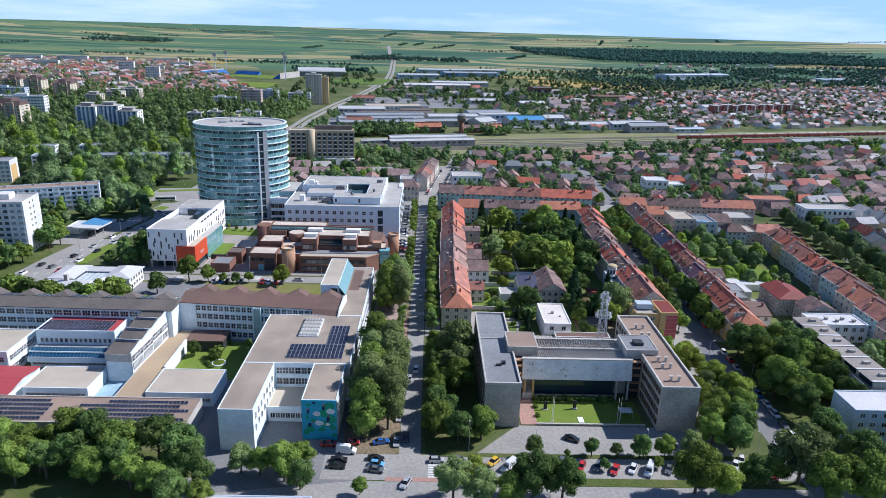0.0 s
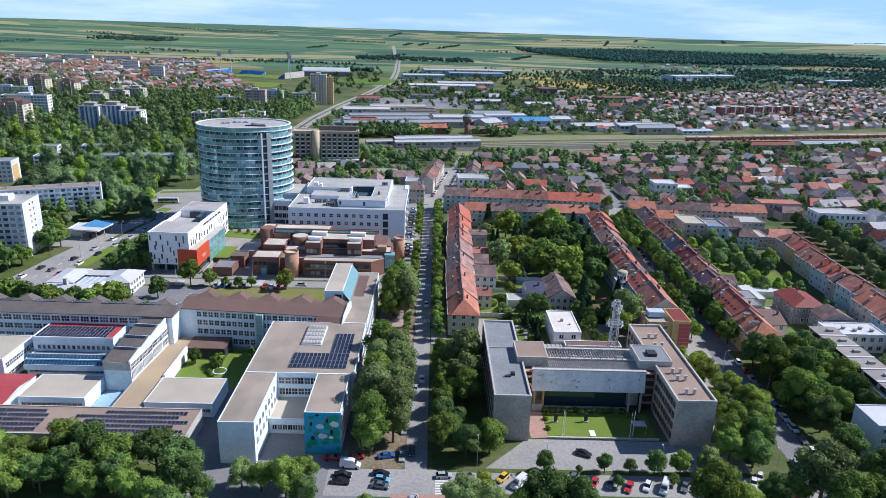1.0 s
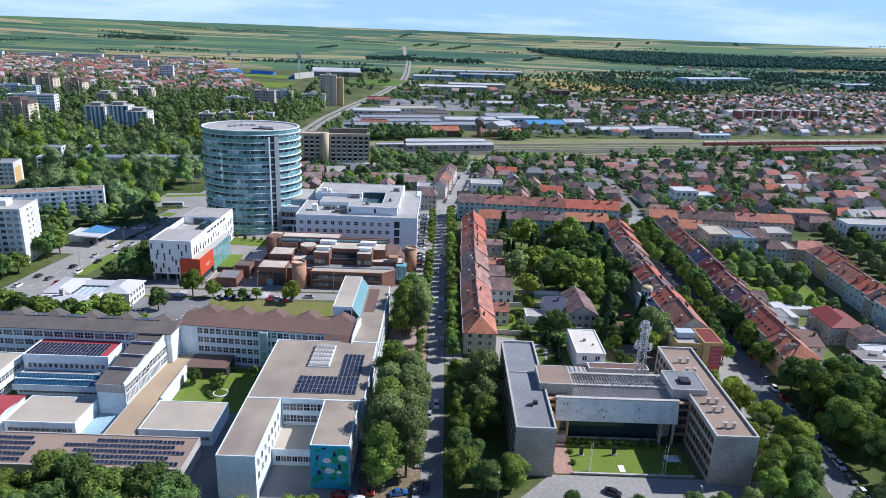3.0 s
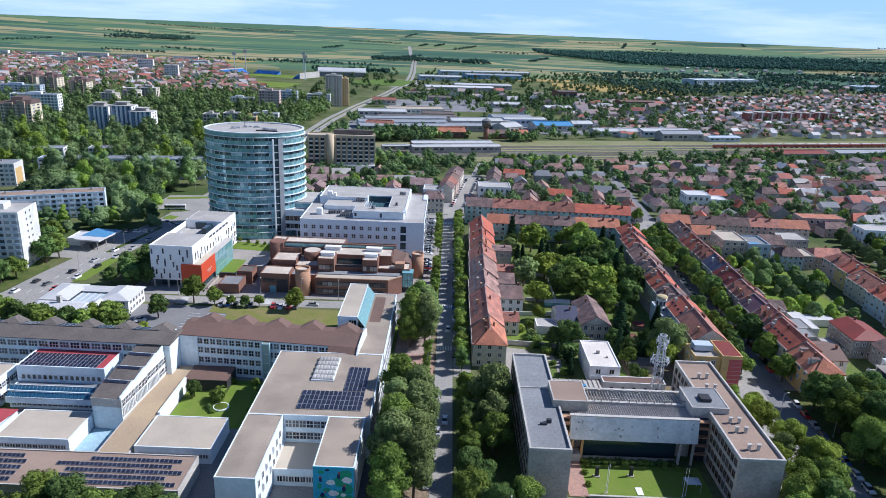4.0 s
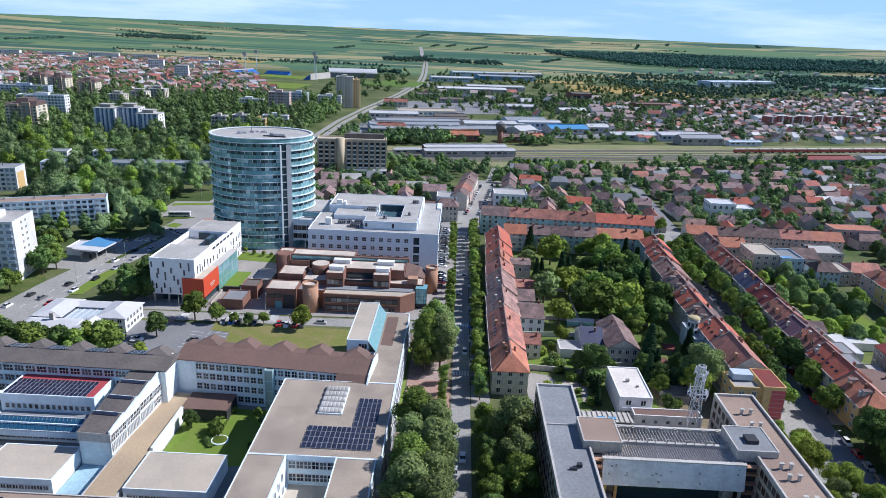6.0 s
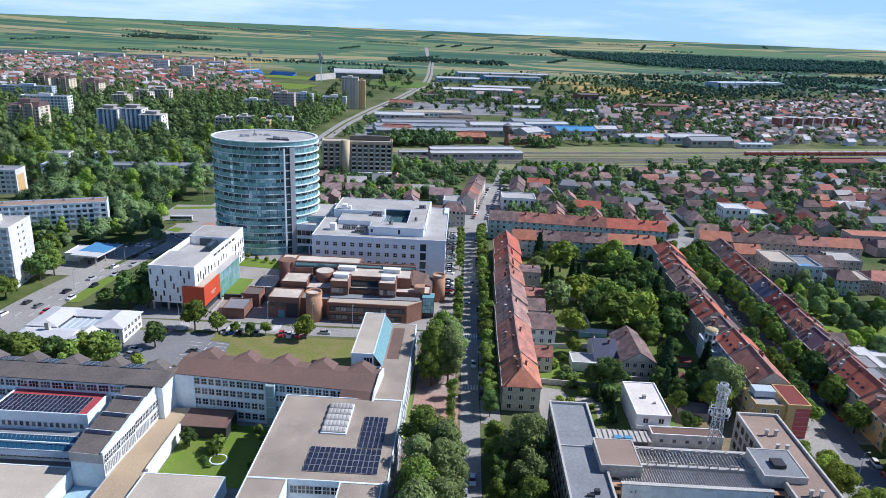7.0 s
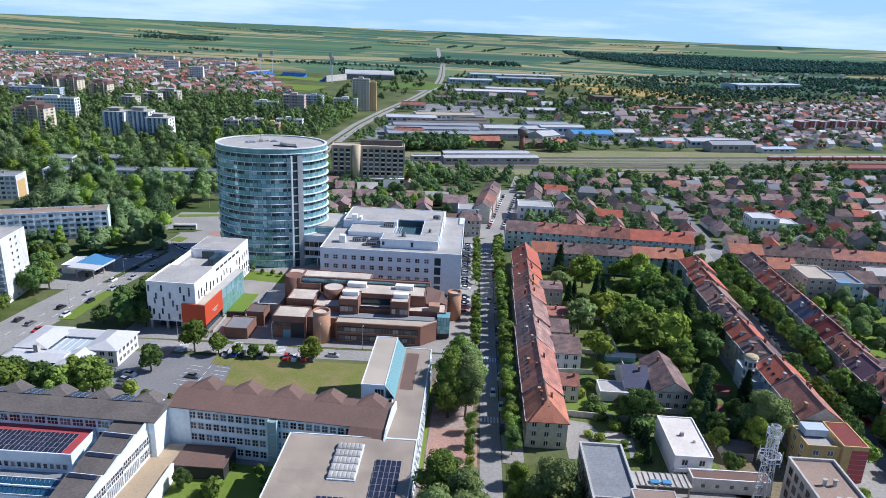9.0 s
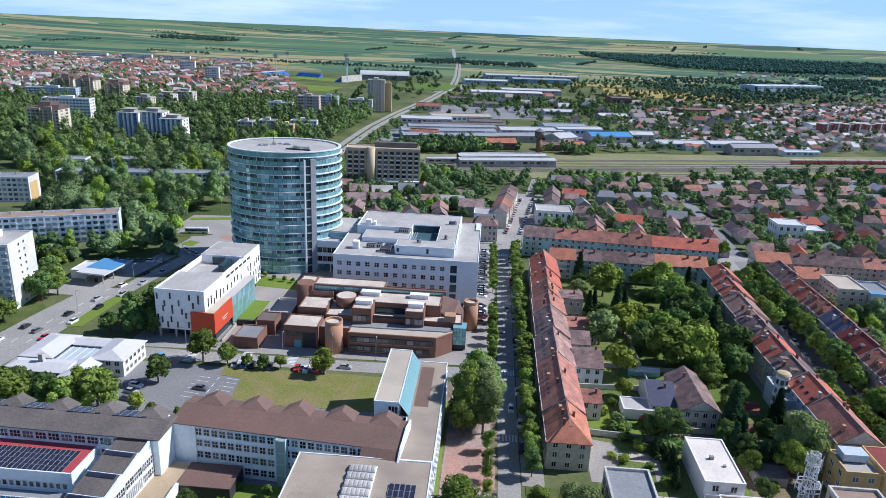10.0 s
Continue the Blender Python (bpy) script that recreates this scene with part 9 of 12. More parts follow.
def loft(bm, prof, w0, w1, z0=None, mi=0):
    """Closed side profile extruded across the width, drawn in at the upper edge."""
    zmin, zmax = min(p[1] for p in prof), max(p[1] for p in prof)
    def half(y, z):
        k = (z - zmin) / max(0.01, zmax - zmin)
        return w0 + (w1 - w0) * k
    left = [bm.verts.new((-half(y, z), y, z)) for y, z in prof]
    right = [bm.verts.new((half(y, z), y, z)) for y, z in prof]
    n = len(prof)
    bm.faces.new(left).material_index = mi
    bm.faces.new(right[::-1]).material_index = mi
    for i in range(n):
        bm.faces.new((left[(i + 1) % n], left[i], right[i], right[(i + 1) % n])).material_index = mi


CARS = {}


def car(kind, colour, x, y, rz, z=0.06):
    near, far = y < 185, y > 236
    key = (kind, colour, near, far)
    m = pose(x, y, z, 0, 0, rz)
    if key in CARS:
        return copy_thing(CARS[key], m)
    L, W, low, roof = car_shell(kind)
    word = {"hatch": "small hatchback car", "saloon": "saloon car", "van": "delivery van"}[kind]
    ob = thing({"van": "van"}.get(kind, "car"), x, y, f"{colour.replace('_', ' ')} {word} standing on the asphalt", "van" if kind == "van" else "car", "cars")
    ob.matrix_world = m
    pm = PAINTS[colour]
    bm = bmesh.new()
    sill = 0.02 if far else 0.25
    loft(bm, [(-L / 2 + 0.03, sill)] + low + [(L / 2 - 0.03, sill)], W / 2, W / 2 - 0.08)
    bmesh.ops.recalc_face_normals(bm, faces=bm.faces)
    bmesh.ops.bevel(bm, geom=list(bm.edges), offset=0.05, segments=1, affect="EDGES")
    part("body", bm, pm, ob)
    bm = bmesh.new()
    loft(bm, roof, W / 2 - 0.1, W / 2 - 0.3)
    bmesh.ops.recalc_face_normals(bm, faces=bm.faces)
    top = max(p[1] for p in roof)
    for f in bm.faces:
        if f.normal.z > 0.9 and f.calc_center_median().z > top - 0.15:
            f.material_index = 1
    part("cabin_glass", bm, [M_CARGLASS if kind != "van" else pm, pm], ob)
    if kind == "van":
        part("windscreen", boxes((-W / 2 + 0.3, -L / 2 + 0.95, 1.3, W / 2 - 0.3, -L / 2 + 1.5, 1.95)), M_CARGLASS, ob)
    wheel = bmesh.new()
    tube(wheel, (-0.1, 0, 0), (0.1, 0, 0), 0.32, 12)
    me = mesh_of("wheel", wheel, M_TYRE)
    if not near and not far:
        axle = bmesh.new()
        tube(axle, (-W / 2, 0, 0), (W / 2, 0, 0), 0.32, 10)
        pair = mesh_of("axle", axle, M_TYRE)
        for sy in (-1, 1):
            set_piece("axle", pair, ob, pose(0, sy * L * 0.31, 0.32))
    for sx in (-1, 1) if near else ():
        for sy in (-1, 1):
            set_piece("wheel", me, ob, pose(sx * (W / 2 - 0.1), sy * L * 0.31, 0.32))
    for sx in (-1, 1) if near else ():
        part("headlight", boxes((sx * (W / 2 - 0.38) - 0.16, -L / 2 - 0.01, 0.58, sx * (W / 2 - 0.38) + 0.16, -L / 2 + 0.1, 0.72)), M_WHITE, ob)
        part("tail_light", boxes((sx * (W / 2 - 0.3) - 0.13, L / 2 - 0.1, 0.66, sx * (W / 2 - 0.3) + 0.13, L / 2 + 0.01, 0.84)), M_REDSHEET, ob)
    CARS[key] = ob
    return ob


crng = random.Random(9)
TINTS = ("white", "silver", "black", "grey", "grey", "silver", "white", "red", "silver", "black", "white", "grey", "silver", "blue", "white")


def car_line(x0, y0, x1, y1, step, rz, fill=0.85, jitter=2.0):
    d = math.hypot(x1 - x0, y1 - y0)
    n = int(d / step)
    for i in range(n):
        if crng.random() < fill:
            t = (i + 0.5) / n
            car(crng.choice(("hatch", "hatch", "saloon")), crng.choice(TINTS), x0 + (x1 - x0) * t, y0 + (y1 - y0) * t, rz + crng.uniform(-jitter, jitter))


# crossing and corner
for k, c, x, y, rz in (("saloon", "blue", -11.6, 163.0, 105), ("saloon", "black", -4.9, 165.4, 0), ("hatch", "silver", 3.6, 155.0, 95), ("saloon", "silver", -4.2, 145.3, -22), ("hatch", "grey", 9.6, 155.2, 60), ("hatch", "silver", 9.0, 151.6, 60),
                       ("van", "white", -20.6, 158.6, 84), ("saloon", "black", -22.0, 154.6, 85), ("saloon", "black", -22.2, 152.0, 85), ("saloon", "black", -12.4, 155.4, 80), ("hatch", "light_blue", -12.0, 153.0, 80), ("saloon", "grey", -12.2, 150.6, 80), ("hatch", "red", -19.4, 162.4, 95), ("saloon", "red", -25.6, 161.6, 92),
                       ("van", "white", 22.5, 152.5, -40), ("hatch", "yellow", 18.6, 154.6, -40), ("saloon", "black", 41.6, 166.0, 60),
                       ("hatch", "silver", 30.6, 153.0, -28), ("hatch", "white", 33.6, 152.0, -28), ("hatch", "grey", 36.6, 155.0, -28), ("hatch", "red", 41.6, 153.2, -28), ("hatch", "grey", 46.0, 153.2, -28), ("saloon", "red", 50.2, 152.0, -28), ("hatch", "white", 55.0, 152.4, -28), ("van", "white", 59.2, 151.8, -28), ("saloon", "grey", 64.6, 152.6, -28), ("saloon", "black", 68.0, 152.0, -28), ("van", "white", 74.0, 152.6, -28), ("saloon", "silver", 79.4, 151.8, -28), ("hatch", "white", 83.0, 154.6, -28), ("saloon", "white", 88.2, 151.4, -28), ("saloon", "red", 92.0, 150.8, -28), ("hatch", "white", 85.6, 157.0, -28),
                       ("saloon", "white", -3.0, 205.0, 0), ("saloon", "silver", -5.1, 199.0, 180), ("hatch", "white", -2.4, 268.0, 0), ("hatch", "silver", -5.0, 322.0, 180), ("saloon", "grey", -2.6, 346.0, 0), ("hatch", "silver", -57.0, 287.0, 88), ("saloon", "silver", -70.6, 284.3, 85), ("hatch", "light_blue", -119.0, 285.2, 60), ("saloon", "grey", -98.0, 267.0, 80)):
    car(k, c, x, y, rz, 0.08)
car_line(-13.0, 330, -13.0, 424, 2.7, 72, 0.5)
car_line(-7.4, 160, -7.4, 228, 6.0, 0, 0.7)
car_line(-95, 283.6, -62, 283.6, 2.8, 2, 0.6)
car_line(0.0, 238, 0.0, 420, 6.2, 0, 0.5)
for seg in ((98.2, 160, 100.4, 225), (100.4, 225, 104.4, 267), (104.4, 267, 106.3, 323), (106.3, 323, 111.3, 390)):
    car_line(*seg, 5.6, 0, 0.25 if seg[1] < 230 else 0.85)
    car_line(seg[0] + 7.4, seg[1], seg[2] + 7.2, seg[3], 5.6, 0, 0.85)
car_line(6.5, 456, 18.5, 545, 5.6, -8, 0.85)
car_line(-1.5, 456, 10.5, 545, 5.6, -8, 0.85)
car_line(-180, 283, -174, 318, 9.0, 176, 0.8)
car_line(-172, 290, -159, 384, 15.0, 171, 0.9)
car_line(-166, 286, -153, 384, 13.0, -9, 0.9)
car_line(-160, 396, -150, 388, 3.0, 40, 0.9)
car_line(-122, 356, -136, 395, 4.2, 70, 0.8)
car_line(-150, 520, -147, 780, 22.0, 0, 0.8)
car_line(-145, 520, -143, 780, 26.0, 180, 0.8)
car_line(-118.5, 268, -116.5, 256, 3.4, 75, 0.95)
car_line(-185, 374, -160, 377, 5, 88, 0.7)
car_line(205, 180, 226, 380, 6.0, -5, 0.6)


def bus(x, y, rz):
    ob = thing("bus", x, y, "white city bus with dark windows on the square", "bus", rz=rz)
    bm = boxes((-1.25, -6, 0.4, 1.25, 6, 3.1))
    bmesh.ops.bevel(bm, geom=list(bm.edges), offset=0.15, segments=2, affect="EDGES")
    part("body", bm, PAINTS["white"], ob)
    part("window_band", boxes((-1.28, -5.7, 1.5, 1.28, 5.7, 2.5)), M_CARGLASS, ob)
    w = bmesh.new()
    tube(w, (-0.14, 0, 0), (0.14, 0, 0), 0.48, 12)
    me = mesh_of("wheel", w, M_TYRE)
    for sx in (-1, 1):
        for y_ in (-3.6, 3.4):
            set_piece("wheel", me, ob, pose(sx * 1.15, y_, 0.48))


bus(-165.7, 424.0, -80)


def street_lamp(x, y, h=8.0, rz=0.0):
    key = ("lamp", h)
    m = pose(x, y, 0.1, 0, 0, rz)
    if key in CARS:
        return copy_thing(CARS[key], m)
    ob = thing("street_lamp", x, y, "grey steel street lamp with a curved arm", "street lamp", "street lamps")
    ob.matrix_world = m
    bm = bmesh.new()
    tube(bm, (0, 0, 0), (0, 0, h), 0.09, 6, 0.06)
    tube(bm, (0, 0, h), (0.9, 0, h + 0.35), 0.05, 5)
    part("pole", bm, M_STEEL, ob)
    part("lamp_head", boxes((0.8, -0.16, h + 0.25, 1.5, 0.16, h + 0.42)), M_LROOF, ob)
    part("base", boxes((-0.2, -0.2, 0, 0.2, 0.2, 0.3)), M_CONC, ob)
    CARS[key] = ob
    return ob


for x, y, rz in ((12.4, 160.4, 90), (-113.5, 292.0, 180), (-80, 293, 90), (-63, 293.5, 90), (-48, 294, 90), (-168, 318, 0), (-162, 350, 0), (-156, 385, 0), (-9, 232, 0), (-9, 260, 0), (0.8, 300, 180), (0.8, 340, 180), (0.8, 380, 180), (110, 205, 180), (112, 250, 180), (99, 215, 0), (-170, 470, 0), (-140, 560, 0), (-140, 640, 0), (60, 157.8, 90), (30, 157.8, 90), (90, 157.6, 90)):
    street_lamp(x, y, 8.0, rz)

# ---- road paint ----
dash = mesh_of("road_mark", boxes((-0.25, -1.6, 0, 0.25, 1.6, 0.012)), M_MARK)


def zebra(x, y, n, step, rz, z=0.062, label="white zebra crossing on the asphalt"):
    ob = thing("zebra_crossing", x, y, label, "road marking", kind="", z=z, rz=rz)
    for i in range(n):
        set_piece("stripe", dash, ob, pose((i - (n - 1) / 2) * step, 0, 0))


zebra(-3.6, 253, 6, 0.95, 0, 0.064)
zebra(-3.4, 291.5, 6, 0.95, 0, 0.064)
zebra(3.0, 151.0, 6, 1.0, 90, 0.064)
zebra(-16.0, 161.0, 6, 1.0, 90, 0.064)
zebra(-3.6, 418, 6, 0.95, 0, 0.064)
zebra(-92, 290, 7, 1.0, 90, 0.064)
zebra(-76, 290, 7, 1.0, 90, 0.064)
zebra(-110, 287, 7, 1.0, 90, 0.064)
patch("road_red_band", (-9.5, 5.5, 146.6, 148.2), 0.062, M_PINK, "faded red cycle crossing band", "road")
patch("road_red_band_north", (-12, 4.5, 423.5, 425.3), 0.062, M_PINK, "faded red cycle crossing band", "road")
for x0, y0, x1, y1, n in ((-174, 290, -163, 382, 11), (-169, 290, -158, 382, 11)):
    ob = thing("lane_marking", x0, y0, "broken white lane line on the avenue", "road marking", z=0.064)
    for i in range(n):
        set_piece("dash", dash, ob, pose((x1 - x0) * i / n, (y1 - y0) * i / n, 0, 0, 0, -7) @ Matrix.Diagonal((0.5, 1, 1, 1)))
patch("grass_island", [(-163.5, 303), (-158.5, 304), (-157, 332), (-160.5, 338), (-163, 325)], 0.16, M_LAWN, "long grass island in the avenue", "grass")
patch("grass_island_north", [(-168, 342), (-165.5, 342), (-158, 386), (-160, 387)], 0.16, M_GRASS, "long grass island in the avenue", "grass")
patch("grass_avenue", [(-196, 270), (-187, 270), (-181, 318), (-190, 330), (-215, 330)], 0.1, M_GRASS, "grass bank beside the avenue", "grass")
patch("grass_square", [(-186, 412), (-160, 420), (-156, 424), (-186, 420)], 0.13, M_GRASS, "grass strip by the square", "grass")
patch("grass_tower", [(-118, 356), (-86, 352), (-84, 362), (-118, 368)], 0.13, M_LAWN, "planted green strip before the tower", "grass")
# ---- apartment blocks on the west side ----
def pane_row(bm, x0, x1, y, z0, z1, n, gap=0.35):
    w = (x1 - x0) / n
    for i in range(n):
        a, b = x0 + w * i + gap * w / 2, x0 + w * (i + 1) - gap * w / 2
        face(bm, [(a, y, z0), (b, y, z0), (b, y, z1), (a, y, z1)])


def tower_block(x, y, w, d, h, rz, wall, label, storeys, cols, side_cols, name="apartment_block", group="apartment blocks", balcony=None, roof=None, cap=True):
    ob = thing(name, x, y, label if len(label.split()) > 3 else label + " among trees", "apartment building", group, rz=rz)
    a, b = w / 2, d / 2
    part("wall", boxes((-a, -b, 0, a, b, h)), wall, ob)
    part("roof", boxes((-a + 0.3, -b + 0.3, h, a - 0.3, b - 0.3, h + 0.06)), roof or M_GROOF, ob)
    part("parapet", boxes((-a - 0.05, -b - 0.05, h - 0.02, a + 0.05, -b + 0.3, h + 0.5), (-a - 0.05, b - 0.3, h - 0.02, a + 0.05, b + 0.05, h + 0.5), (-a - 0.05, -b + 0.3, h - 0.02, -a + 0.3, b - 0.3, h + 0.5), (a - 0.3, -b + 0.3, h - 0.02, a + 0.05, b - 0.3, h + 0.5)), wall, ob)
    st = h / storeys
    for k in range(storeys):
        z0 = st * k + st * 0.3
        bm = bmesh.new()
        pane_row(bm, -a + 0.4, a - 0.4, -b - 0.04, z0, z0 + st * 0.5, cols)
        if side_cols:
            w2 = (d - 1) / side_cols
            for i in range(side_cols):
                p, q = -b + 0.5 + w2 * (i + 0.22), -b + 0.5 + w2 * (i + 0.78)
                face(bm, [(a + 0.04, p, z0), (a + 0.04, q, z0), (a + 0.04, q, z0 + st * 0.5), (a + 0.04, p, z0 + st * 0.5)])
        tagged(part("window_band", bm, M_PANES, ob), kind="stuff")
        if balcony and k:
            bm = bmesh.new()
            for i in range(0, cols, 2):
                c = -a + 0.4 + (w - 0.8) * (i + 0.5) / cols
                bw = (w - 0.8) / cols * 0.48
                box(bm, c - bw, -b - 1.1, st * k, c + bw, -b, st * k + 0.12)
                box(bm, c - bw, -b - 1.1, st * k + 0.12, c + bw, -b - 1.02, st * k + 1.05)
            tagged(part("balcony_band", bm, balcony, ob), kind="stuff")
    if cap:
        part("lift_house", boxes((-a * 0.3, -b * 0.3, h + 0.06, a * 0.25, b * 0.4, h + 2.6)), wall, ob)
    for i in range(max(1, int(w / 14))):
        xx = -a + w * (i + 0.5) / max(1, int(w / 14))
        part("vent", boxes((xx - 0.5, b * 0.35, h + 0.06, xx + 0.5, b * 0.35 + 0.8, h + 1.3)), M_GREYW, ob)
    return ob


tb = tower_block(-202.2, 322.6, 22.0, 18.8, 25.6, 8, M_OLDWHITE, "white apartment block with a bare sunlit end wall", 9, 7, 0, balcony=M_BLUEW, roof=M_LROOF)
for k in range(9):
    for yy in (-2.2, 1.6):
        set_piece("window", window_mesh(0.9, 1.0, 1), tb, pose(11.02, yy, 0.9 + 2.84 * k, 0, 0, 90))
tower_block(-238.0, 393.5, 84.0, 11.0, 13.8, 23, M_ICEW, "long ice-blue apartment slab with balconies", 5, 28, 0, balcony=M_ICEW, roof=M_GRAVELR, cap=False)
tower_block(-231.0, 503.5, 108.0, 11.0, 14.0, 11, M_BLUEW, "long pale apartment slab behind trees", 5, 34, 0, balcony=M_OLDWHITE, cap=False)
ye = tower_block(-297.0, 470.0, 22.0, 14.0, 14.5, 10, M_OLDWHITE, "pale apartment slab with a yellow painted end wall", 5, 7, 0, cap=False)
part("yellow_paint", boxes((11.0, -5.5, 0, 11.05, 4.0, 11.5)), M_YELLOW, ye, "yellow painted end wall")
tower_block(-300.0, 531.0, 24.0, 11.0, 14.0, 12, M_OLDWHITE, "white apartment slab among trees", 5, 8, 3, cap=False)
tower_block(-263.0, 541.0, 20.0, 11.0, 14.0, 12, M_OLDWHITE, "white apartment slab among trees", 5, 7, 3, cap=False)
def stepped_tower(x, y, w, d, h, rz, storeys):
    """A cream tower with brown bays whose top steps up under dark mansard slopes."""
    ob = thing("apartment_tower", x, y, "tall cream apartment tower with brown bays and dark stepped roofs", "apartment building", "stepped towers", rz=rz)
    a, b = w / 2, d / 2
    part("wall", boxes((-a, -b, 0, a, b, h - 6)), M_TOWERC, ob)
    for x0, x1, y0, zt in ((-a * 0.62, -a * 0.1, -b - 1.6, h - 4.5), (a * 0.16, a * 0.66, -b - 1.6, h - 3.0)):
        part("bay", boxes((x0, y0, 0, x1, -b, zt)), M_TOWERB, ob, "brown projecting bay")
    for x0, x1, zt in ((-a, -a * 0.3, h - 4.2), (-a * 0.3, a * 0.45, h), (a * 0.45, a, h - 2.2)):
        bm = bmesh.new()
        lo = [(x0, -b - 0.3, h - 6), (x1, -b - 0.3, h - 6), (x1, b, h - 6), (x0, b, h - 6)]
        hi = [(x0, -b + 3.2, zt), (x1, -b + 3.2, zt), (x1, b - 2.0, zt), (x0, b - 2.0, zt)]
        face(bm, hi)
        for i in range(4):
            face(bm, [lo[i], lo[(i + 1) % 4], hi[(i + 1) % 4], hi[i]])
        part("mansard", bm, M_MANSARD, ob, "dark brown mansard slope")
    st = (h - 6) / storeys
    for k in range(storeys):
        bm = bmesh.new()
        z0 = st * k + st * 0.3
        pane_row(bm, -a + 0.3, a - 0.3, -b - 0.05, z0, z0 + st * 0.5, max(4, int(w / 2.6)))
        pane_row(bm, -a * 0.6, -a * 0.12, -b - 1.65, z0, z0 + st * 0.55, 2)
        pane_row(bm, a * 0.18, a * 0.64, -b - 1.65, z0, z0 + st * 0.55, 2)
        for i in range(2):
            p = -b + d * (0.18 + 0.42 * i)
            face(bm, [(a + 0.05, p, z0), (a + 0.05, p + d * 0.2, z0), (a + 0.05, p + d * 0.2, z0 + st * 0.5), (a + 0.05, p, z0 + st * 0.5)])
        tagged(part("window_band", bm, M_PANES, ob), kind="stuff")
    return ob


def balcony_tower(x, y, w, d, h, rz, storeys, wall, deep, label, band=None):
    """A tower with pale piers, deep balcony recesses between them and a railed roof storey."""
    ob = thing("apartment_tower", x, y, label, "apartment building", "balcony towers", rz=rz)
    a, b = w / 2, d / 2
    part("wall", boxes((-a, -b + 1.4, 0, a, b, h)), deep, ob)
    for u0, u1 in ((-1.0, -0.84), (-0.46, -0.30), (-0.08, 0.10), (0.34, 0.50), (0.86, 1.0)):
        part("pier", boxes((a * u0, -b, 0, a * u1, -b + 1.4, h + 0.4)), wall, ob)
    part("end_wall", boxes((a, -b, 0, a + 0.3, b, h + 0.3)), wall, ob)
    part("roof", boxes((-a - 0.5, -b - 0.4, h + 0.41, a + 0.6, b + 0.4, h + 0.75)), M_LROOF, ob)
    part("roof_storey", boxes((-a * 0.55, -b * 0.4, h + 0.75, a * 0.45, b * 0.6, h + 3.2)), M_GREYW, ob)
    part("roof_cap", boxes((-a * 0.65, -b * 0.55, h + 3.2, a * 0.55, b * 0.7, h + 3.5)), M_LROOF, ob)
    st = h / storeys
    for k in range(storeys):
        bm = bmesh.new()
        z0 = st * k + st * 0.35
        for i in range(2):
            p = -b + d * (0.25 + 0.4 * i)
            face(bm, [(a + 0.34, p, z0), (a + 0.34, p + d * 0.14, z0), (a + 0.34, p + d * 0.14, z0 + st * 0.45), (a + 0.34, p, z0 + st * 0.45)])
        pane_row(bm, -a * 0.84, a * 0.86, -b + 1.36, z0, z0 + st * 0.5, 8)
        tagged(part("window_band", bm, M_PANES, ob), kind="stuff")
        if k:
            bm = bmesh.new()
            for u0, u1 in ((-0.84, -0.46), (-0.30, -0.08), (0.10, 0.34), (0.50, 0.86)):
                box(bm, a * u0, -b + 0.1, st * k - 0.1, a * u1, -b + 0.25, st * k + 1.0)
            tagged(part("balcony_band", bm, band or wall, ob), kind="stuff")
    return ob


M_TOWERC = surf("sunlit_cream_panel", (0.72, 0.64, 0.47), (0.58, 0.51, 0.38), 0.85, 0.1, 1.0, 0.7, 0.1, 0.1)
M_TOWERB = surf("brown_panel", (0.42, 0.33, 0.24), (0.33, 0.26, 0.19), 0.85, 0.1, 1.0, 0.7, 0.1, 0.1)
M_MANSARD = surf("dark_brown_mansard", (0.15, 0.105, 0.095), (0.11, 0.08, 0.075), 0.8, 0.1, 1.0, 0.7, 0.15, 0.1)
# blue recess walls, their colour darkened for the shade behind the balconies
M_BLUEDEEP = surf("shade_dark_blue_recess", (0.15, 0.26, 0.44), (0.11, 0.19, 0.34), 0.8, 0.1, 1.0, 0.6, 0.1, 0.05)
M_BLUEBAND = surf("blue_balcony_panel", (0.30, 0.43, 0.60), (0.24, 0.35, 0.50), 0.8, 0.1, 1.0, 0.6, 0.1, 0.05)
M_GREYDEEP = surf("grey_recess", (0.24, 0.23, 0.22), (0.18, 0.17, 0.165), 0.85, 0.1, 1.0, 0.6, 0.1, 0.05)
for row in ((-391, 653, 27, 18, 36, 2, 11), (-512, 920, 22, 18, 36, 2, 11), (-482, 932, 23, 18, 31, 2, 9), (-560, 955, 24, 18, 33, 2, 10)):
    stepped_tower(*row)
for x, y, w, d, h in ((-323, 662, 18, 16, 29), (-305, 668, 19, 16, 29.5), (-282, 655, 19, 16, 26.5)):
    balcony_tower(x, y, w, d, h, 4, 9, M_WHITE, M_BLUEDEEP, "pale apartment tower with blue recessed balconies among trees", M_BLUEBAND)
for x, y, w, d, h in ((-408, 856, 17, 15, 20), (-391, 876, 18, 15, 22), (-386, 915, 20, 15, 22)):
    balcony_tower(x, y, w, d, h, 4, 7, M_CREAM, M_GREYDEEP, "cream apartment tower with grey recessed balconies")
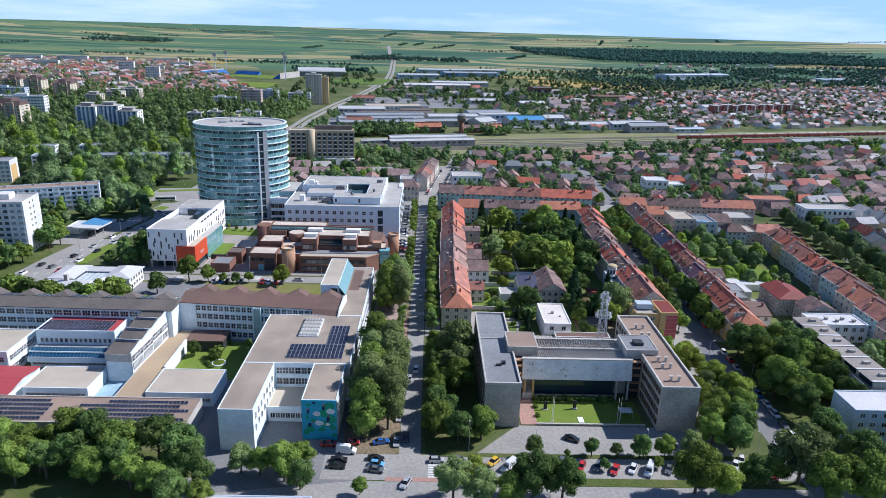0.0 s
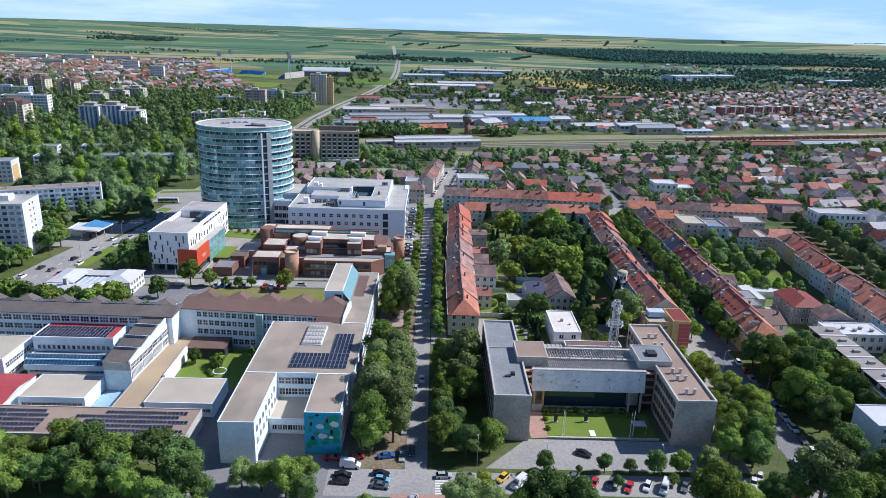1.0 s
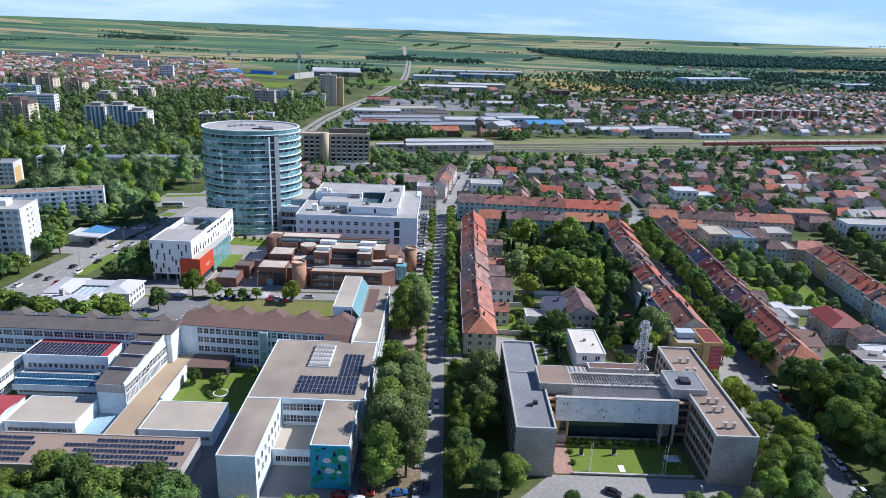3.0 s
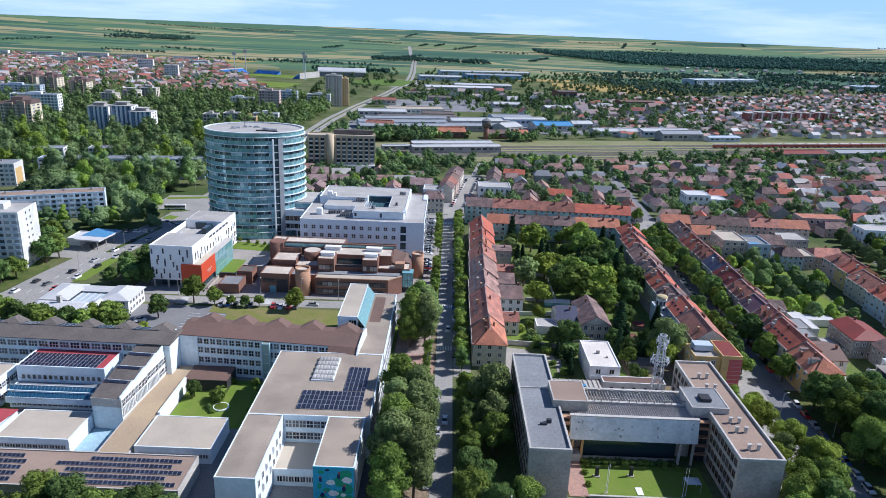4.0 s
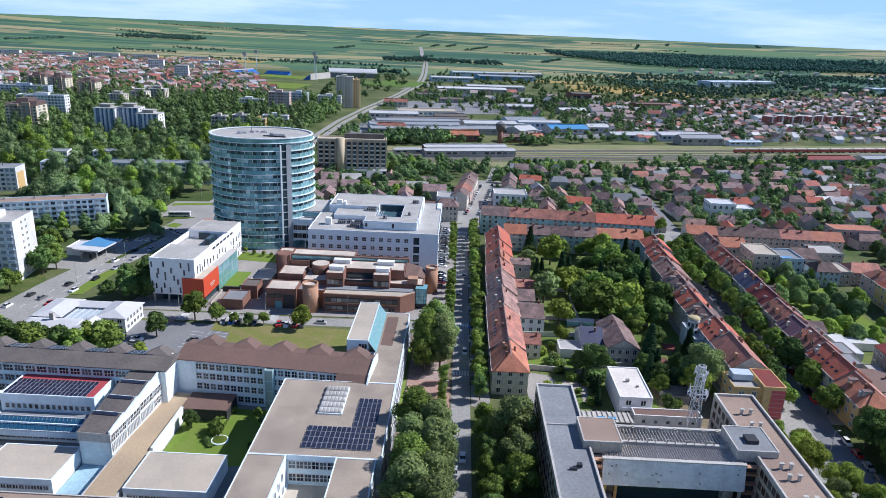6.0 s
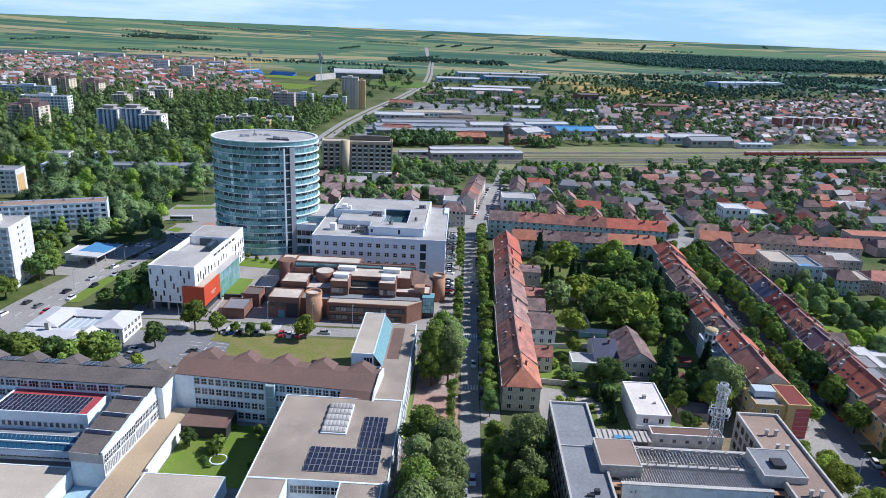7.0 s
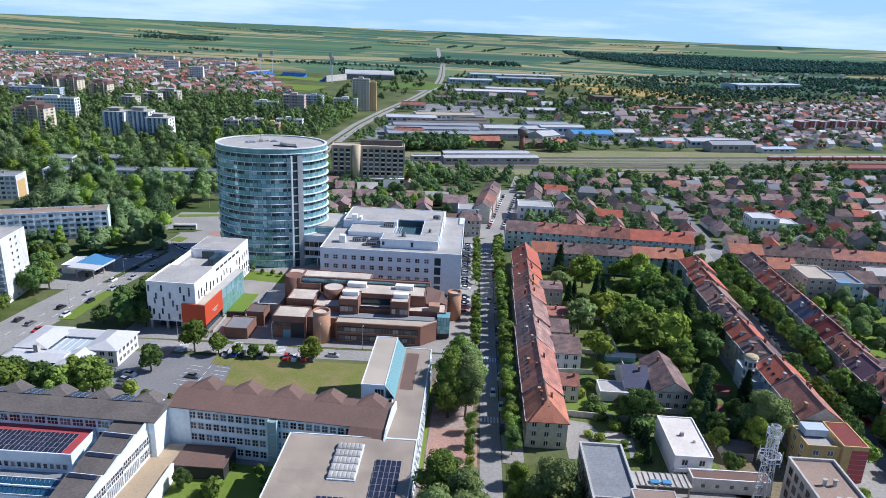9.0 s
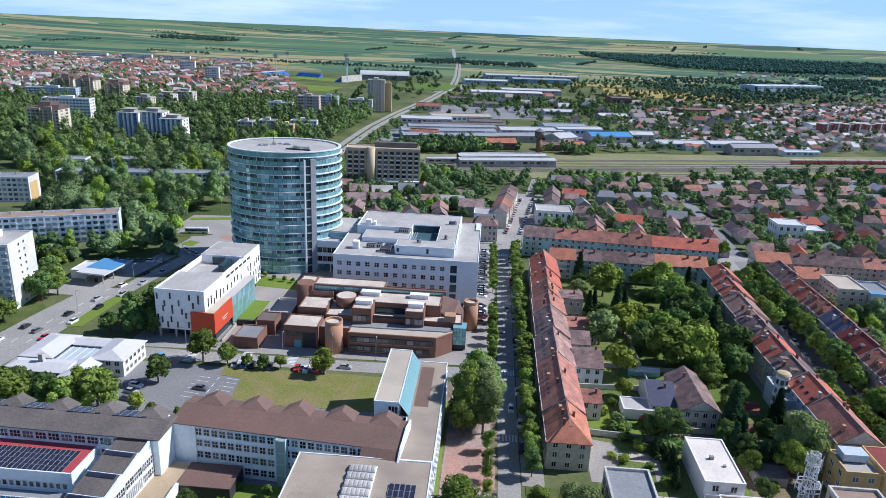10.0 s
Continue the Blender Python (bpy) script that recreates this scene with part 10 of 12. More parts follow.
for x, y, w, d, h, wall, lab, st in (
        (-437, 756, 46, 13, 27, M_WHITE, "long white apartment slab", 9), (-540, 892, 58, 14, 22, M_BLUEW, "long pale blue apartment slab", 8),
        (-241, 716, 14, 15, 19, M_CREAM, "ochre apartment tower", 6), (-222, 722, 15, 15, 20, M_CREAM, "ochre apartment tower", 7), (-206, 728, 13, 15, 16, M_YELLOW, "ochre apartment block", 5), (-274, 922, 36, 12, 14, M_WHITE, "white apartment slab", 4),
        (-222, 872, 24, 18, 29, M_PINKW, "brown and pink apartment tower", 9), (-216, 946, 22, 16, 22, M_BLUEW, "pale grey apartment tower", 7), (-165, 996, 22, 20, 41, M_CREAM, "tall cream and yellow apartment tower", 14), (-150, 1001, 9, 18, 37, M_YELLOW, "tall ochre apartment tower", 13), (-180, 964, 30, 14, 18, M_OLDWHITE, "pale apartment block", 6), (-200, 768, 26, 12, 15, M_OLDWHITE, "pale apartment block", 5)):
    tower_block(x, y, w, d, h, 8 if x < -240 else 6, wall, lab, st, max(3, int(w / 3.2)), max(2, int(d / 5)), group="apartment towers", balcony=M_OLDWHITE if wall is M_BLUEW else None)


def hotel():
    ob = thing("hotel", -88.5, 567.0, "brown concrete hotel with white window aprons and a round stair drum", "hotel", rz=7)
    h = 26.2
    part("wall", boxes((-26, -7, 0, 26, 7, h)), M_HOTEL, ob)
    part("upper_block", boxes((-6, 1, h + 0.12, 24, 6, h + 3.6)), M_DROOF, ob, "dark set-back roof storey")
    part("roof", boxes((-25.5, -6.5, h, 25.5, 6.5, h + 0.1)), M_GRAVEL, ob)
    part("parapet", boxes((-26.1, -7.1, h - 0.1, 26.1, -6.5, h + 0.8), (-26.1, 6.5, h - 0.1, 26.1, 7.1, h + 0.8), (-26.1, -6.5, h - 0.1, -25.5, 6.5, h + 0.8), (25.5, -6.5, h - 0.1, 26.1, 6.5, h + 0.8)), M_HOTELL, ob)
    bm = bmesh.new()
    prism(bm, ring(-8.5, -8.4, 3.0, 20), 0, h + 1.8, 0, True)
    part("stair_drum", bm, M_HOTELL, ob, "round pale stair drum")
    part("ground_floor", boxes((-4, -12, 0, 26, -7.05, 4.6)), M_OLDWHITE, ob)
    part("ground_floor_glass", boxes((-3.5, -12.06, 1.0, 25.5, -12, 3.6)), M_DARKGLASS, ob)
    apron = mesh_of("window_apron", boxes((-1.25, -0.75, -1.05, 1.25, 0, -0.25)), M_WHITE)
    for x0, x1, cols in ((-4.6, 25.6, 7), (-25.4, -12.4, 3)):
        step = (x1 - x0) / cols
        windows(ob, "S", -7, x0, x1, cols, [6.3 + 3.3 * i for i in range(6)], 2.5, 1.7, 1, 1, M_DARK)
        for i in range(6):
            for k in range(cols):
                set_piece("window_apron", apron, ob, pose(x0 + step * (k + 0.5), -7, 6.3 + 3.3 * i))
        for k in range(cols + 1):
            part("pilaster", boxes((x0 + step * k - 0.32, -7.9, 4.7, x0 + step * k + 0.32, -7, h - 0.2)), M_HOTELL, ob)


M_HOTEL = surf("brown_concrete", (0.52, 0.455, 0.36), (0.42, 0.37, 0.29), 0.9, 0.15, 1.5, 0.8, 0.15, 0.2)
M_HOTELL = surf("ochre_concrete", (0.60, 0.50, 0.34), (0.48, 0.40, 0.28), 0.9, 0.15, 1.5, 0.7, 0.12, 0.2)
hotel()

# ---- houses between the terraces and the railway ----
def old_row(pts, eave, ridge, seed, group, step=14, depth=10.5, roofs=None, walls=None):
    rng = random.Random(seed)
    (x0, y0), (x1, y1) = pts
    L = math.hypot(x1 - x0, y1 - y0)
    n = max(1, int(L / step))
    ang = math.degrees(math.atan2(y1 - y0, x1 - x0))
    for i in range(n):
        t = (i + 0.5) / n
        x, y = x0 + (x1 - x0) * t, y0 + (y1 - y0) * t
        wall, roof = rng.choice(walls or WALLS), rng.choice(roofs or ROOFS)
        w, d = L / n / 2 - 0.05, depth / 2 * rng.uniform(0.85, 1.1)
        house(x - w, x + w, y - d, y + d, eave + rng.uniform(-0.7, 0.8), ridge + rng.uniform(-0.6, 0.8), "x", wall, roof, words(wall, roof, "row house"), wins="S", storeys=2 if eave > 5 else 1, nchim=rng.choice((0, 1, 1)), name="row_house", group=group, rz=ang, pitch=3.2)


def cottages(pts, seed, step=17.0):
    """Detached small houses strung along a lane, turned this way and that."""
    rng = random.Random(seed)
    (x0, y0), (x1, y1) = pts
    L = math.hypot(x1 - x0, y1 - y0)
    n = max(1, int(L / step))
    ang = math.degrees(math.atan2(y1 - y0, x1 - x0))
    for i in range(n):
        t = (i + rng.uniform(0.25, 0.75)) / n
        x, y = x0 + (x1 - x0) * t + rng.uniform(-2, 2), y0 + (y1 - y0) * t + rng.uniform(-4, 4)
        wall, roof = rng.choice(WALLS + (M_CREAM, M_OLDWHITE)), rng.choice((M_TILE, M_TILEP, M_TILEO, M_TILEQ, M_TILEP, M_TILEQ, M_TILEP, M_TILER, M_TILEQ, M_GROOF, M_TILEO))
        w, d = rng.uniform(5.4, 8.6), rng.uniform(3.8, 5.0)
        e = rng.choice((3.0, 3.2, 3.5, 3.8, 4.2, 5.6))
        hip = rng.choice((0, 0, 2.6, 3.0))
        house(x - w, x + w, y - d, y + d, e, e + rng.uniform(2.6, 3.8), "x", wall, roof, words(wall, roof, "cottage"), hip, hip, "S" if y < 450 else "", "small houses of the garden suburb", 2 if e > 5 else 1, rng.choice((0, 1, 1)), name="cottage", rz=ang + rng.choice((0, 0, 0, 90)) + rng.uniform(-6, 6), pitch=4.0)
        if rng.random() < 0.22:
            wall2, roof2 = rng.choice(WALLS), rng.choice((M_TILEO, M_BROOF, M_DROOF))
            xx, yy = x + rng.uniform(-3, 3), y + rng.choice((-1, 1)) * (d + 5)
            house(xx - 3, xx + 3, yy - 2.4, yy + 2.4, 2.6, 4.2, "x", wall2, roof2, "low garden outbuilding with a worn roof", 0, 0, "", "garden outbuildings", 1, 0, name="outbuilding", category="shed", rz=ang + rng.uniform(-8, 8))


old_row(((-78, 455), (-20, 447)), 7.6, 10.8, 1, "old row behind the clinic", 12, 11, (M_TILEO, M_TILEO, M_BROOF), (M_GREYW, M_CREAM))
house(-19.5, -6.5, 440.5, 452.5, 9.0, 12.6, "x", M_CREAM, M_TILEO, "cream corner house with an old brown tile roof", 3, 4, "SE", storeys=3, nchim=2)
old_row(((-5.8, 468), (2.2, 535)), 9.4, 12.0, 3, "houses on the station street", 12, 10, (M_TILE, M_TILEO, M_TILER, M_BROOF), (M_CREAM, M_OLDWHITE, M_PINKW))
old_row(((27.5, 507), (31, 545)), 7.0, 10.0, 4, "houses on the station street", 13)
modern_block(16.5, 38, 481, 497, 8.2, M_WHITE, M_LROOF, "white flat-roofed office with a band of windows", "SW", 2, 0.6, "office building", "flat_building")
modern_block(-20, -7.4, 466, 480, 8.2, M_PALEW, M_LROOF, "pale flat-roofed building behind the row", "S", 2, 0.6, "building", "flat_building")
for pts, sd in ((((47, 446), (52, 500)), 5), (((70, 443), (75, 498)), 6), (((93, 441), (98, 496)), 25), (((112, 440), (117, 500)), 7), (((132, 440), (136, 505)), 8), (((40, 512), (112, 505)), 9), (((36, 548), (115, 545)), 10), (((152, 432), (158, 470)), 11), (((186, 425), (196, 505)), 12), (((206, 450), (215, 510)), 24), (((140, 510), (250, 520)), 13), (((135, 548), (260, 566)), 14), (((30, 584), (110, 592)), 15), (((130, 590), (300, 632)), 16), (((215, 420), (300, 430)), 17), (((250, 455), (340, 475)), 18), (((245, 330), (256, 420)), 19), (((270, 340), (282, 410)), 20), (((265, 500), (380, 540)), 21), (((255, 545), (390, 590)), 22)):
    cottages(pts, sd)
modern_block(155, 171, 478, 492, 9.0, M_WHITE, M_WROOF, "white villa with a stepped pale flat roof", "SW", 2, 0.5)
modern_block(171.4, 183, 480, 492, 6.0, M_WHITE, M_WROOF, "low white villa wing with a pale roof", "SW", 2, 0.5)
house(243, 277, 524, 534, 4.6, 6.6, "x", M_OLDWHITE, M_WROOF, "long low workshop with a white sheet roof", wins="S", nchim=0, name="workshop", category="workshop", rz=8)
modern_block(232, 262, 405, 418, 9.0, M_WHITE, M_LROOF, "white house with wide windows", "SW", 2, 0.5)
modern_block(210, 236, 432, 444, 8.0, M_PINKW, M_TILEN, "pink house with a red roof", "SW", 2, 0.3)


def site_crane(x, y):
    ob = thing("tower_crane", x, y, "slim orange tower crane over a building site", "crane")
    bm = bmesh.new()
    for sx, sy in ((-0.6, -0.6), (0.6, -0.6), (0.6, 0.6), (-0.6, 0.6)):
        tube(bm, (sx, sy, 0), (sx, sy, 24), 0.12, 4)
    for k in range(12):
        s = 1 if k % 2 else -1
        tube(bm, (-0.6 * s, -0.6, 2 * k), (0.6 * s, -0.6, 2 * k + 2), 0.08, 4)
        tube(bm, (0.6, -0.6 * s, 2 * k), (0.6, 0.6 * s, 2 * k + 2), 0.08, 4)
    part("tower", bm, M_CRANE, ob)
    bm = bmesh.new()
    tube(bm, (-8, 2, 24.5), (24, -6, 25.5), 0.28, 4)
    tube(bm, (0, 0, 24), (0, 0, 28), 0.2, 4)
    tube(bm, (0, 0, 28), (22, -5.5, 25.6), 0.07, 4)
    part("jib", bm, M_CRANE, ob)


M_CRANE = surf("crane_orange", (0.45, 0.24, 0.08), None, 0.6, 0.5, 3, 0.5, 0.1, 0)
site_crane(236, 470)

# ---- railway ----
def along(s, off=0.0):
    """A point s metres along the line from the station, off metres to its north."""
    dx, dy = math.cos(0.265), math.sin(0.265)
    return (s * dx - off * dy, 648 + s * dy + off * dx)


bm = bmesh.new()
prism(bm, [along(-110, -16), along(-20, -24), along(60, -50), along(190, -44), along(260, -26), along(900, -30), along(900, 62), along(330, 64), along(180, 72), along(60, 76), along(-110, 60)], -0.3, 0.10)
bmesh.ops.recalc_face_normals(bm, faces=bm.faces)
tagged(part("rail_yard", bm, surf("dry_rail_yard", (0.27, 0.25, 0.135), (0.19, 0.22, 0.085), 0.95, 0.03, 0.5, 1.0, 0.25, 0.3)), "wide rail yard of dry grass and gravel", "rail yard", kind="structure")
M_BALLAST = surf("track_ballast", (0.23, 0.195, 0.15), (0.17, 0.145, 0.11), 0.95, 0.06, 1.5, 0.8, 0.25, 0.3)
for k, off in enumerate((-32, -24, -12, -6.5, -1, 4.5, 12, 22, 34, 40)):
    ob = thing("railway_track", *along(0, off), "straight railway track on brownish ballast", "railway track", "rail tracks")
    ox, oy = along(0, off)
    for nm, w, z, mat, o2 in (("ballast", 3.4, 0.28, M_BALLAST, 0), ("rail", 0.12, 0.46, M_STEEL, -0.75), ("rail", 0.12, 0.46, M_STEEL, 0.75)):
        bm = bmesh.new()
        p, q = along(-105 if off > -20 else 30, off + o2), along(850 if off > -20 else 250, off + o2)
        strip(bm, [(p[0] - ox, p[1] - oy), (q[0] - ox, q[1] - oy)], w, z, 0.2 if nm == "rail" else 0.3)
        part(nm, bm, mat, ob)


def wagon(s, off, first):
    x, y = along(s, off)
    if first is not None:
        return copy_thing(first, pose(x, y, 0.46, 0, 0, math.degrees(0.265)))
    ob = thing("freight_wagon", x, y, "dark red covered freight wagon with a pale roof edge", "railway wagon", "freight train")
    ob.matrix_world = pose(x, y, 0.46, 0, 0, math.degrees(0.265))
    bm = boxes((-6.6, -1.4, 1.0, 6.6, 1.4, 3.4))
    bmesh.ops.bevel(bm, geom=list(bm.edges), offset=0.12, segments=1, affect="EDGES")
    part("body", bm, M_WAGON, ob)
    part("roof", boxes((-5.9, -1.25, 3.4, 5.9, 1.25, 4.3)), M_PINKROOF, ob)
    part("underframe", boxes((-6.8, -1.1, 0.7, 6.8, 1.1, 1.0)), M_DARK, ob)
    w = bmesh.new()
    tube(w, (0, -0.85, 0), (0, 0.85, 0), 0.46, 10)
    tube(w, (1.6, -0.85, 0), (1.6, 0.85, 0), 0.46, 10)
    me = mesh_of("bogie", w, M_DARK)
    for xx in (-5.2, 3.6):
        set_piece("bogie", me, ob, pose(xx, 0, 0.46))
    return ob


M_WAGON = surf("wagon_red", (0.44, 0.12, 0.085), (0.34, 0.09, 0.07), 0.8, 0.3, 2, 0.7, 0.2, 0.1)
M_PINKROOF = surf("pale_wagon_roof", (0.80, 0.72, 0.70), (0.70, 0.60, 0.58), 0.7, 0.3, 2, 0.6, 0.1, 0)
first = None
for i in range(25):
    w = wagon(292 + 14.4 * i, 22, first)
    first = first or w
M_TANGRAVEL = surf("tan_gravel_roof", (0.50, 0.44, 0.35), (0.40, 0.35, 0.28), 0.9, 0.05, 0.8, 0.7, 0.1, 0.1)
M_LSHED = surf("pale_metal_roof", (0.56, 0.57, 0.57), (0.44, 0.45, 0.45), 0.55, 0.05, 0.8, 0.7, 0.08, 0.05)
M_GSHED = surf("grey_metal_roof", (0.34, 0.36, 0.38), (0.27, 0.29, 0.31), 0.55, 0.05, 0.8, 0.7, 0.1, 0.05)
SHED_GROUP = "industrial sheds"


def shed(x, y, w, d, h, rise_, rz, roof, wall, label, group=SHED_GROUP, name="industrial_shed"):
    ob = thing(name, x, y, label if len(label.split()) > 3 else label + " beyond the railway", "industrial building", group, rz=rz)
    bm = bmesh.new()
    gable_walls(bm, -w / 2, w / 2, -d / 2, d / 2, h, h + rise_, "x")
    part("wall", bm, wall, ob)
    bm = bmesh.new()
    gable_roof(bm, -w / 2, w / 2, -d / 2, d / 2, h, h + rise_, "x", 0, 0, 0.5)
    bmesh.ops.recalc_face_normals(bm, faces=bm.faces)
    part("roof", bm, roof, ob)
    bm = bmesh.new()
    pane_row(bm, -w / 2 + 1, w / 2 - 1, -d / 2 - 0.05, h * 0.45, h * 0.75, max(3, int(w / 6)))
    tagged(part("window_band", bm, M_PANES, ob), kind="stuff")
    part("ridge_vent", boxes((-w / 2 + 2, -0.7, h + rise_ - 0.1, w / 2 - 2, 0.7, h + rise_ + 0.5)), roof, ob)
    return ob


for args in (
        (2, 662, 84, 12, 6.0, 1.2, 15.2, M_LSHED, M_GREYW, "long pale-roofed station platform hall", "station halls", "station_hall"),
        (-2, 676, 78, 11, 7.0, 1.2, 15.2, M_LSHED, M_BRICK, "long pale-roofed goods hall by the tracks", "station halls", "station_hall"),
        (-3, 748, 30, 12, 7, 4, 12, M_TILEN, M_BRICK, "old station house with orange tile roof", "station halls", "station_hall"), (45, 757, 22, 14, 6, 2.4, 15, M_TILEO, M_BRICK, "brown-roofed brick goods shed", "station halls", "station_hall"), (72, 772, 16, 12, 5, 2.6, 15, M_TILEN, M_BRICKL, "small brick depot with an orange roof", "station halls", "station_hall"), (-50, 631, 22, 7, 4.5, 0.6, 15.2, M_DROOF, M_BROOF, "dark timber loading shed by the tracks", "station halls", "station_hall"), (-53, 657, 26, 6, 5, 0.6, 15.2, M_LSHED, M_GREYW, "pale platform canopy beside the tracks", "station halls", "station_hall"),
        (-55, 783, 96, 24, 7, 1.2, 14, M_GSHED, M_GREYW, "wide grey industrial shed"), (18, 806, 74, 26, 7, 1.2, 14, M_GSHED, M_GREYW, "wide grey industrial shed"), (-58, 812, 100, 24, 7.5, 1.2, 14, M_GSHED, M_BLUEW, "wide grey industrial shed"), (30, 850, 70, 22, 7, 2, 12, M_LSHED, M_LCONC, "pale industrial shed"),
        (-90, 905, 60, 22, 7, 2, 10, M_LSHED, M_LCONC, "pale industrial shed"), (-20, 910, 40, 16, 6, 2, 10, M_DROOF, M_GREYW, "dark-roofed industrial shed"), (70, 890, 50, 26, 8, 2, 12, M_GSHED, M_BLUEW, "blue-walled industrial shed"),
        (113, 836, 46, 26, 7, 3, 14, M_BLUESHEET, M_LCONC, "market hall with a bright blue roof"), (190, 815, 70, 20, 6, 2, 14, M_LSHED, M_LCONC, "long white-roofed warehouse"), (240, 822, 60, 20, 7, 2, 14, M_LSHED, M_BLUEW, "white-roofed warehouse"), (250, 795, 50, 16, 8, 3, 14, M_GSHED, M_GREYW, "grey arched engine shed"), (300, 800, 40, 10, 5, 1, 14, M_BLUEW, M_BLUEW, "low blue-grey rail depot"),
        (10, 1310, 125, 40, 8, 1.5, 10, M_WROOF, M_LCONC, "huge white-roofed trading hall"), (55, 1380, 110, 36, 8, 1.5, 10, M_LSHED, M_LCONC, "huge pale trading hall"), (-30, 1560, 90, 40, 9, 1.5, 10, M_LSHED, M_BLUEW, "pale blue warehouse"), (90, 1660, 130, 50, 10, 1.5, 12, M_GSHED, M_BLUESHEET, "long blue-walled warehouse"), (20, 1770, 110, 40, 9, 1.5, 12, M_LSHED, M_BLUEW, "long pale warehouse"), (130, 1800, 120, 40, 9, 1.5, 12, M_LSHED, M_LCONC, "long pale warehouse"),
        (-60, 1180, 40, 18, 6, 2, 8, M_DROOF, M_GREYW, "dark-roofed workshop"), (-56, 840, 96, 22, 8, 1.2, 14, M_GSHED, M_LCONC, "wide blue-grey factory hall"), (-44, 868, 96, 20, 7, 1.2, 14, M_DROOF, M_GREYW, "dark weathered factory hall"), (-52, 940, 74, 30, 8, 1.2, 14, M_TANGRAVEL, M_WHITE, "white-walled hall with a tan gravel roof"), (60, 800, 26, 22, 8, 3.4, 40, M_LSHED, M_LCONC, "pale vaulted store beside the water tower"), (84, 862, 52, 16, 9, 1.4, 14, M_LSHED, M_BLUEW, "long hall with blue-grey walls"), (150, 850, 26, 16, 8, 2.5, 14, M_LSHED, M_LCONC, "pale vaulted store with a sheet roof"), (-20, 1120, 40, 20, 6, 2, 8, M_DROOF, M_GREYW, "dark-roofed workshop"), (80, 1060, 46, 20, 6, 2, 12, M_LSHED, M_LCONC, "pale workshop"), (150, 1040, 40, 20, 6, 2, 12, M_WROOF, M_LCONC, "white-roofed workshop"), (190, 1230, 34, 30, 14, 1, 14, M_DROOF, M_BRICK, "dark brick factory block"), (290, 1150, 60, 24, 9, 1, 16, M_BROOF, M_BRICK, "low dark factory block"),
        (420, 1020, 60, 18, 10, 2, 24, M_LSHED, M_WHITE, "white ribbed warehouse"), (338, 706, 64, 15, 5.5, 2.2, 14, M_REDSHEET, M_LCONC, "long red-roofed depot by the tracks"), (412, 724, 70, 15, 6, 2.2, 14, M_GSHED, M_LCONC, "white-roofed depot by the tracks"), (670, 1800, 215, 50, 12, 1, 28, M_BLUEW, M_BLUEW, "very long pale blue factory hall"), (1030, 1800, 110, 40, 10, 1, 20, M_BLUEW, M_BLUEW, "very long pale blue factory hall"), (-100, 1040, 34, 20, 7, 3, 6, M_TILE, M_CREAM, "red-roofed depot house"), (-80, 780, 30, 14, 7, 4, 8, M_TILE, M_CREAM, "cream house with steep red roof")):
    shed(*args)


def water_tower():
    ob = thing("water_tower", 33.3, 736.5, "old dark red brick water tower with a wide tank", "water tower")
    for nm, r, z0, z1, mat in (("shaft", 2.6, 0, 14.0, M_BRICK), ("corbel", 3.6, 14.0, 15.2, M_BROOF), ("tank", 4.6, 15.2, 20.6, M_DROOF)):
        bm = bmesh.new()
        prism(bm, ring(0, 0, r, 18), z0, z1, 0, True)
        part(nm, bm, mat, ob)
    bm = bmesh.new()
    pts = ring(0, 0, 4.9, 18)
    for i in range(18):
        face(bm, [(*pts[i], 20.6), (*pts[(i + 1) % 18], 20.6), (0, 0, 23.4)])
    part("roof", bm, M_GROOF, ob)


water_tower()


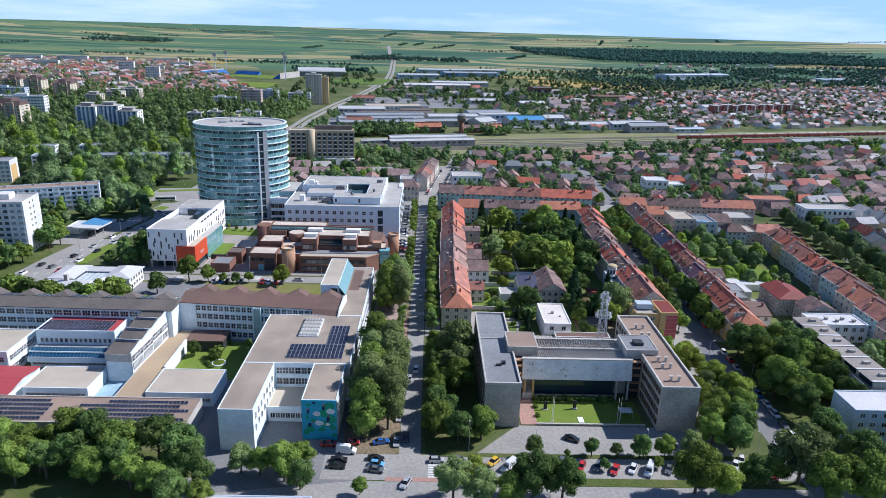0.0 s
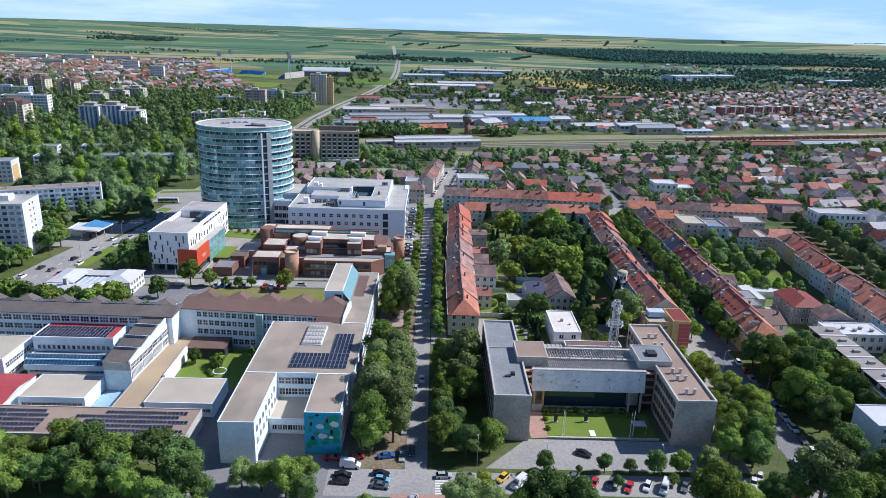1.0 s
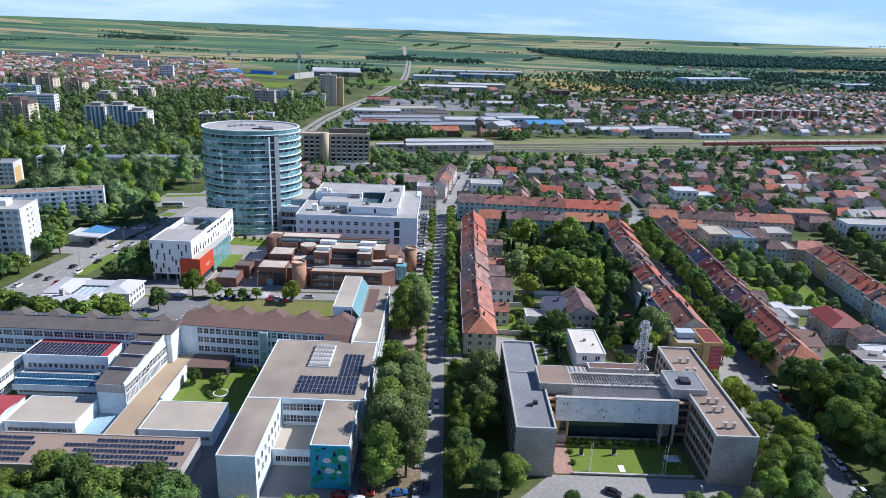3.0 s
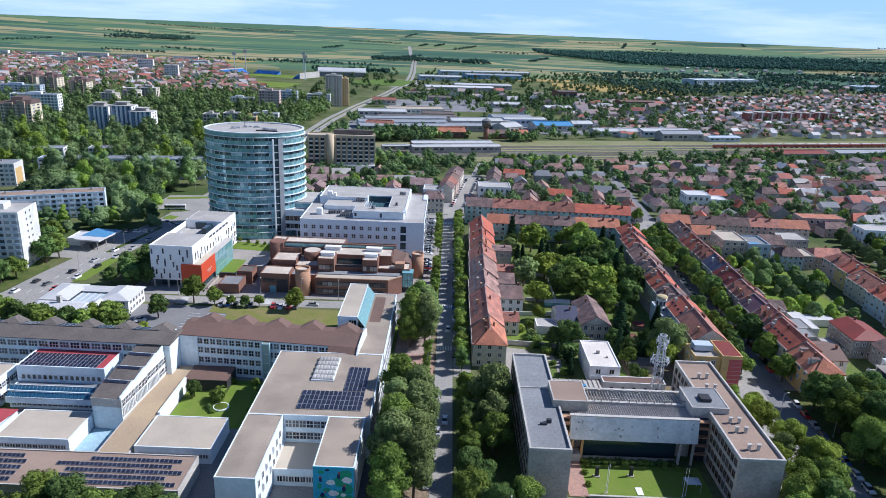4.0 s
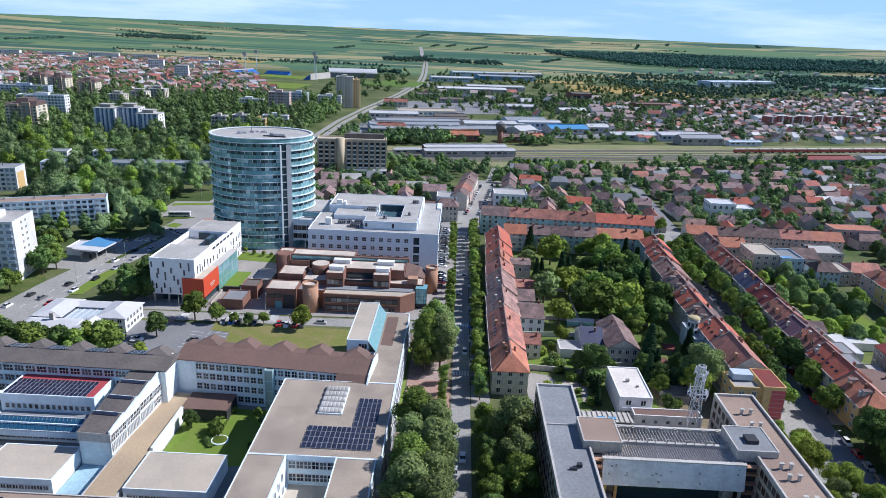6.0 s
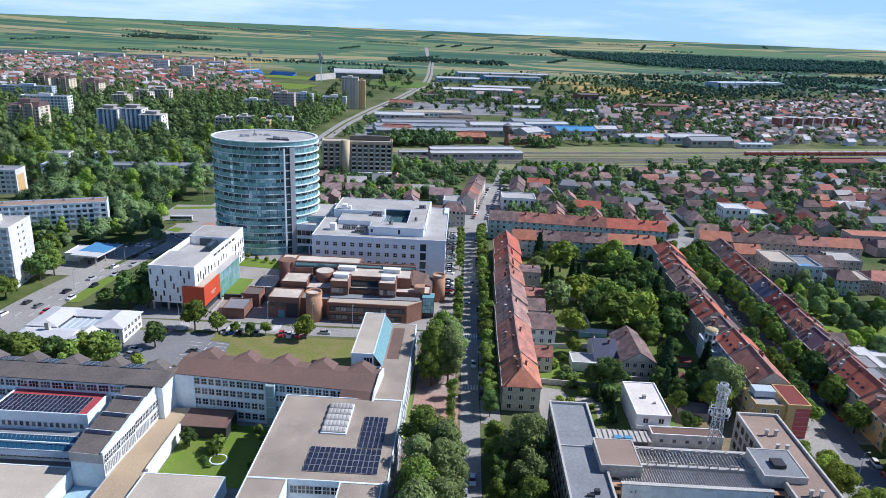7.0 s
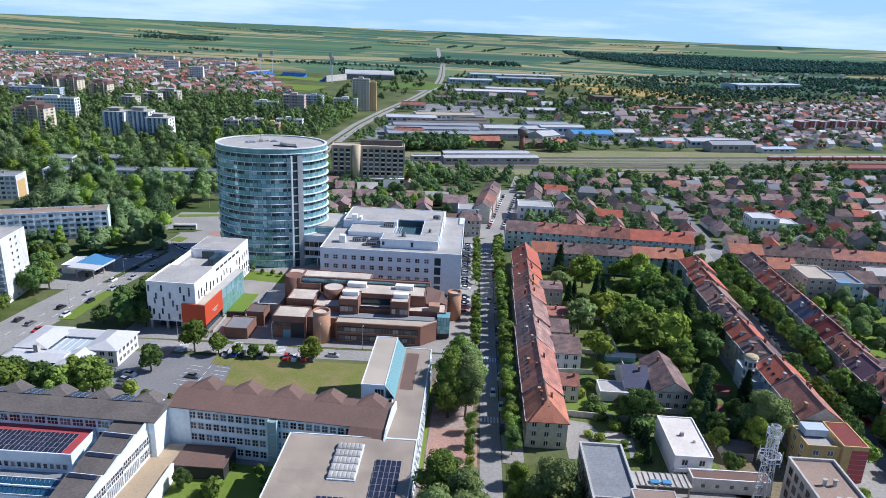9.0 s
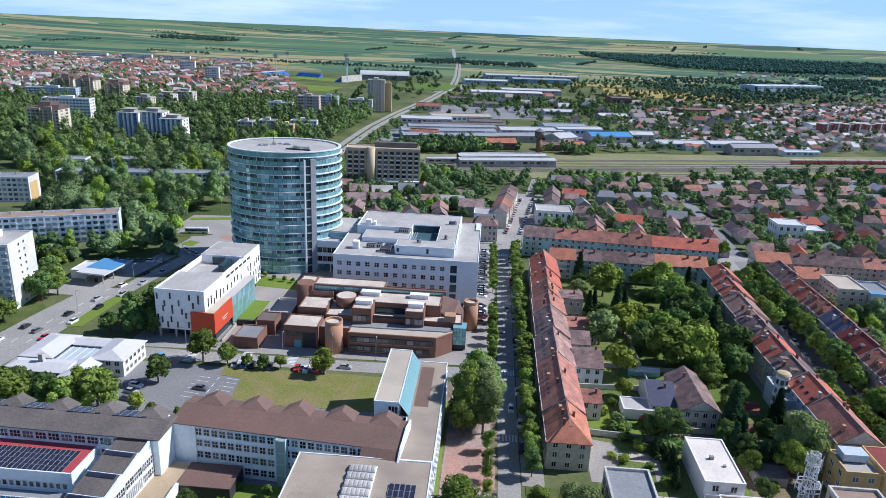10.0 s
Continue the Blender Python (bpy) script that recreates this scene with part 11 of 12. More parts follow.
def stadium():
    patch("pitch", [(-440, 1480), (-330, 1440), (-300, 1500), (-410, 1545)], 0.3, M_LAWN, "bright green football pitch", "grass")
    patch("pitch_training", [(-400, 1250), (-290, 1230), (-280, 1330), (-390, 1350)], 0.3, M_LAWN, "green training pitch", "grass")
    for x, y, w, d, h, rz, lab in ((-398, 1536, 58, 14, 6, -20, "blue stepped football grandstand"), (-300, 1470, 16, 76, 10, -20, "blue stepped football grandstand"), (-455, 1500, 16, 76, 9, -20, "blue stepped football grandstand")):
        ob = thing("grandstand", x, y, lab, "grandstand", "stadium stands", rz=rz)
        n = 6
        for i in range(n):
            bm = bmesh.new()
            if w > d:
                box(bm, -w / 2, -d / 2 + d * i / n, 0, w / 2, -d / 2 + d * (i + 1) / n, h * (i + 1) / n)
            else:
                s = 1 if x > -400 else -1
                u0, u1 = sorted((s * (-w / 2 + w * i / n), s * (-w / 2 + w * (i + 1) / n)))
                box(bm, u0, -d / 2, 0, u1, d / 2, h * (i + 1) / n)
            part("tier", bm, M_BLUESEAT, ob)
        part("back_wall", boxes((-w / 2, d / 2, 0, w / 2, d / 2 + 0.6, h + 2)) if w > d else boxes((s * w / 2 - 0.3, -d / 2, 0, s * w / 2 + 0.3, d / 2, h + 2)), M_LCONC, ob)
    for x, y in ((-452, 1570), (-330, 1590), (-292, 1420), (-440, 1450)):
        ob = thing("floodlight_mast", x, y, "tall floodlight mast by the stadium", "floodlight", "stadium masts")
        bm = bmesh.new()
        tube(bm, (0, 0, 0), (0, 0, 42), 1.0, 6, 0.6)
        part("mast", bm, M_BLUEW, ob)
        part("lamp_board", boxes((-4, -0.5, 40, 4, 0.5, 47)), M_LCONC, ob)
    ob = thing("sports_arena", -240.0, 1570.0, "large grey sports arena with curved roof", "arena", rz=10)
    part("wall", boxes((-52, -30, 0, 46, 30, 10)), M_GROOF, ob)
    bm = bmesh.new()
    for i in range(10):
        a0, a1 = math.pi * i / 10, math.pi * (i + 1) / 10
        face(bm, [(-54, -33 * math.cos(a0), 10 + 7 * math.sin(a0)), (48, -33 * math.cos(a0), 10 + 7 * math.sin(a0)), (48, -33 * math.cos(a1), 10 + 7 * math.sin(a1)), (-54, -33 * math.cos(a1), 10 + 7 * math.sin(a1))], 0, True)
    for xx in (-54, 48):
        face(bm, [(xx, -33 * math.cos(math.pi * i / 10), 10 + 7 * math.sin(math.pi * i / 10)) for i in range(11)])
    part("roof", bm, M_LSHED, ob)
    bm = bmesh.new()
    tube(bm, (46, 20, 8), (50, 20, 8), 9, 16)
    part("round_end", bm, M_LSHED, ob)


M_YARD = surf("worn_concrete_yard", (0.27, 0.275, 0.28), (0.20, 0.205, 0.21), 0.9, 0.04, 0.4, 1.0, 0.2, 0.2)
M_BRICKROW = surf("dark_red_brick_facade", (0.36, 0.13, 0.10), (0.28, 0.11, 0.09), 0.9, 0.1, 1.0, 0.7, 0.15, 0.1)
M_BLUESEAT = surf("blue_seats", (0.05, 0.16, 0.45), (0.07, 0.25, 0.55), 0.6, 0.1, 1, 0.7, 0.15, 0.1)
stadium()
for nm, pl, lb in (("pavement_factory", [(-125, 757), (12, 790), (30, 830), (30, 915), (-120, 885)], "grey concrete yard between factory halls"), ("pavement_car_park", [(-92, 955), (66, 1000), (80, 1110), (40, 1160), (-92, 1110)], "wide pale car park of the trading quarter"), ("pavement_market", [(60, 790), (180, 812), (176, 880), (70, 880)], "grey market yard")):
    patch(nm, pl, 0.12, M_YARD, lb)
for i in range(9):
    x, y = 408 + 15.6 * i, 992 + 5.0 * i
    ob = thing("brick_apartment_house", x, y, "red brick apartment house with white stair bays", "apartment building", "brick apartment row", rz=18)
    part("wall", boxes((-7.0, -6, 0, 7.0, 6, 13 + i % 2)), M_BRICKROW, ob)
    part("stair_bay", boxes((-0.9, -6.8, 0, 0.9, -6, 14.4)), M_OLDWHITE, ob)
    part("roof", boxes((-7.2, -6.2, 13 + i % 2, 7.2, 6.2, 13.5 + i % 2)), M_LROOF, ob)
    bm = bmesh.new()
    for k in range(4):
        pane_row(bm, -6.6, -1.8, -6.05, 1.2 + 3 * k, 2.8 + 3 * k, 2)
        pane_row(bm, 1.8, 6.6, -6.05, 1.2 + 3 * k, 2.8 + 3 * k, 2)
    tagged(part("window_band", bm, M_PANES, ob), kind="stuff")

for i, (x, y, w, h) in enumerate(((-1120, 1760, 60, 15), (-1010, 1790, 70, 14), (-900, 1800, 70, 15), (-810, 1830, 60, 14), (-690, 1860, 60, 12), (-880, 1640, 50, 12), (-640, 1500, 30, 22), (-600, 1700, 44, 12), (-520, 1330, 24, 24))):
    tower_block(x, y, w, 14, h, 12, M_OLDWHITE, "long white apartment slab at the town edge", max(3, int(h / 3)), int(w / 4), 0, group="edge slabs", cap=False)

# ---- distant suburbs, woods and fields ----
def houses_stuff(name, spots, label, roofs):
    """Many small far houses in one mesh: walls, gable roofs."""
    vs, fs, mi = [], [], []
    rng = random.Random(len(spots))
    for x, y, w, d, h, r, a in spots:
        c, s = math.cos(a), math.sin(a)
        loc = [(-w, -d, 0), (w, -d, 0), (w, d, 0), (-w, d, 0), (-w, -d, h), (w, -d, h), (w, d, h), (-w, d, h), (-w, 0, r), (w, 0, r)]
        z0 = rise(x, y)
        b = len(vs)
        vs += [(x + c * u - s * v, y + s * u + c * v, z + z0) for u, v, z in loc]
        fs += [(b, b + 1, b + 5, b + 4), (b + 1, b + 2, b + 6, b + 9, b + 5), (b + 2, b + 3, b + 7, b + 6), (b + 3, b, b + 4, b + 8, b + 7)]
        k = rng.randrange(2)
        mi += [k] * 4
        o = 0.6
        b = len(vs)
        drop = (r - h) * o / d
        loc = [(-w - o, -d - o, h - drop + 0.1), (w + o, -d - o, h - drop + 0.1), (w + o, 0, r + 0.1), (-w - o, 0, r + 0.1), (w + o, d + o, h - drop + 0.1), (-w - o, d + o, h - drop + 0.1)]
        vs += [(x + c * u - s * v, y + s * u + c * v, z + z0) for u, v, z in loc]
        fs += [(b, b + 1, b + 2, b + 3), (b + 3, b + 2, b + 4, b + 5)]
        k = 2 + rng.randrange(len(roofs))
        mi += [k] * 2
    me = bpy.data.meshes.new(name)
    me.from_pydata(vs, [], fs)
    for m in (M_FARWALL, M_FARWALL2, *roofs):
        me.materials.append(m)
    me.polygons.foreach_set("material_index", mi)
    return tagged(new(name, me), label, "houses", kind="stuff")


M_FARWALL = surf("far_pale_walls", (0.72, 0.72, 0.73), (0.55, 0.55, 0.56), 0.9, 0.05, 0.5, 0.6, 0.1, 0, island=0.15)
M_FARWALL2 = surf("far_cream_walls", (0.56, 0.49, 0.40), (0.42, 0.38, 0.34), 0.9, 0.05, 0.5, 0.6, 0.1, 0, island=0.15)
FAR_RED = (surf("far_red_roofs", (0.37, 0.14, 0.11), (0.27, 0.12, 0.10), 0.9, 0.05, 0.6, 0.7, 0.15, 0, island=0.3), surf("far_orange_roofs", (0.41, 0.21, 0.165), (0.31, 0.175, 0.145), 0.9, 0.05, 0.6, 0.7, 0.15, 0, island=0.25), surf("far_brown_roofs", (0.17, 0.115, 0.10), (0.12, 0.09, 0.085), 0.9, 0.05, 0.6, 0.7, 0.15, 0, island=0.3))
FAR_DULL = (surf("far_mauve_roofs", (0.26, 0.21, 0.215), (0.19, 0.155, 0.16), 0.9, 0.05, 0.6, 0.7, 0.15, 0, island=0.3), FAR_RED[0], surf("far_dull_red_roofs", (0.42, 0.30, 0.275), (0.31, 0.225, 0.21), 0.9, 0.05, 0.6, 0.7, 0.15, 0, island=0.35), surf("far_pinkish_roofs", (0.44, 0.36, 0.345), (0.34, 0.28, 0.27), 0.9, 0.05, 0.6, 0.7, 0.15, 0, island=0.3), surf("far_grey_roofs", (0.52, 0.51, 0.52), (0.40, 0.39, 0.40), 0.9, 0.05, 0.6, 0.7, 0.15, 0, island=0.3))


def suburb_spots(poly_fn, x0, x1, y0, y1, street, gap, seed, ang=0.2, keep=0.85, sc=1.0):
    rng = random.Random(seed)
    out = []
    c, s = math.cos(ang), math.sin(ang)
    cx, cy = (x0 + x1) / 2, (y0 + y1) / 2
    R = math.hypot(x1 - x0, y1 - y0) / 2
    v = -R
    while v < R:
        u = -R
        while u < R:
            x, y = cx + c * u - s * v + rng.uniform(-2, 2), cy + s * u + c * v + rng.uniform(-2.5, 2.5)
            if x0 < x < x1 and y0 < y < y1 and poly_fn(x, y) and rng.random() < keep:
                h = rng.uniform(3.4, 6.6) * sc
                out.append((x, y, rng.uniform(4.5, 7.5) * sc, rng.uniform(4, 5.2) * sc, h, h + rng.uniform(2.4, 3.6) * sc, ang + (math.pi / 2 if rng.random() < 0.4 else 0) + rng.uniform(-0.1, 0.1)))
            u += gap * rng.uniform(0.85, 1.25)
        v += street
    return out


def left_town(x, y):
    return x < -230 - (y - 1000) * 0.42 and y > 960 + max(0, (x + 560)) * 0.6


left_spots = suburb_spots(left_town, -1500, -250, 980, 1900, 23, 16, 3, 0.28, 0.8, 1.0)
houses_stuff("red_roof_suburb", left_spots, "far suburb of pale houses with red roofs", (FAR_RED[0], FAR_RED[0], FAR_RED[1], FAR_DULL[2], FAR_RED[2], FAR_DULL[3], FAR_DULL[4], FAR_RED[2]))


def right_town(x, y):
    return x > 130 + (y - 860) * 0.22 and y < 1250 + (x - 300) * 0.55 and y > 790 + (x - 200) * 0.28


right_spots = suburb_spots(right_town, 150, 1700, 800, 1900, 21, 14, 4, 0.38, 0.85, 0.8)
houses_stuff("garden_suburb", right_spots, "far suburb of small houses with dull red roofs", FAR_DULL)
near_right = suburb_spots(lambda x, y: y < 640 + (x - 260) * 0.27 and x > 250 + max(0, 470 - y) * 0.02, 250, 620, 180, 760, 25, 17, 5, 0.2, 0.8)
houses_stuff("east_suburb", near_right, "suburb of small houses with brown and red roofs", FAR_DULL)
far_mix = suburb_spots(lambda x, y: x > 66 or y > 1120, -100, 330, 920, 1280, 46, 40, 6, 0.2, 0.55, 1.3)
houses_stuff("trading_quarter", far_mix, "scattered low yards and houses", FAR_DULL)
edge_spots = suburb_spots(lambda x, y: y > 1350 + (x - 600) * 0.2, 700, 2600, 1400, 2600, 90, 46, 7, 0.3, 0.4, 1.1)
houses_stuff("edge_village", edge_spots, "far scattered houses among trees", FAR_DULL)


ICO = [(-1, 1.618, 0), (1, 1.618, 0), (-1, -1.618, 0), (1, -1.618, 0), (0, -1, 1.618), (0, 1, 1.618), (0, -1, -1.618), (0, 1, -1.618), (1.618, 0, -1), (1.618, 0, 1), (-1.618, 0, -1), (-1.618, 0, 1)]
ICO_TRI = ((0, 11, 5), (0, 5, 1), (0, 1, 7), (0, 7, 10), (0, 10, 11), (1, 5, 9), (5, 11, 4), (11, 10, 2), (10, 7, 6), (7, 1, 8), (3, 9, 4), (3, 4, 2), (3, 2, 6), (3, 6, 8), (3, 8, 9), (4, 9, 5), (2, 4, 11), (6, 2, 10), (8, 6, 7), (9, 8, 1))


def tri_mesh(name, verts, tris, slots, mats):
    """A mesh of triangles from arrays of corners, index rows and material slots."""
    me = bpy.data.meshes.new(name)
    me.vertices.add(len(verts))
    me.vertices.foreach_set("co", np.asarray(verts, np.float32).ravel())
    me.loops.add(len(tris) * 3)
    me.loops.foreach_set("vertex_index", np.asarray(tris, np.int32).ravel())
    me.polygons.add(len(tris))
    me.polygons.foreach_set("loop_start", np.arange(0, len(tris) * 3, 3, dtype=np.int32))
    for m in mats:
        me.materials.append(m)
    me.polygons.foreach_set("material_index", np.asarray(slots, np.int32))
    me.update(calc_edges=True)
    me.validate()
    return me


def wood_stuff(name, spots, mats, label, cards_n=18, lumps=3, leaf=0.9, poplars=0.0):
    """Far trees in one mesh: each a dome of uneven lobes set with leaf sprays, in a green of its own."""
    gen = np.random.default_rng(len(spots) + 1)
    mats = mats if isinstance(mats, (tuple, list)) else (mats,)
    cen, rad, tone = [], [], []
    for x, y, s in spots:
        z0, slot = rise(x, y), gen.integers(len(mats))
        tall = gen.choice((0.85, 1.0, 1.0, 1.2))
        slim = 1.0
        if gen.random() < poplars:
            tall, slim = gen.uniform(1.5, 2.0), 0.72
        turn = gen.uniform(0, 6.28)
        for k in range(lumps):
            if k == 0:
                c, r = (x, y, z0 + s * 0.95 * tall), s * 0.74 * slim
            else:
                f = (k - 0.5) / max(1, lumps - 1)
                a, out = turn + k * 2.4, s * slim * (0.78 - 0.62 * f) * gen.uniform(0.8, 1.15)
                c = (x + math.cos(a) * out, y + math.sin(a) * out, z0 + s * tall * (0.62 + 1.05 * f) * gen.uniform(0.92, 1.08))
                r = s * slim * gen.uniform(0.36, 0.52) * (1.2 if lumps < 4 else 1.0)
            cen.append(c)
            rad.append(r)
            tone.append(slot)
    cen, rad, tone = np.array(cen), np.array(rad), np.array(tone)
    m = len(cen)
    ico = np.array(ICO) / math.sqrt(1 + 1.618 ** 2)
    hull = cen[:, None, :] + ico[None] * (rad[:, None] * gen.uniform(0.44, 0.68, (m, 12)))[:, :, None]
    tri = (np.arange(m) * 12)[:, None, None] + np.array(ICO_TRI)[None]
    d = gen.normal(size=(m * cards_n, 3)) + (0, 0, 0.3)
    d /= np.linalg.norm(d, axis=1)[:, None]
    who = np.repeat(np.arange(m), cards_n)
    p = cen[who] + d * (rad[who] * gen.uniform(0.9, 1.09, len(who)))[:, None]
    nrm = d + gen.uniform((-0.32, -0.32, -0.1), (0.32, 0.32, 0.4), (len(who), 3))
    nrm /= np.linalg.norm(nrm, axis=1)[:, None]
    side = np.cross(nrm, gen.normal(size=(len(who), 3)))
    side *= (leaf * gen.uniform(0.7, 1.5, len(who)) / np.linalg.norm(side, axis=1))[:, None]
    other = np.cross(nrm, side)
    leafs = np.stack((p + side, p - side * 0.5 + other * 0.8, p - side * 0.5 - other * 0.8), 1)
    verts = np.concatenate((hull.reshape(-1, 3), leafs.reshape(-1, 3)))
    tris = np.concatenate((tri.reshape(-1, 3), m * 12 + np.arange(len(who) * 3).reshape(-1, 3)))
    slots = np.concatenate((np.repeat(tone, 20), tone[who]))
    return tagged(new(name, tri_mesh(name, verts, tris, slots, mats)), label, "trees", kind="stuff")


frng = random.Random(123)


def spread(x0, x1, y0, y1, n, smin, smax, ok=lambda x, y: True):
    out = []
    for _ in range(n):
        x, y = frng.uniform(x0, x1), frng.uniform(y0, y1)
        if ok(x, y):
            out.append((x, y, frng.uniform(smin, smax)))
    return out


def spaced(spots, k=1.0):
    """Thin the spots out so that neighbouring crowns keep their distance; large trees come first."""
    cells, out = {}, []
    for x, y, s in sorted(spots, key=lambda q: -q[2]):
        i, j = int(x // 14), int(y // 14)
        near = (q for a in (-1, 0, 1) for b in (-1, 0, 1) for q in cells.get((i + a, j + b), ()))
        if all((x - q[0]) ** 2 + (y - q[1]) ** 2 > (k * (s + q[2]) / 2) ** 2 for q in near):
            cells.setdefault((i, j), []).append((x, y, s))
            out.append((x, y, s))
    return out


BUILT = []
for o in bpy.data.objects:
    if o.parent is None and o.get("category") in ("apartment building", "hotel", "industrial building", "house", "office building", "building", "grandstand", "arena", "shop"):
        for ch in o.children:
            if ch.name.startswith("wall") and ch.data:
                xs = [o.matrix_world @ Vector(c) for c in ch.bound_box]
                BUILT.append((min(p.x for p in xs), max(p.x for p in xs), min(p.y for p in xs), max(p.y for p in xs)))


def free(x, y, m=3.0):
    return not any(a - m < x < b + m and c - m < y < d + m for a, b, c, d in BUILT)


def off_roads(x, y):
    if y > 470:
        line = ((470, -151), (668, -149), (855, -145.5), (985, -135), (1185, -112), (1443, -92), (1771, -99), (2400, -126))
        for (ya, xa), (yb, xb) in zip(line, line[1:]):
            if ya <= y <= yb and abs(x - xa - (xb - xa) * (y - ya) / (yb - ya)) < 19:
                return False
    s = (y - 648) * math.cos(0.265) - x * math.sin(0.265)
    lim = -26 if x < 0 else -26 - x * 0.38 if x < 66 else -51 + (x - 66) * 0.13
    return x < -125 or not (min(lim, -28) < s < (72 if x < 330 else 64))


for key, spots in JOINED.items():
    wood_stuff(key, spots, (M_WOODD, M_WOODD, M_LEAFP) if key == "west_grove" else (M_WOODM, M_LEAFP, M_LEAFP, M_WOODD, M_WOODF) if key in ("station_grove", "avenue_grove") else (M_WOODM, M_WOODM, M_WOODD, M_LEAFP, M_WOODF), "dense green broadleaf trees with uneven crowns", 165, 11, 0.47, 0.25 if key == "avenue_grove" else 0.0)
# woods and gardens near enough to keep their own lumps


def west_ok(x, y):
    return free(x, y, 2) and off_roads(x, y) and x > -210 - (y - 420) * 1.1


west = spaced(spread(-600, -162, 470, 1010, 4200, 3.6, 9.4, west_ok), 1.02)
west_near, west_far = [q for q in west if q[1] < 640], [q for q in west if q[1] >= 640]
wood_stuff("west_park_trees", west_near, (M_WOODM, M_LEAFP, M_LEAFP, M_WOODD, M_WOODM, M_WOODF), "dense green park trees between the apartment blocks", 105, 9, 0.55, 0.3)
wood_stuff("west_town_trees", west_far, (M_WOODM, M_WOODM, M_LEAFP, M_WOODD, M_WOODM), "green trees round the far apartment towers", 30, 7, 0.85, 0.2)
mid = spaced(spread(-130, 330, 560, 1250, 1500, 2.6, 6.6, lambda x, y: free(x, y) and off_roads(x, y) and not (14 < x < 46 and 690 < y < 736) and not (-110 < x < 66 and 770 < y < 1120 and frng.random() < 0.85)), 1.3) + spread(-80, -18, 705, 752, 90, 4.5, 7.5, lambda x, y: free(x, y) and off_roads(x, y)) + spread(55, 85, 735, 750, 20, 4, 6, free)
wood_stuff("station_quarter_trees", mid, (M_WOODD, M_WOODD, M_WOODD, M_WOODM), "dark green trees scattered among sheds and tracks", 26, 4, 0.75)
infill = [q for q in suburb_spots(lambda x, y: abs(x - 124) > 9 and y < 600 + (x - 20) * 0.2, 34, 420, 440, 690, 16, 15, 8, 0.12, 0.9, 0.85) if free(q[0], q[1], 6.5)]
infill += [q for q in suburb_spots(lambda x, y: x > -128 and off_roads(x, y), -128, -12, 438, 545, 19, 17, 9, 0.1, 0.8, 1.0) if free(q[0], q[1], 7)]


def small_house(q, wall, roof, label):
    """A low house with a plain gable roof."""
    x, y, w, d, h, r, a = q
    me = bpy.data.meshes.new("small_house")
    me.from_pydata([(-w, -d, 0), (w, -d, 0), (w, d, 0), (-w, d, 0), (-w, -d, h), (w, -d, h), (w, d, h), (-w, d, h), (-w, 0, r), (w, 0, r)], [], [(0, 1, 5, 4), (1, 2, 6, 9, 5), (2, 3, 7, 6), (3, 0, 4, 8, 7)])
    me.materials.append(wall)
    ob = tagged(new("small_house", me), label, "house", "packed small houses by the railway")
    ob.matrix_world = pose(x, y, rise(x, y), 0, 0, math.degrees(a))
    o = 0.6
    e = h - (r - h) * o / d
    bm = bmesh.new()
    for t in (1, -1):
        lo = [(-w - o, -t * (d + o), e + 0.06), (w + o, -t * (d + o), e + 0.06), (w + o, 0, r + 0.06), (-w - o, 0, r + 0.06)]
        up = [(u, v, z + 0.16) for u, v, z in lo]
        face(bm, up)
        face(bm, lo[::-1])
        for i in range(4):
            j = (i + 1) % 4
            face(bm, [lo[i], lo[j], up[j], up[i]])
    bmesh.ops.recalc_face_normals(bm, faces=bm.faces)
    part("roof", bm, roof, ob)


srng = random.Random(61)
for q in infill:
    wall, ww = srng.choice(((M_OLDWHITE, "white"), (M_PINKW, "pinkish"), (M_CREAM, "cream"), (M_GREYW, "grey")))
    roof, rw = srng.choice(((M_TILEP, "faded pinkish tile"), (M_TILEP, "faded pinkish tile"), (M_TILEO, "old brown tile"), (M_LROOF, "pale sheet"), (M_TILEQ, "dusty mauve tile"), (M_TILEQ, "dusty mauve tile"), (M_TILE, "weathered red tile"), (M_GROOF, "grey sheet")))
    small_house(q, wall, roof, f"small {ww} plastered house with {rw} roof")
BUILT.extend((q[0] - 6, q[0] + 6, q[1] - 5, q[1] + 5) for q in infill)
hedge = [(x + frng.uniform(-3, 3), 648 + x * 0.2715 - (36 if x < 0 else 36 + x * 0.38 if x < 66 else max(50, 66 - (x - 66) * 0.08)) + frng.uniform(-8, 4), frng.uniform(2.0, 3.9)) for x in (q * 2.6 - 8 for q in range(250)) if frng.random() < 0.75 and not 12 < x < 40]
gard = spaced(spread(20, 420, 438, 640, 1500, 1.8, 4.4, lambda x, y: free(x, y, 0) and y < 585 + x * 0.27 and off_roads(x, y) and abs(x - 123) > 7), 1.15) + hedge
gard += spaced(spread(-125, -12, 436, 600, 230, 2.4, 5.0, lambda x, y: free(x, y, 1) and off_roads(x, y)), 0.9)
wood_stuff("garden_trees", gard, (M_WOODM, M_WOODD, M_WOODD, M_WOODD, M_LEAFP), "green garden trees between the small houses", 34, 6, 0.55)
east = spaced(spread(236, 640, 160, 760, 1500, 2.4, 5.2, lambda x, y: free(x, y, 1) and off_roads(x, y)), 0.95)
wood_stuff("east_garden_trees", east, (M_WOODM, M_WOODD, M_WOODD, M_WOODF), "green garden trees in the eastern suburb", 20, 5, 0.75)
ltrees = spread(-1500, -200, 1000, 1950, 3000, 3.2, 6.2, lambda x, y: left_town(x, y))
wood_stuff("suburb_trees", ltrees, (M_WOODM, M_WOODD), "dark trees among the far red roofs", 9, 2, 1.25)
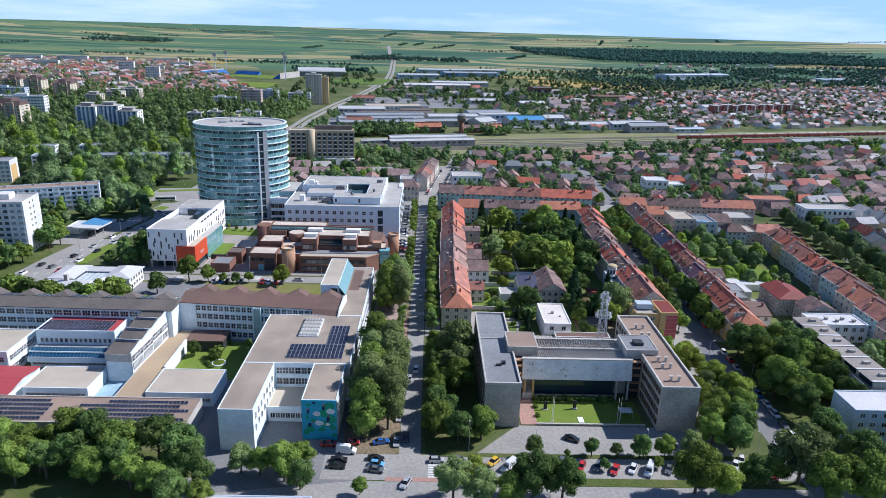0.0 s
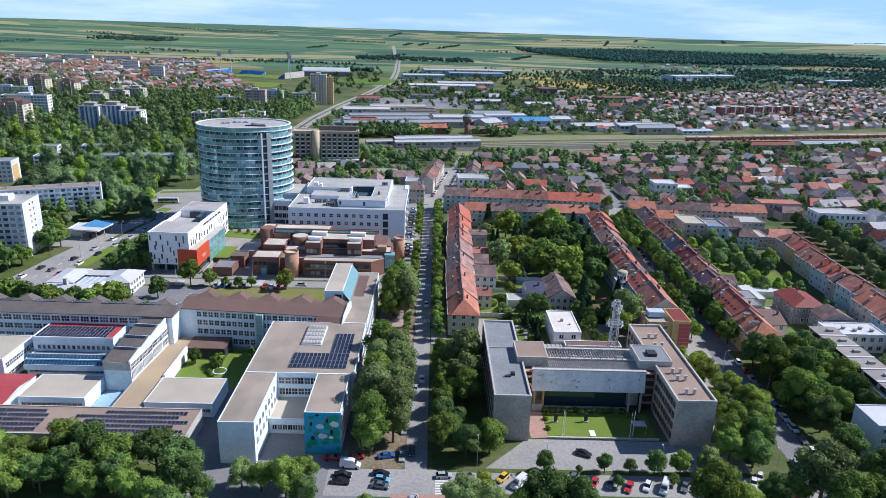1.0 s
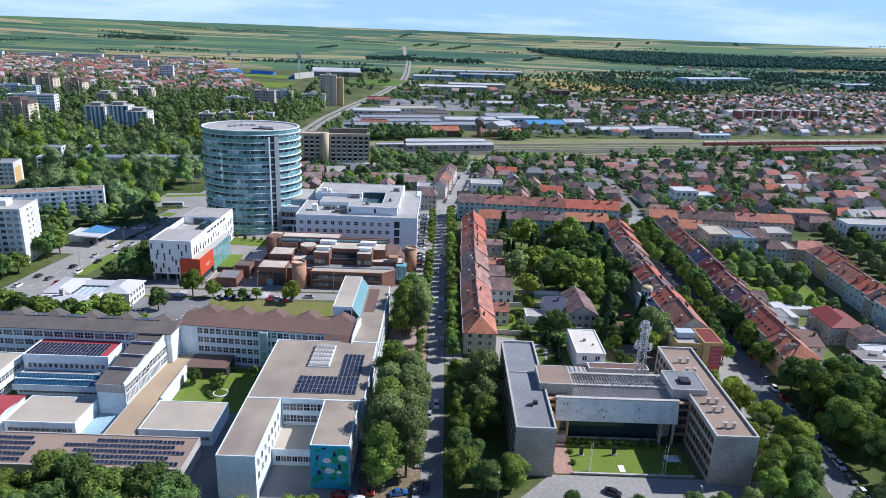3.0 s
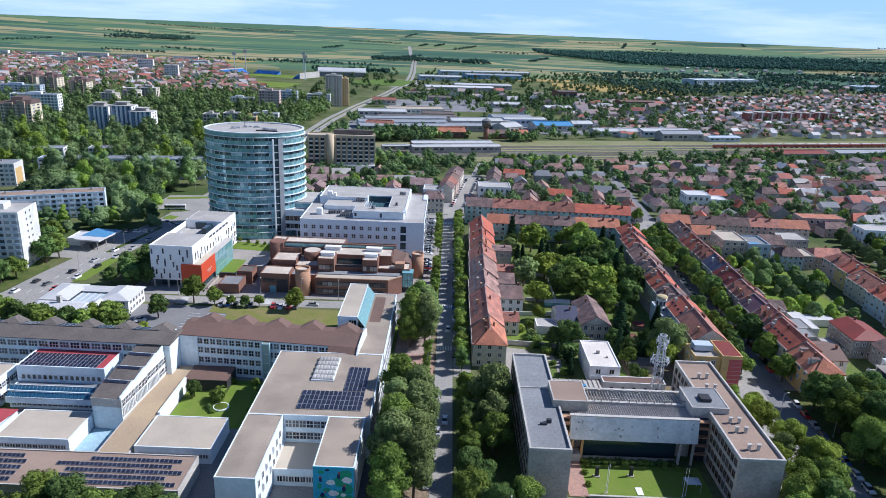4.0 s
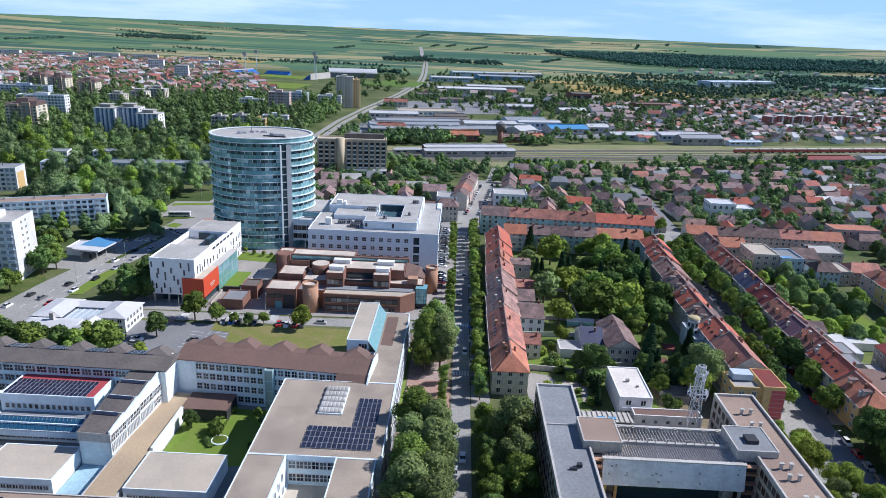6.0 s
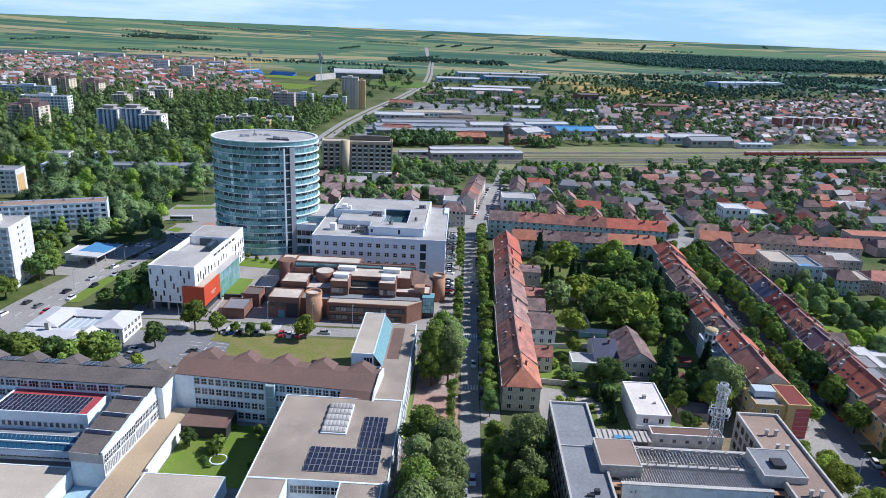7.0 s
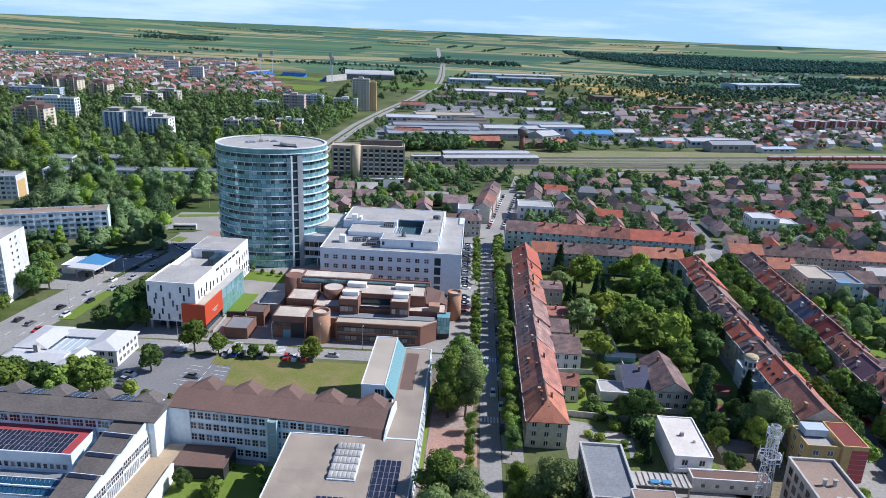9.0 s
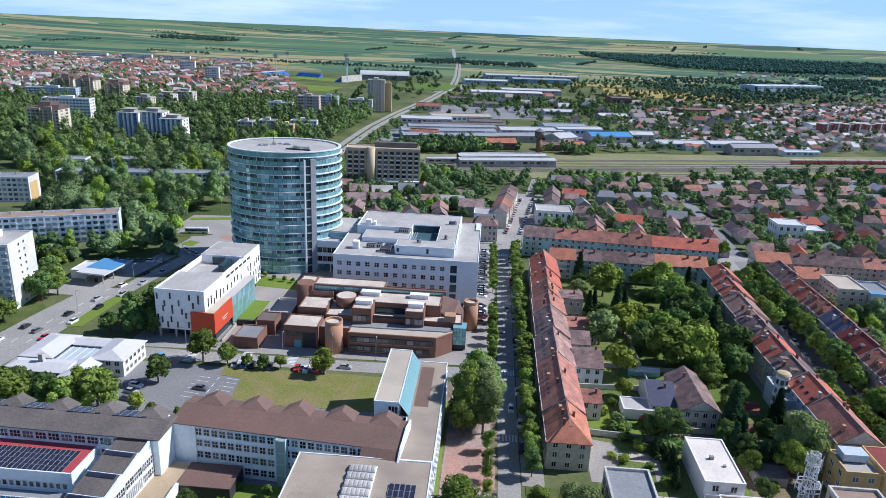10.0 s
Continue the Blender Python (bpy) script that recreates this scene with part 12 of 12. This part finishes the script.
rtrees = spread(130, 1800, 800, 2000, 5200, 3.0, 6.0, lambda x, y: y > 785 + (x - 200) * 0.28 and (right_town(x, y) or frng.random() < 0.3))
wood_stuff("far_garden_trees", rtrees, (M_WOODD, M_WOODD, M_WOODM), "dark trees among the far eastern houses", 8, 2, 1.25)
# far leaf greens are shifted towards blue to stand in for haze
M_FOREST = leafage("haze_blue_forest_leaves", (0.022, 0.062, 0.055), (0.075, 0.140, 0.112), 0.1)
# lighter blue-green, with the haze over these woods put into the leaf colour
M_EDGEWOOD = leafage("haze_tinted_edge_leaves", (0.050, 0.105, 0.085), (0.120, 0.195, 0.150), 0.1)
edge_woods = spaced(spread(330, 2500, 1330, 2500, 9000, 4.5, 9.0, lambda x, y: y > 1310 + (x - 300) * 0.42 and y < 1900 + (x - 300) * 0.55 and math.sin(x / 130 + y / 90) + 0.6 * math.sin(x / 57 - y / 75) > -0.55), 1.1)
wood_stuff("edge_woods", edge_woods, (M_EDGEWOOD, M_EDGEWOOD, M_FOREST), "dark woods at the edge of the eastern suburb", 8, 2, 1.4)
cent = spread(-250, 500, 1000, 1800, 620, 3.5, 7, lambda x, y: free(x, y) and off_roads(x, y))
wood_stuff("outskirts_trees", cent, M_WOODD, "clumps of trees on the outskirts", 16, 3, 1.1)
belts = []
for _ in range(46):
    bx, by = frng.uniform(-2600, 3400), frng.uniform(1750, 4300)
    L, a = frng.uniform(80, 420), frng.choice((-0.2, -0.25, 1.3)) + frng.uniform(-0.1, 0.1)
    for i in range(int(L / 8)):
        belts.append((bx + math.cos(a) * i * 8 + frng.uniform(-6, 6), by + math.sin(a) * i * 8 + frng.uniform(-8, 8), frng.uniform(4, 7)))
belts += spread(-260, 120, 2250, 2420, 260, 6, 10) + spread(-330, -150, 1640, 1720, 60, 6, 9) + spread(-1500, -1150, 3080, 3230, 200, 7, 11)
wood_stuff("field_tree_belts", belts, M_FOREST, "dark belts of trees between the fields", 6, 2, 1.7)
forest = []
for _ in range(15000):
    x, y = frng.uniform(380, 3300), frng.uniform(2550, 3500)
    front = 3180 - (x - 420) * 2.3 if x < 640 else 2690 - min(80, (x - 640) * 0.2) + 60 * math.sin(x / 170)
    if front < y < 3450 - max(0, x - 1300) * 0.42 + 50 * math.sin(x / 120) and not (math.sin(x / 260 + 1) > 0.55 and 3020 < y < 3140):
        forest.append((x, y, frng.uniform(9, 15)))
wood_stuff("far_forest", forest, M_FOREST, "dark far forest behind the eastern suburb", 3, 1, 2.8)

# named fields that stand out
for i, (poly, col, lab) in enumerate((
        ([(200, 1430), (430, 1400), (470, 1560), (220, 1600)], (0.44, 0.33, 0.12), "ripe yellow grain field"), ([(60, 1620), (260, 1640), (300, 1720), (60, 1700)], (0.40, 0.31, 0.12), "ripe grain field"),
        ([(-60, 1150), (-20, 1160), (-20, 1260), (-70, 1250)], (0.14, 0.22, 0.05), "green meadow"), ([(-120, 1350), (-95, 1360), (-80, 1500), (-150, 1510), (-230, 1400)], (0.13, 0.21, 0.05), "green meadow by the highway"),
        ([(-900, 1960), (-560, 1900), (-540, 1990), (-880, 2060)], (0.45, 0.34, 0.12), "ripe yellow grain field"))):
    patch("field", poly, 0.5, surf(f"crop_{i}", col, tuple(c * 0.8 for c in col), 0.95, 0.01, 0.3, 0.7, 0.12, 0.2, spec=0.1), lab, "field")


# roof fittings belong to their roof, dormer parts to their dormer
CARRIED_BY = {"chimney": "roof", "vent": "roof", "lift_house": "roof", "roof_window": "roof", "roof_vent": "roof", "roof_hatch": "roof", "dormer_roof": "dormer", "dormer_window": "dormer"}


def middle(ob):
    return ob.matrix_basis @ (sum((Vector(c) for c in ob.bound_box), Vector()) / 8)


for top in [o for o in bpy.data.objects if o.parent is None and o.type == "EMPTY"]:
    kids = list(top.children)
    for kid in kids:
        want = CARRIED_BY.get(kid.name.split(".")[0])
        hosts = [h for h in kids if h.type == "MESH" and h.name.split(".")[0] == want and h.matrix_basis == Matrix()]
        if want and hosts and not kid.children:
            kid.parent = min(hosts, key=lambda h: (middle(h) - middle(kid)).length)
